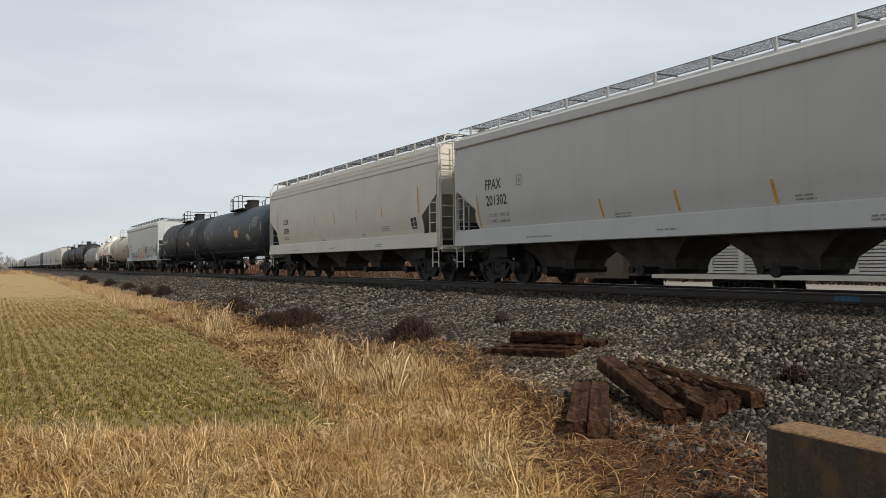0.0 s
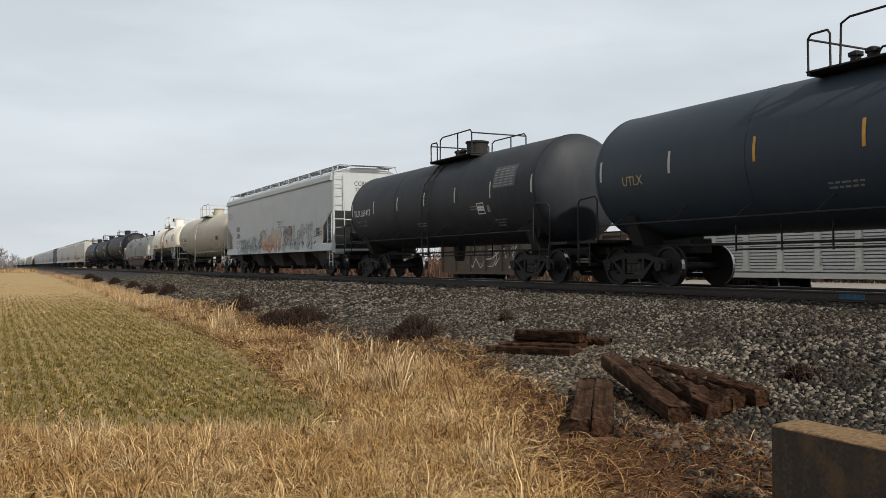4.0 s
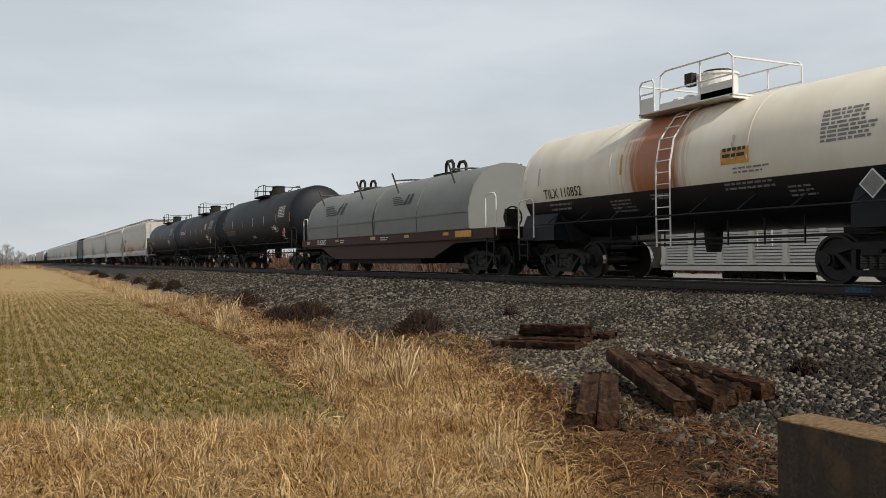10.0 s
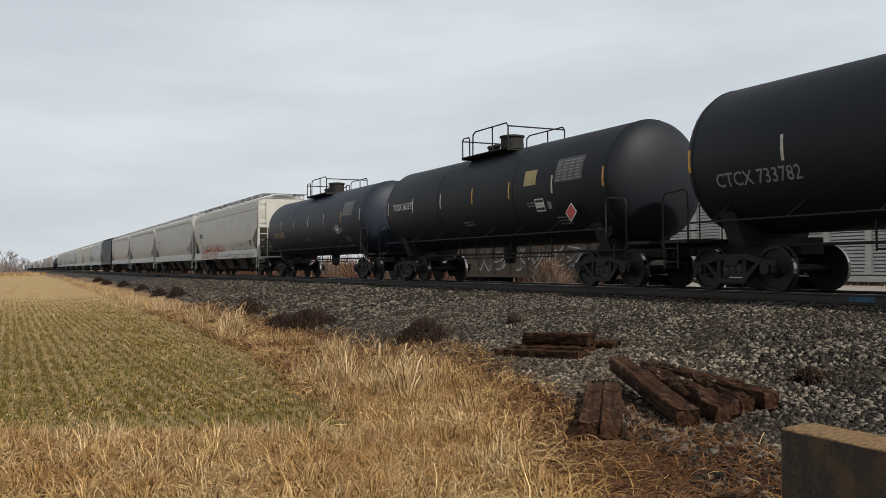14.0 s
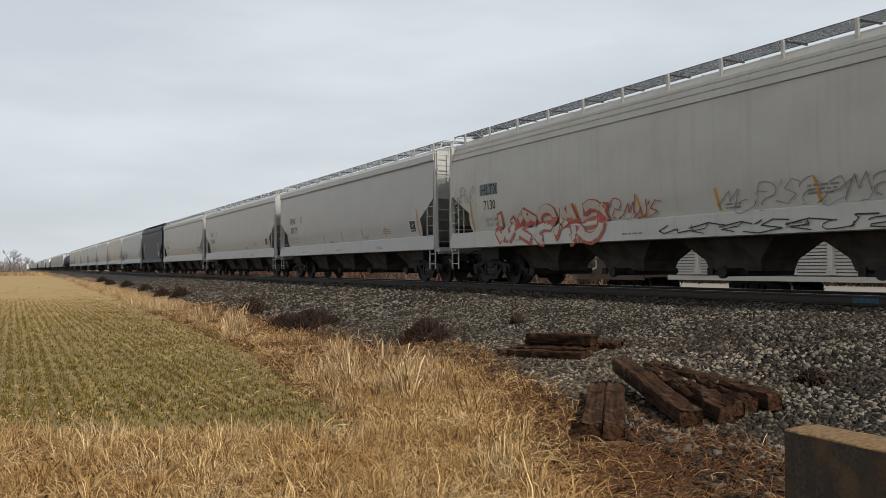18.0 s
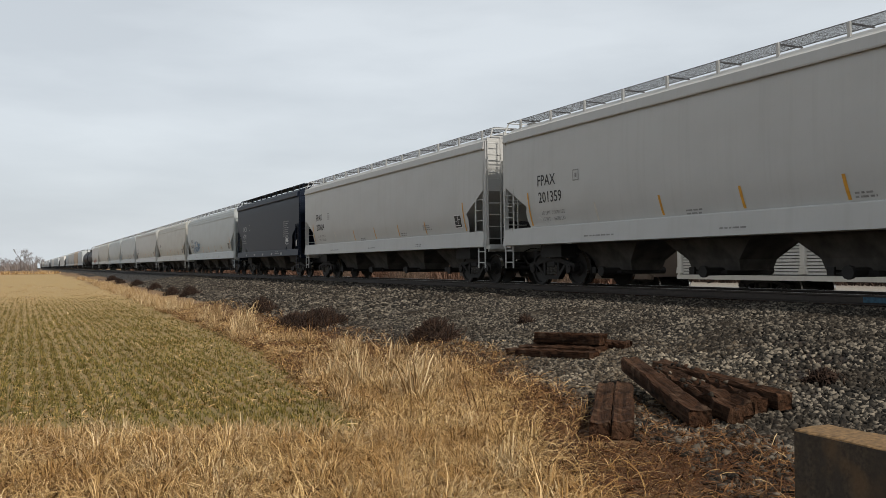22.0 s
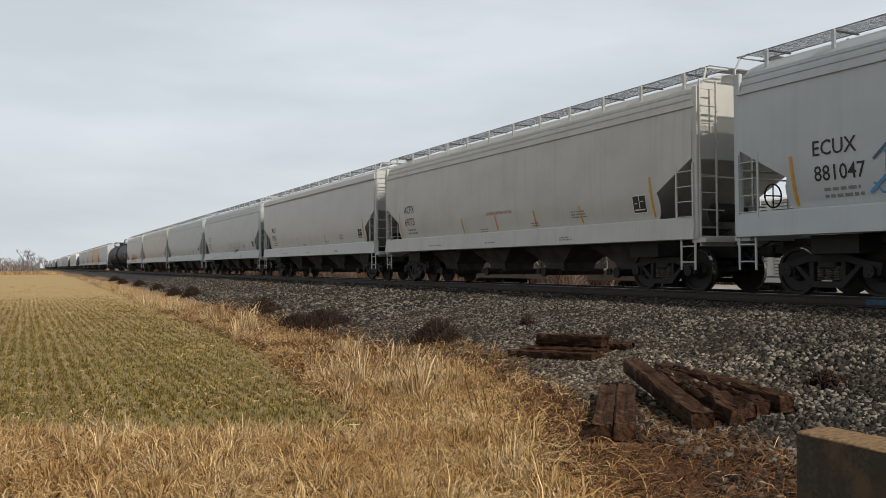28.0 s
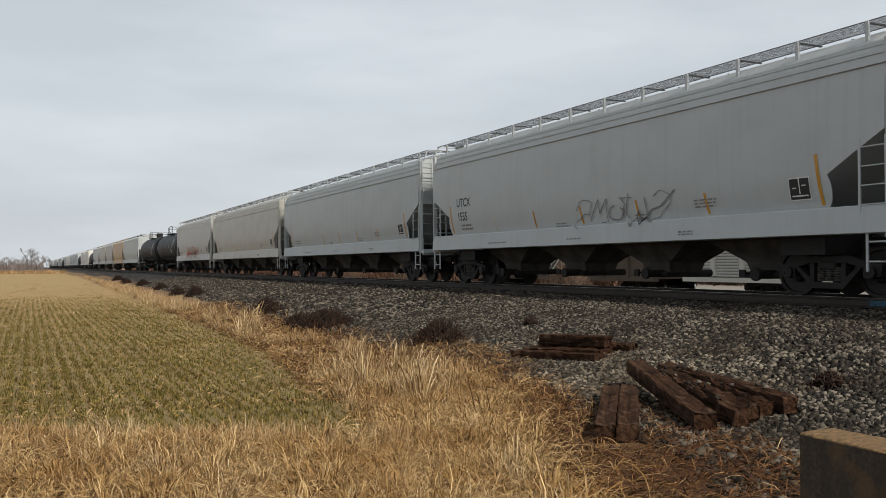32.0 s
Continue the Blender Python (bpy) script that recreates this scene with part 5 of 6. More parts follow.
def tank_marks(car, L, R, rng, ink, amber=(), n=7, zc=TANK_Z, z=2.46, h=0.48, table=True):
    side = tank_side(R, zc)
    e = L / 2 - 1.5
    for i in range(n):
        r = (e - 2 * e * i / (n - 1), z, 0.07, h)
        patches(car, [r], side, M["reflect"] if i in amber else M["reflectw"], "reflector_strip", "retroreflective strip")
    fp = fine_print(rng, -e + 3.4, 2.25, 0.9, 2, 0.08) + fine_print(rng, -e + 2.2, 1.8, 0.6, 3, 0.08) + fine_print(rng, 0.8, 1.9, 0.8, 2, 0.08)
    patches(car, fp, side, ink)
    if table:
        patches(car, [(-e + 2.0, 2.72, 1.2, 0.62)], side, M["panel"], "data_table", "worn grey panel of stencilled data")
        fp = [(-e + 1.95 - 0.28 * k, 2.76 + 0.08 * r, 0.24 * rng.uniform(0.7, 1), 0.032) for r in range(7) for k in range(4)]
        patches(car, fp, lambda q: side(q) + 0.003, ink)
        patches(car, [(-e + 3.0, 2.02, 0.42, 0.34)], side, M["inkw"], "stencil_panel", "small white-edged data square")
        patches(car, [(-e + 2.97, 2.05, 0.36, 0.28)], lambda q: side(q) + 0.003, M["ink"], "stencil_panel")
        patches(car, [(-e + 2.42, 2.06, 0.16, 0.2)], side, M["inkdim"], "inspection_plate", "small faded inspection plate")


# ---- coil car ----


def coil_car(L):
    car = tagged(new("coil_car"), "rusty brown coil car with two grey rounded hoods", "rail car", "cars of the freight train")
    e = L / 2 - 0.60
    bm = bmesh.new()
    for s in (-1, 1):
        prism(bm, [(-e, 1.38), (e, 1.38), (e, 1.06), (e - 2.6, 1.02), (e - 4.2, 0.55), (-e + 4.2, 0.55), (-e + 2.6, 1.02), (-e, 1.06)], "x", s * 1.44 - 0.05, s * 1.44 + 0.05)
    box(bm, -1.4, 1.4, -e, e, 1.2, 1.36)
    part("underframe", bm, M["brown"], car, "rust-brown fishbelly side sill")
    bm = bmesh.new()
    box(bm, -1.25, 1.25, -e + 5.6, e - 4.4, 0.36, 0.62)
    part("belly_frame", bm, M["grimy"], car, "black frame under the floor")
    for s in (-1, 1):
        bm = bmesh.new()
        box(bm, s * 1.545 - 0.05, s * 1.545 + 0.05, -e, e, 1.13, 1.44)
        part("top_chord", bm, M["brown"], car)
    bm = bmesh.new()
    box(bm, -0.33, 0.33, -L / 2 + 0.6, L / 2 - 0.6, 0.55, 1.02)
    part("centre_sill", bm, M["grimy"], car)
    outline = [(-1.50, 1.46), (-1.52, 2.0), (-1.46, 2.35), (-1.30, 2.75), (-1.02, 3.08), (-0.65, 3.3), (-0.25, 3.4), (0.25, 3.4), (0.65, 3.3), (1.02, 3.08), (1.30, 2.75), (1.46, 2.35), (1.52, 2.0), (1.50, 1.46)]
    outline = [(x, z if z < 2 else 2 + (z - 2) * 1.09) for x, z in outline]
    hl = (2 * e - 1.6) / 2
    hl -= 0.06
    for k, c in enumerate((-hl / 2 + 0.50, hl / 2 + 0.33)):
        hl_ = hl - (0.5 if k == 0 else 0.1)
        up = 0.1 if k else -0.2
        bm = bmesh.new()
        prism(bm, outline, "y", c - hl_ / 2, c + hl_ / 2)
        hood = part("hood", bm, M["coil"], car, "grey steel cover with lifting loops", smooth=True)
        bm = bmesh.new()
        for y in (c - hl_ / 2 + 0.05, c, c + hl_ / 2 - 0.05):
            prism(bm, [(q[0] * 1.012, q[1] + 0.02) for q in outline], "y", y - 0.04, y + 0.04)
        for s in (-1, 1):
            box(bm, s * 1.53 - 0.02, s * 1.53 + 0.02, c - hl_ / 2, c + hl_ / 2, 1.98, 2.05)
        part("hood_rib", bm, M["coil"], hood)
        bm = bmesh.new()
        box(bm, -0.35, 0.35, c - 0.9, c + 0.9, 3.48, 3.58)
        for x in (-0.25, 0.25):
            tube(bm, [(x, c + up - 0.28, 3.5), (x, c + up - 0.28, 3.84), (x, c + up - 0.16, 3.97), (x, c + up + 0.16, 3.97), (x, c + up + 0.28, 3.84), (x, c + up + 0.28, 3.5)], 0.055, 8)
        part("lifting_loop", bm, M["grimy"], hood)
        for y in (c - hl_ / 2 + (1.85 if k else 1.55), c + hl_ / 2 - (1.45 if k else 1.6)):
            bm = bmesh.new()
            for s in (-1, 1):
                tube(bm, [(s * 1.12, y, 2.92), (s * 1.42, y, 3.72)], 0.035, 6)
            tube(bm, [(-1.3, y, 3.45), (-0.5, y + 0.1, 3.52), (0.5, y + 0.1, 3.52), (1.3, y, 3.45)], 0.03, 6)
            part("hood_guide", bm, M["under"], hood)
    for s in (-1, 1):
        bm = bmesh.new()
        box(bm, -1.49, 1.49, s * e - 0.8, s * e, 1.37, 1.43)
        part("end_deck", bm, M["brown"], car)
        for x in (-1, 1):
            bm = bmesh.new()
            ladder(bm, x * 1.55, s * (e - 0.05), -s * 0.42, 0, 0.46, 1.2, 2, 0.016)
            part("sill_step", bm, M["grimy"], car)
            bm = bmesh.new()
            tube(bm, [(x * 1.5, s * (e - 0.6), 1.2), (x * 1.5, s * (e - 0.6), 2.35), (x * 1.5, s * (e - 0.5), 2.45), (x * 1.5, s * (e - 0.1), 2.45), (x * 1.5, s * e, 2.35), (x * 1.5, s * e, 1.2)], 0.02)
            part("end_rail", bm, M["whitepart"], car)
        truck(car, s * (L / 2 - 2.25), True)
    bm = bmesh.new()
    lathe(bm, [(-(e - 0.30), 0.30), (-(e - 0.27), 0.34), (-(e - 0.24), 0.30)], 0, 18, False)
    for k in range(5):
        a = k * 1.257
        cyl(bm, (0, -(e - 0.27), 0), (0.31 * math.cos(a), -(e - 0.27), 0.31 * math.sin(a)), 0.018, 6)
    box(bm, -0.2, 0.2, -(e - 0.3), -(e - 0.42), -0.3, 0.25)
    o = part("brake_wheel", bm, M["grimy"], car)
    o.location = (-0.75, 0, 1.75)
    couplers(car, L)
    side = lambda z: 1.60 if z < 1.44 else float(np.interp(z, [1.40, 1.44, 1.46, 2.0, 2.38, 2.82, 3.18, 3.42], [1.625, 1.625, 1.52, 1.54, 1.48, 1.32, 1.04, 0.67]))
    # plain striped emblem shapes on the hoods
    for y, z, k in ((hl - 2.0, 2.45, 1.0), (-1.3, 2.5, 0.72)):
        bars = [(y + 0.12 * i * k - 0.2, z + 0.1 * i * k, (1.5 - 0.12 * i) * k, 0.05 * k) for i in range(5)]
        patches(car, bars, side, M["ink"], "emblem", "dark striped railway emblem")
        patches(car, [(y - 1.5 * k, z, 0.26 * k, 0.5 * k, 0.2 * k), (y - 1.95 * k, z, 0.26 * k, 0.5 * k, 0.2 * k)], side, M["ink"], "emblem")
    rng = random.Random(8)
    letters(car, "CR 628857", 0.22, lambda z: 1.60, e - 2.2, 1.20, M["inkw"])
    patches(car, [(e - 0.8, 1.22, 0.4, 0.15), (e - 4.6, 1.28, 0.4, 0.1), (-e + 3.2, 1.28, 0.4, 0.1), (-e + 6.2, 1.28, 0.4, 0.1), (0.4, 1.28, 0.5, 0.12)], lambda z: 1.60, M["reflect"], "reflector_strip")
    patches(car, fine_print(rng, e - 5.2, 1.32, 0.6, 2, 0.09) + fine_print(rng, -0.6, 1.32, 0.8, 2, 0.08), lambda z: 1.60, M["inkw"])
    bm = bmesh.new()
    box(bm, -1.64, -1.60, -e + 1.3, -e + 2.3, 1.2, 1.4)
    part("placard_board", bm, M["reflect"], car, "faded orange board")
    return car


# ---- the train ----
BOUNDS = [3.3, 23.62, 43.61, 60.53, 76.62, 96.57, 113.90, 127.19, 146.3, 163.62, 179.6, 196.05, 215.61, 235.16, 254.6, 274.2, 289.08,
          308.19, 326.46, 345.44, 364.08, 383.37, 403.68, 421.55, 437.03, 452.96, 473.65, 491.13, 506.67, 523.97, 541.0, 557.4]


def travelled(t):
    return 10.7477 * t - 0.010668 * t * t + 0.00011505 * t ** 3


TRAIN = []


def couple(car, i):
    TRAIN.append((car, (BOUNDS[i] + BOUNDS[i + 1]) / 2))


def end_letters(car, text, size, x0, z0, y, mat):
    """Lettering on the end sheet that faces the way the train goes."""
    ob = letters(car, text, size, lambda z: 0.0, 0.0, 0.0, mat)
    for v in ob.data.vertices:
        v.co = Vector((x0 - v.co.y, -y - 0.012, z0 + v.co.z))
    return ob


def build_train():
    rng = random.Random(3)
    for i in range(len(BOUNDS) - 1):
        L = BOUNDS[i + 1] - BOUNDS[i]
        e = L / 2
        if i in (0, 12, 13, 14):
            car = hopper_car(L, M["fpax"], "pale grey rounded-side covered hopper with roof walkway", round_side, deep=True)
            hopper_marks(car, L, round_side, rng)
            num = {0: "201302", 12: "201129", 13: "201359", 14: "200604"}[i]
            letters(car, "FPAX", 0.30, round_side, e - 2.42, 2.72, M["ink"])
            letters(car, num, 0.30, round_side, e - 2.46, 2.26, M["ink"])
            letters(car, "LD LMT  219700 LBS", 0.10, round_side, e - 2.55, 1.93, M["inkdim"])
            letters(car, "LT WT     66300 LBS", 0.10, round_side, e - 2.55, 1.76, M["inkdim"])
            patches(car, [(e - 4.1, 2.72, 0.26, 0.03), (e - 4.1, 2.98, 0.26, 0.03), (e - 4.1, 2.72, 0.03, 0.29), (e - 4.33, 2.72, 0.03, 0.29), (e - 4.19, 2.8, 0.08, 0.12)], round_side, M["inkdim"], "stencil_panel")
        elif i == 1:
            car = hopper_car(L, M["cream"], "cream covered hopper with weathered rounded sides", round_side, arch=True, board=M["gratedark"])
            hopper_marks(car, L, round_side, rng, foot=2.3)
            letters(car, "CCBX", 0.26, round_side, e - 2.9, 2.55, M["ink"])
            letters(car, "58788", 0.26, round_side, e - 2.95, 2.12, M["ink"])
            patches(car, fine_print(rng, e - 2.9, 1.9, 0.9, 2, 0.09, 0.05), round_side, M["inkdim"])
        elif i == 4:
            car = hopper_car(L, M["cool"], "grey straight-sided covered hopper with spray-painted graffiti", flat_side, top=4.42, board=M["gratedark"], deep=True)
            hopper_marks(car, L, flat_side, rng, n=4)
            letters(car, "CCBX", 0.28, flat_side, e - 2.75, 2.5, M["ink"])
            letters(car, "72798", 0.28, flat_side, e - 2.8, 2.08, M["ink"])
            patches(car, fine_print(rng, e - 2.8, 1.88, 1.2, 2, 0.1, 0.05), flat_side, M["inkdim"])
            block_tag(car, flat_side, e - 3.8, e - 8.1, 1.14, 2.0, M["graf_teal"], M["graf_dark"], 11, 6, 0.15, 0.014)
            graffiti(car, flat_side, e - 3.4, e - 8.1, 1.15, 2.2, [M["graf_dark"]], 16, 0.026, 9)
            block_tag(car, flat_side, e - 8.0, e - 12.0, 1.14, 2.42, M["graf_fade"], M["graf_maroon"], 4, 5, 0.30, 0.018)
            graffiti(car, flat_side, e - 8.0, e - 9.4, 1.9, 2.4, [M["graf_patch"]], 17, 0.025, 4)
            block_tag(car, flat_side, e - 12.2, e - 16.6, 1.16, 2.45, M["graf_grey"], M["graf_dark"], 13, 5, 0.22, 0.022)
            graffiti(car, flat_side, e - 12.2, e - 13.6, 1.5, 2.5, [M["graf_orange"], M["graf_dark"]], 18, 0.06, 2)
            patches(car, [(e - 12.3, 1.35, 0.3, 0.12, 0.1), (e - 14.1, 1.3, 0.25, 0.14, -0.1)], lambda z: flat_side(z) + 0.02, M["graf_yellow"], "graffiti", "yellow sprayed accent")
            graffiti(car, flat_side, e - 16.8, e - 18.0, 1.75, 2.1, [M["ink"]], 15, 0.025, 3)
            for k_, w_ in enumerate(("HAMMERING ON SIDE", "OF CAR WILL", "CONTAMINATE PRODUCT")):
                letters(car, w_, 0.095, flat_side, e - 11.15 - (0.2 if k_ == 1 else 0), 2.66 - 0.14 * k_, M["graf_dark"])
            graffiti(car, flat_side, e - 1.0, e - 2.2, 3.2, 3.7, [M["inkdim"]], 14, 0.02, 4)
            end_letters(car, "CCBX", 0.2, -0.55, 3.95, e - 0.66, M["ink"])
            end_letters(car, "72798", 0.18, -0.5, 3.68, e - 0.66, M["ink"])
        elif i == 11:
            car = hopper_car(L, M["dirty"], "dirty grey hopper with red graffiti tags", round_side, arch=True, board=M["gratedark"], deep=True)
            hopper_marks(car, L, round_side, rng)
            patches(car, [(e - 2.55, 2.68, 1.0, 0.34)], round_side, M["graf_patch"], "stencil_panel", "grey-blue patch behind the lettering")
            letters(car, "HLTX", 0.30, lambda z: round_side(z) + 0.003, e - 2.65, 2.70, M["ink"])
            letters(car, "7130", 0.28, round_side, e - 2.75, 2.25, M["ink"])
            end_letters(car, "HLTX", 0.2, 0.2, 3.95, e - 0.66, M["ink"])
            end_letters(car, "7130", 0.18, 0.2, 3.68, e - 0.66, M["ink"])
            letters(car, "LD LMT 218800", 0.10, round_side, e - 2.8, 1.9, M["inkdim"])
            letters(car, "LT WT    68500", 0.10, round_side, e - 2.8, 1.75, M["inkdim"])
            block_tag(car, round_side, e - 3.5, e - 8.5, 1.14, 2.2, M["graf_cream"], M["graf_red"], 7, 5, 0.20, 0.06, 0.03)
            graffiti(car, round_side, e - 8.7, e - 10.4, 1.6, 2.2, [M["graf_red"]], 22, 0.03, 4)
            graffiti(car, round_side, e - 12.2, e - 18.0, 1.55, 2.15, [M["inkdim"]], 23, 0.018, 12)
            graffiti(car, round_side, e - 10.5, e - 18, 1.15, 1.42, [M["ink"]], 24, 0.025, 9)
            graffiti(car, round_side, e - 0.9, e - 2.2, 2.5, 3.1, [M["inkdim"]], 25, 0.02, 4)
        elif i == 15:
            car = hopper_car(L, M["navy"], "short navy-black covered hopper with white stencils", flat_side, top=4.44, bays=3, fit_mat=M["navy"], board=M["grimy"], deep=True)
            patches(car, fine_print(rng, -e + 3.5, 2.95, 1.15, 8, 0.11, 0.04), flat_side, M["inkdim"], "data_table")
            y = -e + 3.05
            patches(car, [(y, 1.75, 0.55, 0.025), (y, 2.12, 0.55, 0.025), (y, 1.75, 0.025, 0.4), (y - 0.52, 1.75, 0.025, 0.4), (y - 0.1, 1.88, 0.14, 0.18), (y - 0.3, 1.88, 0.14, 0.18)], flat_side, M["inkw"], "stencil_panel")
            letters(car, "SRCX", 0.31, flat_side, e - 2.1, 2.76, M["graf_grey"])
            letters(car, "4239", 0.31, flat_side, e - 2.1, 2.3, M["graf_grey"])
            patches(car, [(e - 3.6, 2.8, 0.3, 0.025), (e - 3.6, 3.12, 0.3, 0.025), (e - 3.6, 2.8, 0.025, 0.34), (e - 3.88, 2.8, 0.025, 0.34)], flat_side, M["inkdim"], "stencil_panel")
            patches(car, [(-e + 1.25, 1.62, 0.3, 0.28)], flat_side, M["inkw"], "placard", "small white placard")
            patches(car, fine_print(rng, e - 2.1, 2.15, 0.8, 2, 0.13, 0.05) + fine_print(rng, e - 5, 1.25, 0.8, 1) + fine_print(rng, -e + 5, 1.35, 0.8, 2, 0.09), flat_side, M["inkdim"])
            patches(car, [(e - 3.0 - 2.0 * k, 1.2, 0.3, 0.12) for k in range(5)], flat_side, M["inkdim"], "reflector_strip")
        elif i in (16, 17, 18, 19, 20, 21, 22):
            mat = {16: "bluegrey", 17: "dirty", 18: "mllx", 19: "cool", 20: "bluegrey", 21: "dirty", 22: "mllx"}[i]
            words = {16: ("ECUX", "881047"), 17: ("ACFX", "69775"), 18: ("MLLX", "97053"), 19: ("UTCX", "1555"), 20: ("", ""), 21: ("", ""), 22: ("", "")}[i]
            lab = {16: "blue-grey covered hopper with blue graffiti", 17: "weathered grey-beige covered hopper", 18: "pale grey covered hopper with amber reflector strips", 19: "grey covered hopper with faint scrawls",
                   20: "blue-grey covered hopper with rounded sides", 21: "dirty beige covered hopper", 22: "pale hopper with rust-red graffiti"}[i]
            car = hopper_car(L, M[mat], lab, round_side, arch=i != 18, bays=4)
            hopper_marks(car, L, round_side, rng)
            if words[0]:
                letters(car, words[0], 0.28, round_side, e - 2.4, 2.52, M["ink"])
                letters(car, words[1], 0.28, round_side, e - 2.42, 2.07, M["ink"])
            patches(car, fine_print(rng, e - 2.6, 1.88, 0.9, 2, 0.12, 0.06), round_side, M["inkdim"])
            if i == 16:
                graffiti(car, round_side, e - 3.5, e - 6.0, 1.7, 2.6, [M["graf_cyan"], M["graf_blue"]], 31, 0.05, 3)
            if i == 17:
                letters(car, "DO NOT HAMMER ON CAR", 0.10, round_side, e - 8.6, 2.12, M["graf_red"])
            if i == 19:
                graffiti(car, round_side, e - 9, e - 12.5, 1.5, 2.3, [M["inkdim"]], 33, 0.03, 5)
            if i == 22:
                block_tag(car, round_side, e - 6, e - 12, 1.3, 2.3, M["graf_cream"], M["graf_red"], 35, 5, 0.18, 0.06)
        elif i in (2, 3, 5, 6, 8, 9, 10, 23, 24, 30):
            spec = {2: ("tank_navy", "navy blue tank car with yellow placard and railed top"), 3: ("tank_dirty", "black tank car with white lettering"), 5: ("tank_beige", "beige tank car with pale railings"),
                    6: ("two_tone", "rust-streaked white tank car with black belly"), 8: ("tank_black", "black tank car with white data table"), 9: ("tank_black", "black tank car with amber reflector strips"),
                    10: ("tank_slate", "dark slate tank car with yellow lettering"), 23: ("tank_dirty", "grimy black tank car"), 24: ("tank_black", "plain black tank car far behind"), 30: ("tank_dirty", "dark tank car far down the train")}[i]
            R = {6: 1.43, 8: 1.58, 9: 1.51}.get(i, 1.50)
            zc = {6: 2.50, 8: 2.74, 9: 2.65}.get(i, TANK_Z)
            fm = {5: M["tank_beige"], 6: M["whitepart"]}.get(i)
            car = tank_car(L, M[spec[0]], spec[1], R, near=i < 25, fit_mat=fm, band=M["tank_black"] if i == 6 else None, zc=zc, dome_mat={5: M["tank_beige"], 6: M["whitepart"]}.get(i), cage=i == 6, head={6: 0.22, 8: 0.98}.get(i, 0.78), rail_back={8: 0.9}.get(i, 1.42), rail_up={8: 0.5, 2: 0.72, 5: 0.72}.get(i, 0.66), shift={3: -1.1}.get(i, 0.0), ladder_mid=i in (5, 6, 3))
            side = tank_side(R, zc)
            ink = M["ink"] if i in (5, 6) else M["inkw"]
            if i < 25:
                tank_marks(car, L, R, rng, M["inkdim"] if i not in (8,) else M["inkw"], {2: (2, 3, 4, 5, 6), 5: (0, 3, 6), 6: (1, 3), 8: (0, 5, 6), 9: (3, 4, 6), 10: (2, 5)}.get(i, ()), n={6: 4}.get(i, 7), zc=zc, table=i not in (5, 6))
            if i == 2:
                letters(car, "UTLX", 0.22, side, e - 2.3, 2.3, M["inkyellow"])
                patches(car, [(-e + 7.2, 2.25, 0.75, 0.42)], side, M["reflect"], "placard", "yellow rectangular placard")
            if i == 3:
                letters(car, "TILX 261417", 0.25, side, e - 1.75, 2.42, M["inkw"])
                letters(car, "LD LMT 191300 LB", 0.10, side, e - 1.9, 2.16, M["inkdim"])
                letters(car, "LT WT   71700 LB", 0.10, side, e - 1.9, 2.0, M["inkdim"])
            if i == 5:
                letters(car, "TILX", 0.28, side, e - 2.15, 2.32, M["ink"])
                letters(car, "255004", 0.28, side, e - 3.2, 2.32, M["ink"])
                patches(car, fine_print(rng, e - 2.3, 2.1, 1.5, 2, 0.14, 0.08), side, M["inkdim"])
                diamond(car, -e + 2.0, 1.78, 0.25)
                bm = bmesh.new()
                box(bm, -R - 0.03, -R - 0.008, -e + 2.6, -e + 3.1, 2.2, 2.45)
                part("placard", bm, M["ink"], car, "dark placard")
            if i == 6:
                letters(car, "TILX 110852", 0.25, side, e - 1.75, 2.1, M["ink"])
                patches(car, [(-e + 5.2, 2.36, 0.72, 0.32)], side, M["reflect"], "placard", "yellow emergency placard")
                patches(car, fine_print(rng, -e + 5.15, 2.62, 0.6, 2, 0.12, 0.07), lambda z: side(z) + 0.004, M["ink"])
                patches(car, fine_print(rng, -e + 2.85, 3.05, 1.1, 8, 0.075, 0.045), side, M["inkdim"], "data_table", "block of small stencilled data")
                patches(car, fine_print(rng, e - 1.9, 1.9, 1.2, 2, 0.12, 0.05) + fine_print(rng, e - 4.4, 1.85, 0.9, 4, 0.08, 0.035) + fine_print(rng, -e + 5.2, 1.95, 1.3, 2, 0.09, 0.04), side, M["inkdim"])
                diamond(car, -e + 1.75, 1.72, 0.25, M["inkdim"])
                for s_ in (-1, 1):
                    bm = bmesh.new()
                    prism(bm, [(-1.45, 1.0), (1.45, 1.0), (1.45, 1.35), (1.3, 1.7), (-1.3, 1.7), (-1.45, 1.35)], "y", s_ * (e - 1.5) - 0.75, s_ * (e - 1.5) + 0.75)
                    part("bolster_skirt", bm, M["tank_black"], car, "black bolster skirt")
            if i == 8:
                letters(car, "CTCX 733782", 0.28, side, e - 2.2, 2.1, M["inkdim"])
                diamond(car, -e + 2.5, 1.95, 0.24)
            if i == 9:
                letters(car, "TCBX 263373", 0.24, side, e - 2.0, 2.6, M["inkw"])
                patches(car, [(-e + 5.0, 2.75, 0.6, 0.42)], side, M["inkyellow"], "placard", "faded yellow placard")
                diamond(car, -e + 2.7, 1.9, 0.24)
            if i == 10:
                letters(car, "UTLX 220857", 0.26, side, e - 2.4, 2.12, M["inkyellow"])
        elif i == 7:
            car = coil_car(L)
        else:
            mat = {25: "cool", 26: "tan", 27: "fpax", 28: "dirty", 29: "cool"}.get(i, "fpax")
            car = hopper_car(L, M[mat], "covered hopper far down the train", round_side, near=False)
        couple(car, i)
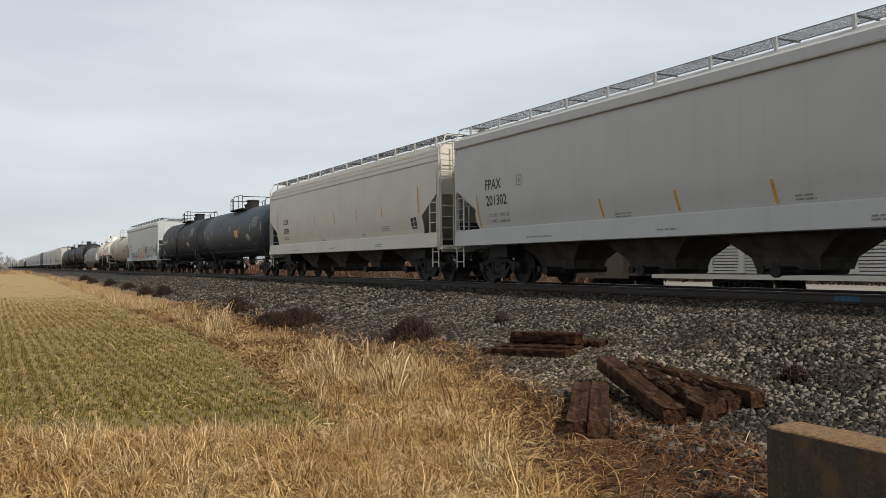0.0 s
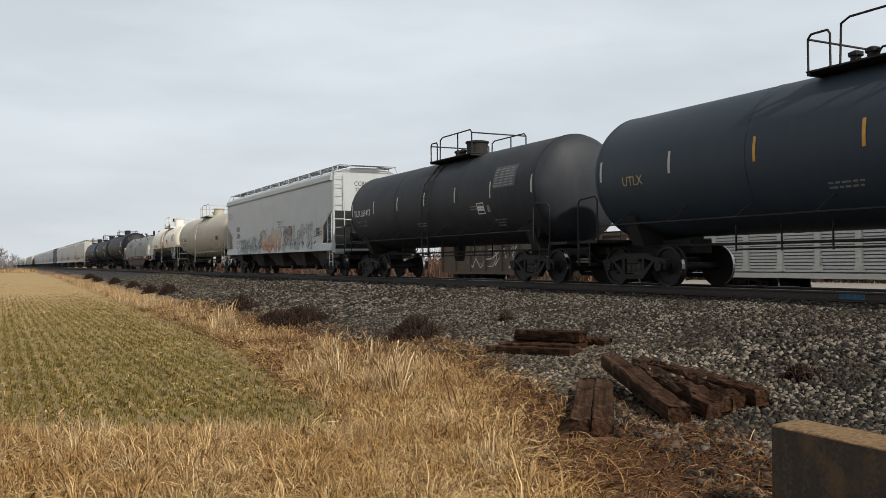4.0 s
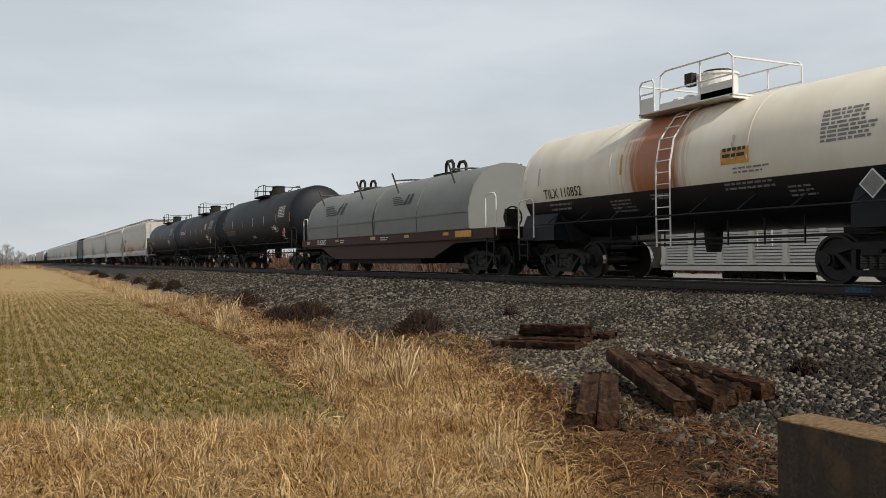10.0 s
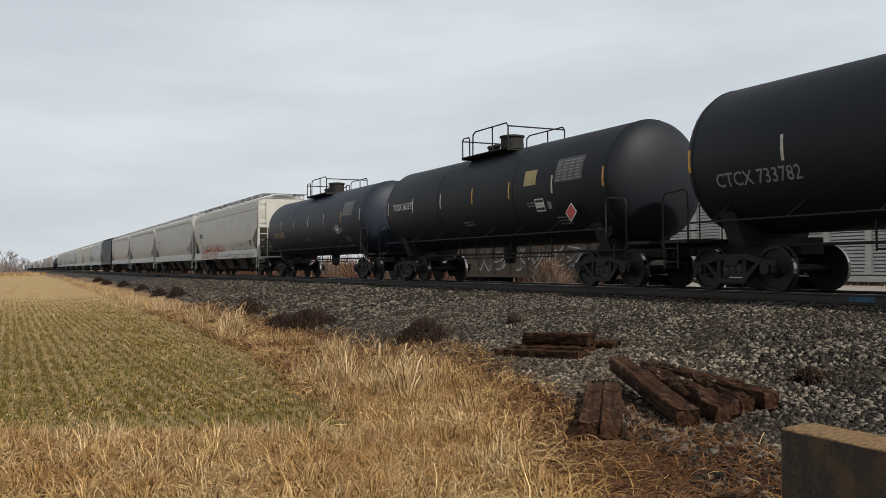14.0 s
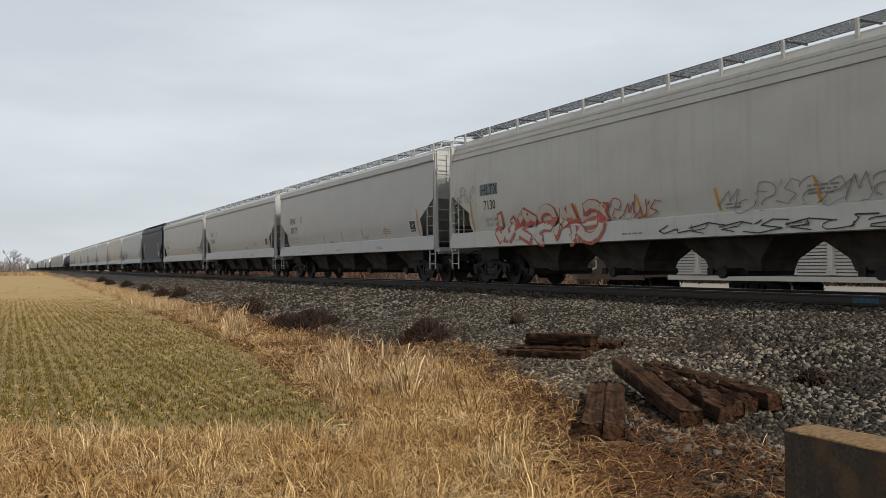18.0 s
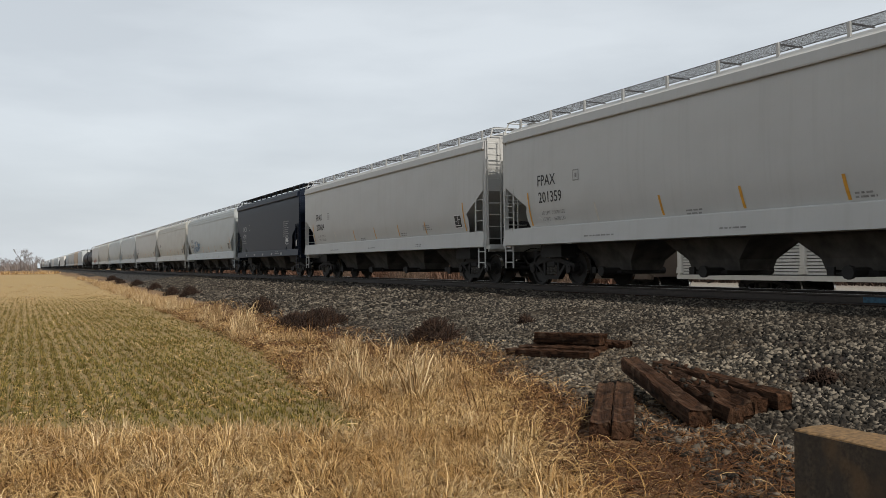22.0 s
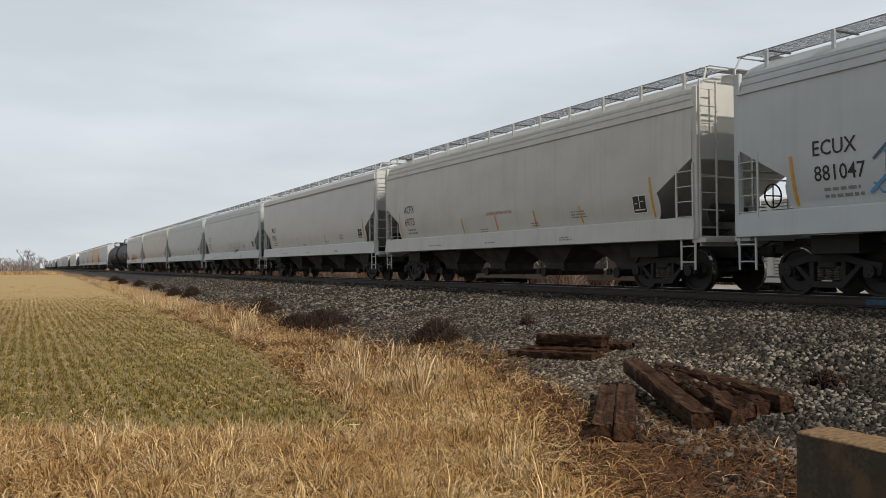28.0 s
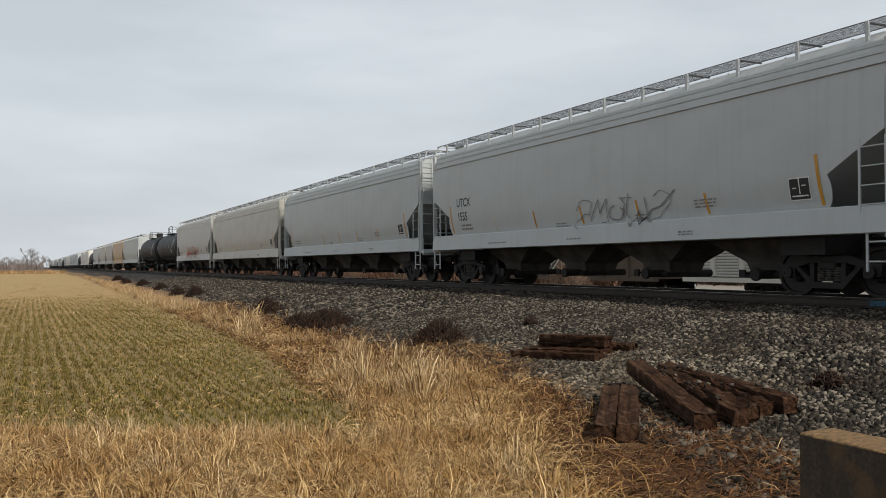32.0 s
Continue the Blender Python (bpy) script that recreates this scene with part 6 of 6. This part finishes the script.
    # the far end of the train, alike pieces shared
    kinds = [hopper_car(18.0, M["whitepart"], "pale covered hopper far down the train", round_side, near=False), tank_car(16.6, M["tank_dirty"], "dark tank car far down the train", near=False),
             hopper_car(18.6, M["cool"], "grey covered hopper far down the train", round_side, near=False)]
    y = BOUNDS[-1]
    order = [0, 0, 1, 2, 2, 2, 0, 0, 2, 1, 1, 2, 2, 0, 1, 2, 2, 2, 1, 0, 2, 2, 1, 1, 2, 2, 2]
    used = set()
    for k in order:
        L = (18.0, 16.6, 18.6)[k]
        car = kinds[k] if k not in used else copy_thing(kinds[k], pose(0, 0, 0))
        used.add(k)
        TRAIN.append((car, y + L / 2))
        y += L


def diamond(car, y, z, r, face=None):
    """Hazard placard: a white-edged red diamond standing off the side."""
    bm = bmesh.new()
    prism(bm, [(y, z - r), (y - r, z), (y, z + r), (y + r, z)], "x", -1.565, -1.55)
    o = part("placard_holder", bm, M["inkw"], car, "diamond hazard placard")
    bm = bmesh.new()
    r *= 0.86
    prism(bm, [(y, z - r), (y - r, z), (y, z + r), (y + r, z)], "x", -1.572, -1.566)
    part("placard_face", bm, face or M["red"], o, "grey diamond" if face else "red diamond")


def fade_spray():
    """Sand-coloured spray that runs into orange in the lower half of the letters."""
    m, n, l, b = node_mat("sand_to_orange_spray", 0.6)
    co = n.new("ShaderNodeTexCoord")
    sx = n.new("ShaderNodeSeparateXYZ")
    l.new(co.outputs["Object"], sx.inputs["Vector"])
    wob, _ = noise_fac(n, l, 3.0, 4, (1, 1, 1), 0.3, 0.7)
    ad = n.new("ShaderNodeMath")
    ad.operation = "MULTIPLY_ADD"
    ad.inputs[1].default_value = 0.25
    l.new(wob, ad.inputs[0])
    l.new(sx.outputs["Z"], ad.inputs[2])
    mr = n.new("ShaderNodeMapRange")
    mr.inputs["From Min"].default_value = 2.05
    mr.inputs["From Max"].default_value = 1.6
    l.new(ad.outputs[0], mr.inputs["Value"])
    c = mix_rgb(n, l, mr.outputs["Result"], (0.46, 0.38, 0.30), (0.45, 0.19, 0.11))
    l.new(c, b.inputs["Base Color"])
    return m


M["graf_fade"] = fade_spray()
M["graf_teal"] = plain("faded_teal_spray", (0.36, 0.41, 0.41), 0.6, vary=0.2, scale=3)
M["graf_dark"] = plain("faded_dark_teal_spray", (0.09, 0.12, 0.13), 0.6, vary=0.3)
M["graf_maroon"] = plain("maroon_spray", (0.12, 0.05, 0.045), 0.6, vary=0.3)
M["graf_orange"] = plain("faded_orange_spray", (0.47, 0.20, 0.11), 0.6, vary=0.4)
M["graf_yellow"] = plain("yellow_spray", (0.55, 0.42, 0.10), 0.6, vary=0.3)
M["graf_cream"] = plain("cream_spray", (0.50, 0.46, 0.40), 0.6, vary=0.15)
M["graf_patch"] = plain("grey_blue_patch", (0.17, 0.21, 0.23), 0.6, vary=0.4)
M["graf_grey"] = plain("pale_grey_spray", (0.40, 0.41, 0.42), 0.6)
M["graf_blue"] = plain("dark_blue_spray", (0.06, 0.12, 0.22), 0.6)
M["graf_cyan"] = plain("blue_spray", (0.10, 0.30, 0.55), 0.6)
M["graf_red"] = plain("red_spray", (0.42, 0.09, 0.06), 0.6, vary=0.3)


build_track("track", TRACK_X, RAIL_Z, -60, 1400, "main line track with rusty rails on wooden ties")
build_train()

# ---- siding behind the train ----
build_track("siding_track", SIDING_X, SIDING_Z, -60, 600, "siding track behind the train", ties=False)


def louvred_car():
    L, e = 27.5, 13.4
    car = tagged(new("louvred_car"), "parked white freight car with louvred side panels", "rail car")
    car.location = (SIDING_X, 25.0 - L / 2, SIDING_Z)
    bm = bmesh.new()
    box(bm, -1.42, 1.42, -e, e, 0.85, 3.46)
    part("body", bm, M["rackshade"], car)
    bm = bmesh.new()
    prism(bm, [(-1.56, 3.44), (1.56, 3.44), (1.5, 3.52), (0.8, 3.6), (-0.8, 3.6), (-1.5, 3.52)], "y", -e, e)
    part("roof", bm, M["whitepart"], car)
    for s in (-1, 1):
        bm = bmesh.new()
        box(bm, s * 1.55 - 0.05, s * 1.55 + 0.05, -e, e, 0.74, 0.90)
        part("side_sill", bm, M["whitepart"], car)

    def post():
        b = bmesh.new()
        box(b, -0.06, 0.06, -0.09, 0.09, 1.0, 3.44)
        prism(b, [(-0.15, 0.95), (0.15, 0.95), (0.09, 1.2), (-0.09, 1.2)], "x", -0.08, 0.06)
        return to_mesh("side_post", b, M["whitepart"])

    def louvre():
        b = bmesh.new()
        for i in range(24):
            z = 0.94 + i * 0.105
            box(b, -0.02, 0.03, -0.60, 0.60, z, z + 0.07)
        return to_mesh("louvre_panel", b, M["rack"])
    for s in (-1, 1):
        for i in range(20):
            y = -e + 0.1 + i * (2 * e - 0.2) / 19
            o = part("side_post", shared("rackpost", post), None, car)
            o.location = (s * 1.52, y, 0)
            if i < 19:
                o = part("louvre_panel", shared("louvre", louvre), None, car)
                o.location = (s * 1.48, y + (2 * e - 0.2) / 38, 0)
        truck(car, s * (L / 2 - 4.0), False)
        bm = bmesh.new()
        box(bm, -1.5, 1.5, s * e - 0.06, s * e + 0.06, 0.9, 3.44)
        part("end_door", bm, M["whitepart"], car)
        bm = bmesh.new()
        box(bm, -0.3, 0.3, s * (e - 0.6) - 1.0, s * (e - 0.6) + 1.0, 0.75, 1.1)
        part("draft_sill", bm, M["grimy"], car)
    couplers(car, L)
    return car


M["rack"] = paint("galvanised_panel", (0.70, 0.70, 0.68), amount=0.45)
M["rackshade"] = plain("panel_gap_shade", (0.30, 0.30, 0.30), 0.7)


def gondola():
    L, e = 17.2, 8.1
    car = tagged(new("gondola_car"), "parked rusty gondola with pale graffiti", "rail car")
    car.location = (SIDING_X, 25.6 + L / 2, SIDING_Z)
    bm = bmesh.new()
    box(bm, -1.5, 1.5, -e, e, 0.95, 1.1)
    part("floor", bm, M["rustcar"], car)
    for s in (-1, 1):
        bm = bmesh.new()
        box(bm, s * 1.5 - 0.04, s * 1.5 + 0.04, -e, e, 0.8, 2.4)
        part("side_sheet", bm, M["rustcar"], car)
        bm = bmesh.new()
        box(bm, s * 1.55 - 0.09, s * 1.55 + 0.09, -e, e, 2.35, 2.5)
        box(bm, s * 1.55 - 0.07, s * 1.55 + 0.07, -e, e, 0.7, 0.85)
        part("top_chord", bm, M["rustcar"], car)
        bm = bmesh.new()
        box(bm, -1.5, 1.5, s * e - 0.05, s * e + 0.05, 0.8, 2.45)
        part("end_sheet", bm, M["rustcar"], car)
        for i in range(11):
            bm = bmesh.new()
            y = -e + 0.2 + i * (2 * e - 0.4) / 10
            box(bm, s * 1.60 - 0.06, s * 1.60 + 0.06, y - 0.06, y + 0.06, 0.8, 2.4)
            part("side_stake", bm, M["rustcar"], car)
        truck(car, s * (L / 2 - 2.3), False)
    couplers(car, L)
    graffiti(car, lambda z: 1.56, e - 3, -e + 3, 1.0, 2.1, [M["inkw"], M["inkdim"]], 41, 0.07, 7)
    return car


M["rustcar"] = paint("rusty_oxide", (0.15, 0.115, 0.09), (0.06, 0.045, 0.035), 0.7, 0.8)
louvred_car()
gondola()

# ---- old ties and headwall on the bank ----


def loose_tie(a, b, z_a, z_b, w=0.23, h=0.19, label="weathered brown wooden railway tie lying on the ballast", seed=1, roll=0.0, rot=0.0):
    """A worn tie from a to b (middle of its underside), split and notched a little."""
    a, b = Vector((*a, z_a)), Vector((*b, z_b))
    d = b - a
    rng = random.Random(seed)
    bm = bmesh.new()
    n = 16
    rings = []
    rot = 0.006 + 0.018 * rot
    for i in range(n + 1):
        x = -d.length / 2 + d.length * i / n
        j = [rng.uniform(-rot, rot) for _ in range(8)]
        e = 0.014 + rng.uniform(0, 0.8) * rot
        pts = [(-w / 2 + e, 0), (w / 2 - e, 0), (w / 2, e), (w / 2, h - e), (w / 2 - e, h), (0.01 + j[6], h - 0.010 - 0.9 * rot + j[7]), (-w / 2 + e, h), (-w / 2, h - e), (-w / 2, e)]
        rings.append([bm.verts.new((x + rng.uniform(-0.03, 0.03) * (i in (0, n)), p + j[k % 8] * 0.8, q + j[(k + 3) % 8] * (0.2 if q < 0.02 else 0.8))) for k, (p, q) in enumerate(pts)])
    for r0, r1 in zip(rings, rings[1:]):
        for k in range(9):
            bm.faces.new((r0[k], r0[(k + 1) % 9], r1[(k + 1) % 9], r1[k]))
    bm.faces.new(rings[0])
    bm.faces.new(rings[-1])
    bmesh.ops.recalc_face_normals(bm, faces=bm.faces)
    ob = thing("railway_tie", bm, M["oldtie"], label, "railway tie", group="discarded railway ties")
    ob.matrix_basis = Matrix.Translation((a + b) / 2) @ d.to_track_quat("X", "Z").to_matrix().to_4x4() @ Matrix.Rotation(math.radians(roll), 4, "X")
    return ob


def concrete_mat():
    m, n, l, b = node_mat("stained_concrete", 0.9)
    f, raw = noise_fac(n, l, 40, 8, (1, 1, 1), 0.36, 0.64)
    st, _ = noise_fac(n, l, 3.0, 6, (1, 3.5, 0.3), 0.42, 0.6)
    ru, _ = noise_fac(n, l, 3.5, 4, (1, 1, 1), 0.5, 0.7)
    c = mix_rgb(n, l, f, (0.070, 0.053, 0.035), (0.026, 0.020, 0.014))
    c = mix_rgb(n, l, st, c, (0.035, 0.028, 0.02), 0.8)
    c = mix_rgb(n, l, ru, c, (0.15, 0.085, 0.034), 0.4)
    l.new(c, b.inputs["Base Color"])
    bump(n, l, b, raw, 0.5, 0.01)
    return m


M["concrete"] = concrete_mat()
M["coping"] = plain("lichen_tanned_concrete", (0.21, 0.125, 0.052), 0.9, scale=30, vary=0.65)
# two side by side, then the fanned heap, then the stack up the bank
TIES = [((4.70, 6.31), (6.30, 8.32), 0.02, 0.03), ((4.905, 6.245), (6.47, 8.20), 0.02, 0.03), ((5.93, 6.33), (6.98, 8.72), 0.03, 0.26), ((6.42, 6.38), (7.26, 8.62), 0.0, 0.12),
        ((6.64, 6.45), (7.40, 8.72), 0.02, 0.14), ((6.86, 6.50), (7.60, 8.55), 0.05, 0.17), ((7.13, 6.38), (7.56, 8.85), 0.10, 0.18),
        ((7.72, 10.5), (7.32, 12.25), 0.13, 0.06), ((8.0, 10.66), (7.6, 12.3), 0.17, 0.10), ((8.2, 10.8), (7.86, 12.3), 0.20, 0.14), ((8.12, 10.8), (7.8, 12.15), 0.36, 0.31), ((8.44, 10.57), (8.2, 11.6), 0.24, 0.2)]
for i, (a, b, za, zb) in enumerate(TIES):
    loose_tie(a, b, za, zb, 0.195 + 0.015 * (i % 3), 0.18, seed=i + 1, roll=(0, 2, -3, 9, -7, 11, -4, 2, -3, 4, 3, -8)[i], rot=(0.2, 0.2, 0.3, 1, 1, 1, 0.4, 0.2, 0.5, 0.5, 0.3, 0.5)[i])

n_ = 24
k_ = RNG.integers(3, 7, n_)
f_ = RNG.random(n_)
a_ = np.array([(*t[0], t[2]) for t in TIES])[k_]
b_ = np.array([(*t[1], t[3]) for t in TIES])[k_]
p_ = a_ + (b_ - a_) * (0.15 + 0.8 * f_[:, None]) + np.stack([RNG.normal(0, 0.06, n_), RNG.normal(0, 0.03, n_), np.full(n_, 0.19)], 1)
scatter("stray_stones", np.array(ROCK)[None] + RNG.normal(0, 0.22, (n_, 8, 3)), ROCK_F, p_, turns(*(RNG.random((3, n_)) * 6.28)), 0.022 * (0.5 + RNG.random((n_, 3))), M["stone"], "loose stones lying on the old ties", "ballast")


def headwall():
    """Culvert headwall: stained wall under a crumbled, lichen-tanned top."""
    root = tagged(new("concrete_headwall"), "stained concrete culvert headwall beside the ballast", "headwall")
    rng = random.Random(4)
    for name, z0, z1, mat, lab in (("wall", -0.35, 0.586, M["concrete"], ""), ("coping", 0.587, 0.602, M["coping"], "weathered tan top of the wall")):
        bm = bmesh.new()
        rows = []
        n = 60
        for i in range(n + 1):
            y = 0.4 + 3.4 * i / n
            d = -0.03 * (3.8 - y)
            j = [rng.uniform(-0.006, 0.006) for _ in range(4)]
            if name == "coping":
                pts = [(4.322 + j[0], z0), (4.326 + j[0], z1 - 0.008 + j[1] * 0.3), (4.350 + j[2], z1 + j[3] * 0.5), (4.49, z1 + j[1] * 0.7), (4.632 + j[1], z1 + j[2] * 0.5), (4.655 + j[3], z1 - 0.008), (4.66, z0)]
            else:
                pts = [(4.32, z0), (4.32 + j[0] * 0.3, 0.1), (4.32 + j[1] * 0.5, z1), (4.66 + j[2] * 0.5, z1), (4.66, z0)]
            rows.append([bm.verts.new((x + d, y + (rng.uniform(-0.004, 0.004) if 0 < i < n else 0), z)) for x, z in pts])
        for a, b in zip(rows, rows[1:]):
            for k in range(len(a)):
                bm.faces.new((a[k], a[(k + 1) % len(a)], b[(k + 1) % len(a)], b[k]))
        bm.faces.new(rows[0])
        bm.faces.new(rows[-1])
        bmesh.ops.recalc_face_normals(bm, faces=bm.faces)
        part(name, bm, mat, root, lab)


headwall()


def twig_pile(x, y, w, h, n, seed, mat, name="brush_pile", label="dark heap of dead brush on the ballast bank", category="brush", upright=0.3):
    rng = np.random.default_rng(seed)
    px, py = rng.normal(0, w * 0.28, n), rng.normal(0, w * 0.34, n)
    k = np.exp(-(px ** 2 + py ** 2) / (w * 0.55) ** 2)
    pz = h * 0.95 * k * rng.random(n)
    shape = np.array([(-0.5, 0, 0), (0.5, 0, 0), (0, 0.86, 0), (-0.4, 0.2, 1), (0.4, 0.2, 1), (0.1, 0.7, 1)])
    shape = shape - np.array([0, 0.3, 0.5])
    ln = h * (0.7 + 0.9 * rng.random(n))
    s = np.stack([0.012 + 0.02 * rng.random(n), 0.012 + 0.02 * rng.random(n), ln], 1)
    rot = turns(rng.random(n) * 6.28, rng.normal(1.2 * (1 - upright), 0.5, n), rng.normal(0, 0.4, n))
    ob = scatter(name, shape, [(0, 2, 1), (3, 4, 5), (0, 1, 4, 3), (1, 2, 5, 4), (2, 0, 3, 5)], np.stack([x + px, y + py, ground_z(x + px, y + py) + pz + 0.03], 1), rot, s, mat, label, category)
    return ob


for i, (x, y, w, h) in enumerate([(6.95, 21.4, 1.0, 0.34), (6.6, 22.3, 0.6, 0.26), (7.35, 15.3, 0.6, 0.32), (7.7, 58, 0.5, 0.3), (7.6, 44.6, 0.55, 0.34), (7.25, 48, 0.5, 0.3), (7.1, 28.0, 0.55, 0.36), (9.3, 15.0, 0.22, 0.15), (8.2, 6.8, 0.26, 0.13), (7.8, 69, 0.6, 0.34), (7.6, 80, 0.6, 0.34), (8.3, 95, 0.7, 0.36)]):
    twig_pile(x, y, w, h, 1300 if w > 0.3 else 160, 50 + i, M["twig"])
for i, (x, y, w, h) in enumerate([(20.0, 29.3, 1.1, 1.3), (20.5, 46, 1.6, 1.6), (21, 60, 1.4, 1.4)]):
    twig_pile(x, y, w, h, 900, 80 + i, M["weed"], "dry_shrub", "dry brown shrub beside the siding", "shrub", 0.75)

# weeds behind the siding
n_ = 9000
blades("hedge_weeds", 46 + 4 * RNG.random(n_), -40 + 110 * RNG.random(n_), 1.4, 0.06, 0.5, M["twig"], "dark brush along the far side of the gravel", "weeds")
n_ = 24000
y_ = 36 + 240 * RNG.random(n_) ** 1.3
x_ = 27.5 + 4 * RNG.random(n_)
blades("weedy_bank", x_, y_, 2.5, 0.055, 0.35, M["hedge"], "tall reddish-brown weeds behind the siding", "weeds")
n_ = 5000
blades("weedy_bank", -150 + 158 * RNG.random(n_), 226 + 14 * RNG.random(n_), 0.9, 0.12, 0.5, M["straw"], "pale dry weeds along the field's far end", "weeds")


def bare_tree_mesh(seed, h):
    """Tapered trunk, forking limbs and many fine twigs."""
    rng = random.Random(seed)
    verts, faces = [], []

    def limb(p, d, ln, r, depth):
        q = p + d * ln
        a = d.orthogonal().normalized()
        b = d.cross(a)
        k = len(verts)
        for c, rr in ((p, r), (q, r * 0.6)):
            for i in range(3):
                an = 2.094 * i
                verts.append(c + (a * math.cos(an) + b * math.sin(an)) * rr)
        for i in range(3):
            faces.append((k + i, k + (i + 1) % 3, k + 3 + (i + 1) % 3, k + 3 + i))
        if depth == 0:
            return
        for _ in range(rng.choice((3, 4)) if depth > 1 else 5):
            nd = (d + Vector((rng.uniform(-1, 1), rng.uniform(-1, 1), rng.uniform(-0.25, 0.7))) * 0.85).normalized()
            limb(p + d * ln * rng.uniform(0.55, 1.0), nd, ln * rng.uniform(0.5, 0.75), r * 0.55, depth - 1)
    limb(Vector((0, 0, 0)), Vector((0, 0, 1)), h * 0.36, h * 0.02, 4)
    me = bpy.data.meshes.new("bare_tree")
    me.from_pydata([tuple(v) for v in verts], [], faces)
    me.materials.append(M["bark"])
    return me


M["bark"] = plain("grey_bark", (0.20, 0.175, 0.165), 0.9, vary=0.3)
M["woods"] = straw_mat("far_bare_woods", (0.16, 0.14, 0.135), (0.23, 0.20, 0.19), (0.30, 0.265, 0.255))
n_ = 7000
blades("far_woods", -230 + 236 * RNG.random(n_), 465 + 40 * RNG.random(n_), 5.2, 0.30, 0.35, M["woods"], "distant leafless grey-brown woods", "woods")
tree_rng = random.Random(12)
tree_meshes = [bare_tree_mesh(i, 9.0) for i in range(5)]
for i in range(130):
    ob = tagged(new("bare_tree", tree_meshes[i % 5]), "leafless grey-brown tree in the far windbreak", "tree", "trees of the far windbreak")
    x = 8 - i * 1.5 + tree_rng.uniform(-1.5, 1.5)
    k = tree_rng.uniform(0.75, 1.15) * (1.4 if i in (1, 3, 4, 7) else 1)
    ob.matrix_basis = pose(x, 480 + tree_rng.uniform(-15, 25), -0.1, 0, 0, tree_rng.uniform(0, 360)) @ Matrix.Diagonal((1.25 * k, 1.25 * k, k, 1))


def far_house(x, y, w, d, h, wall, label):
    house = tagged(new("farm_shed"), label, "shed")
    house.location = (x, y, 0)
    bm = bmesh.new()
    box(bm, -w / 2, w / 2, -d / 2, d / 2, -0.1, h)
    part("wall", bm, wall, house)
    bm = bmesh.new()
    prism(bm, [(-w / 2 - 0.4, h), (w / 2 + 0.4, h), (0, h + w * 0.22)], "y", -d / 2 - 0.3, d / 2 + 0.3)
    part("roof", bm, M["grate"], house)
    bm = bmesh.new()
    box(bm, -1, 1, -d / 2 - 0.05, -d / 2, 0, 2.2)
    part("door", bm, M["under"], house)


far_house(2.5, 480, 3.2, 4, 1.8, M["dirty"], "small pale farm shed before the trees")
far_house(-30.0, 450, 8, 9, 3.0, M["brown"], "low reddish-brown shed among the trees")

# ---- what moves ----


def motions():
    stops = [32.0 * i / 8 for i in range(9)]
    for car, y in TRAIN:
        walk(car, [(t, pose(TRACK_X, y - travelled(t), RAIL_Z)) for t in stops])
    # each wheel rolls along the rail: one turn for 2.87 m
    turn = [(i / 15, math.degrees(travelled(i / 15) / 0.457)) for i in range(481)]
    for wheel, y in SPINNING:
        walk(wheel, [(t, pose(0, y, 0.457, a, 0, 0)) for t, a in turn])


motions()
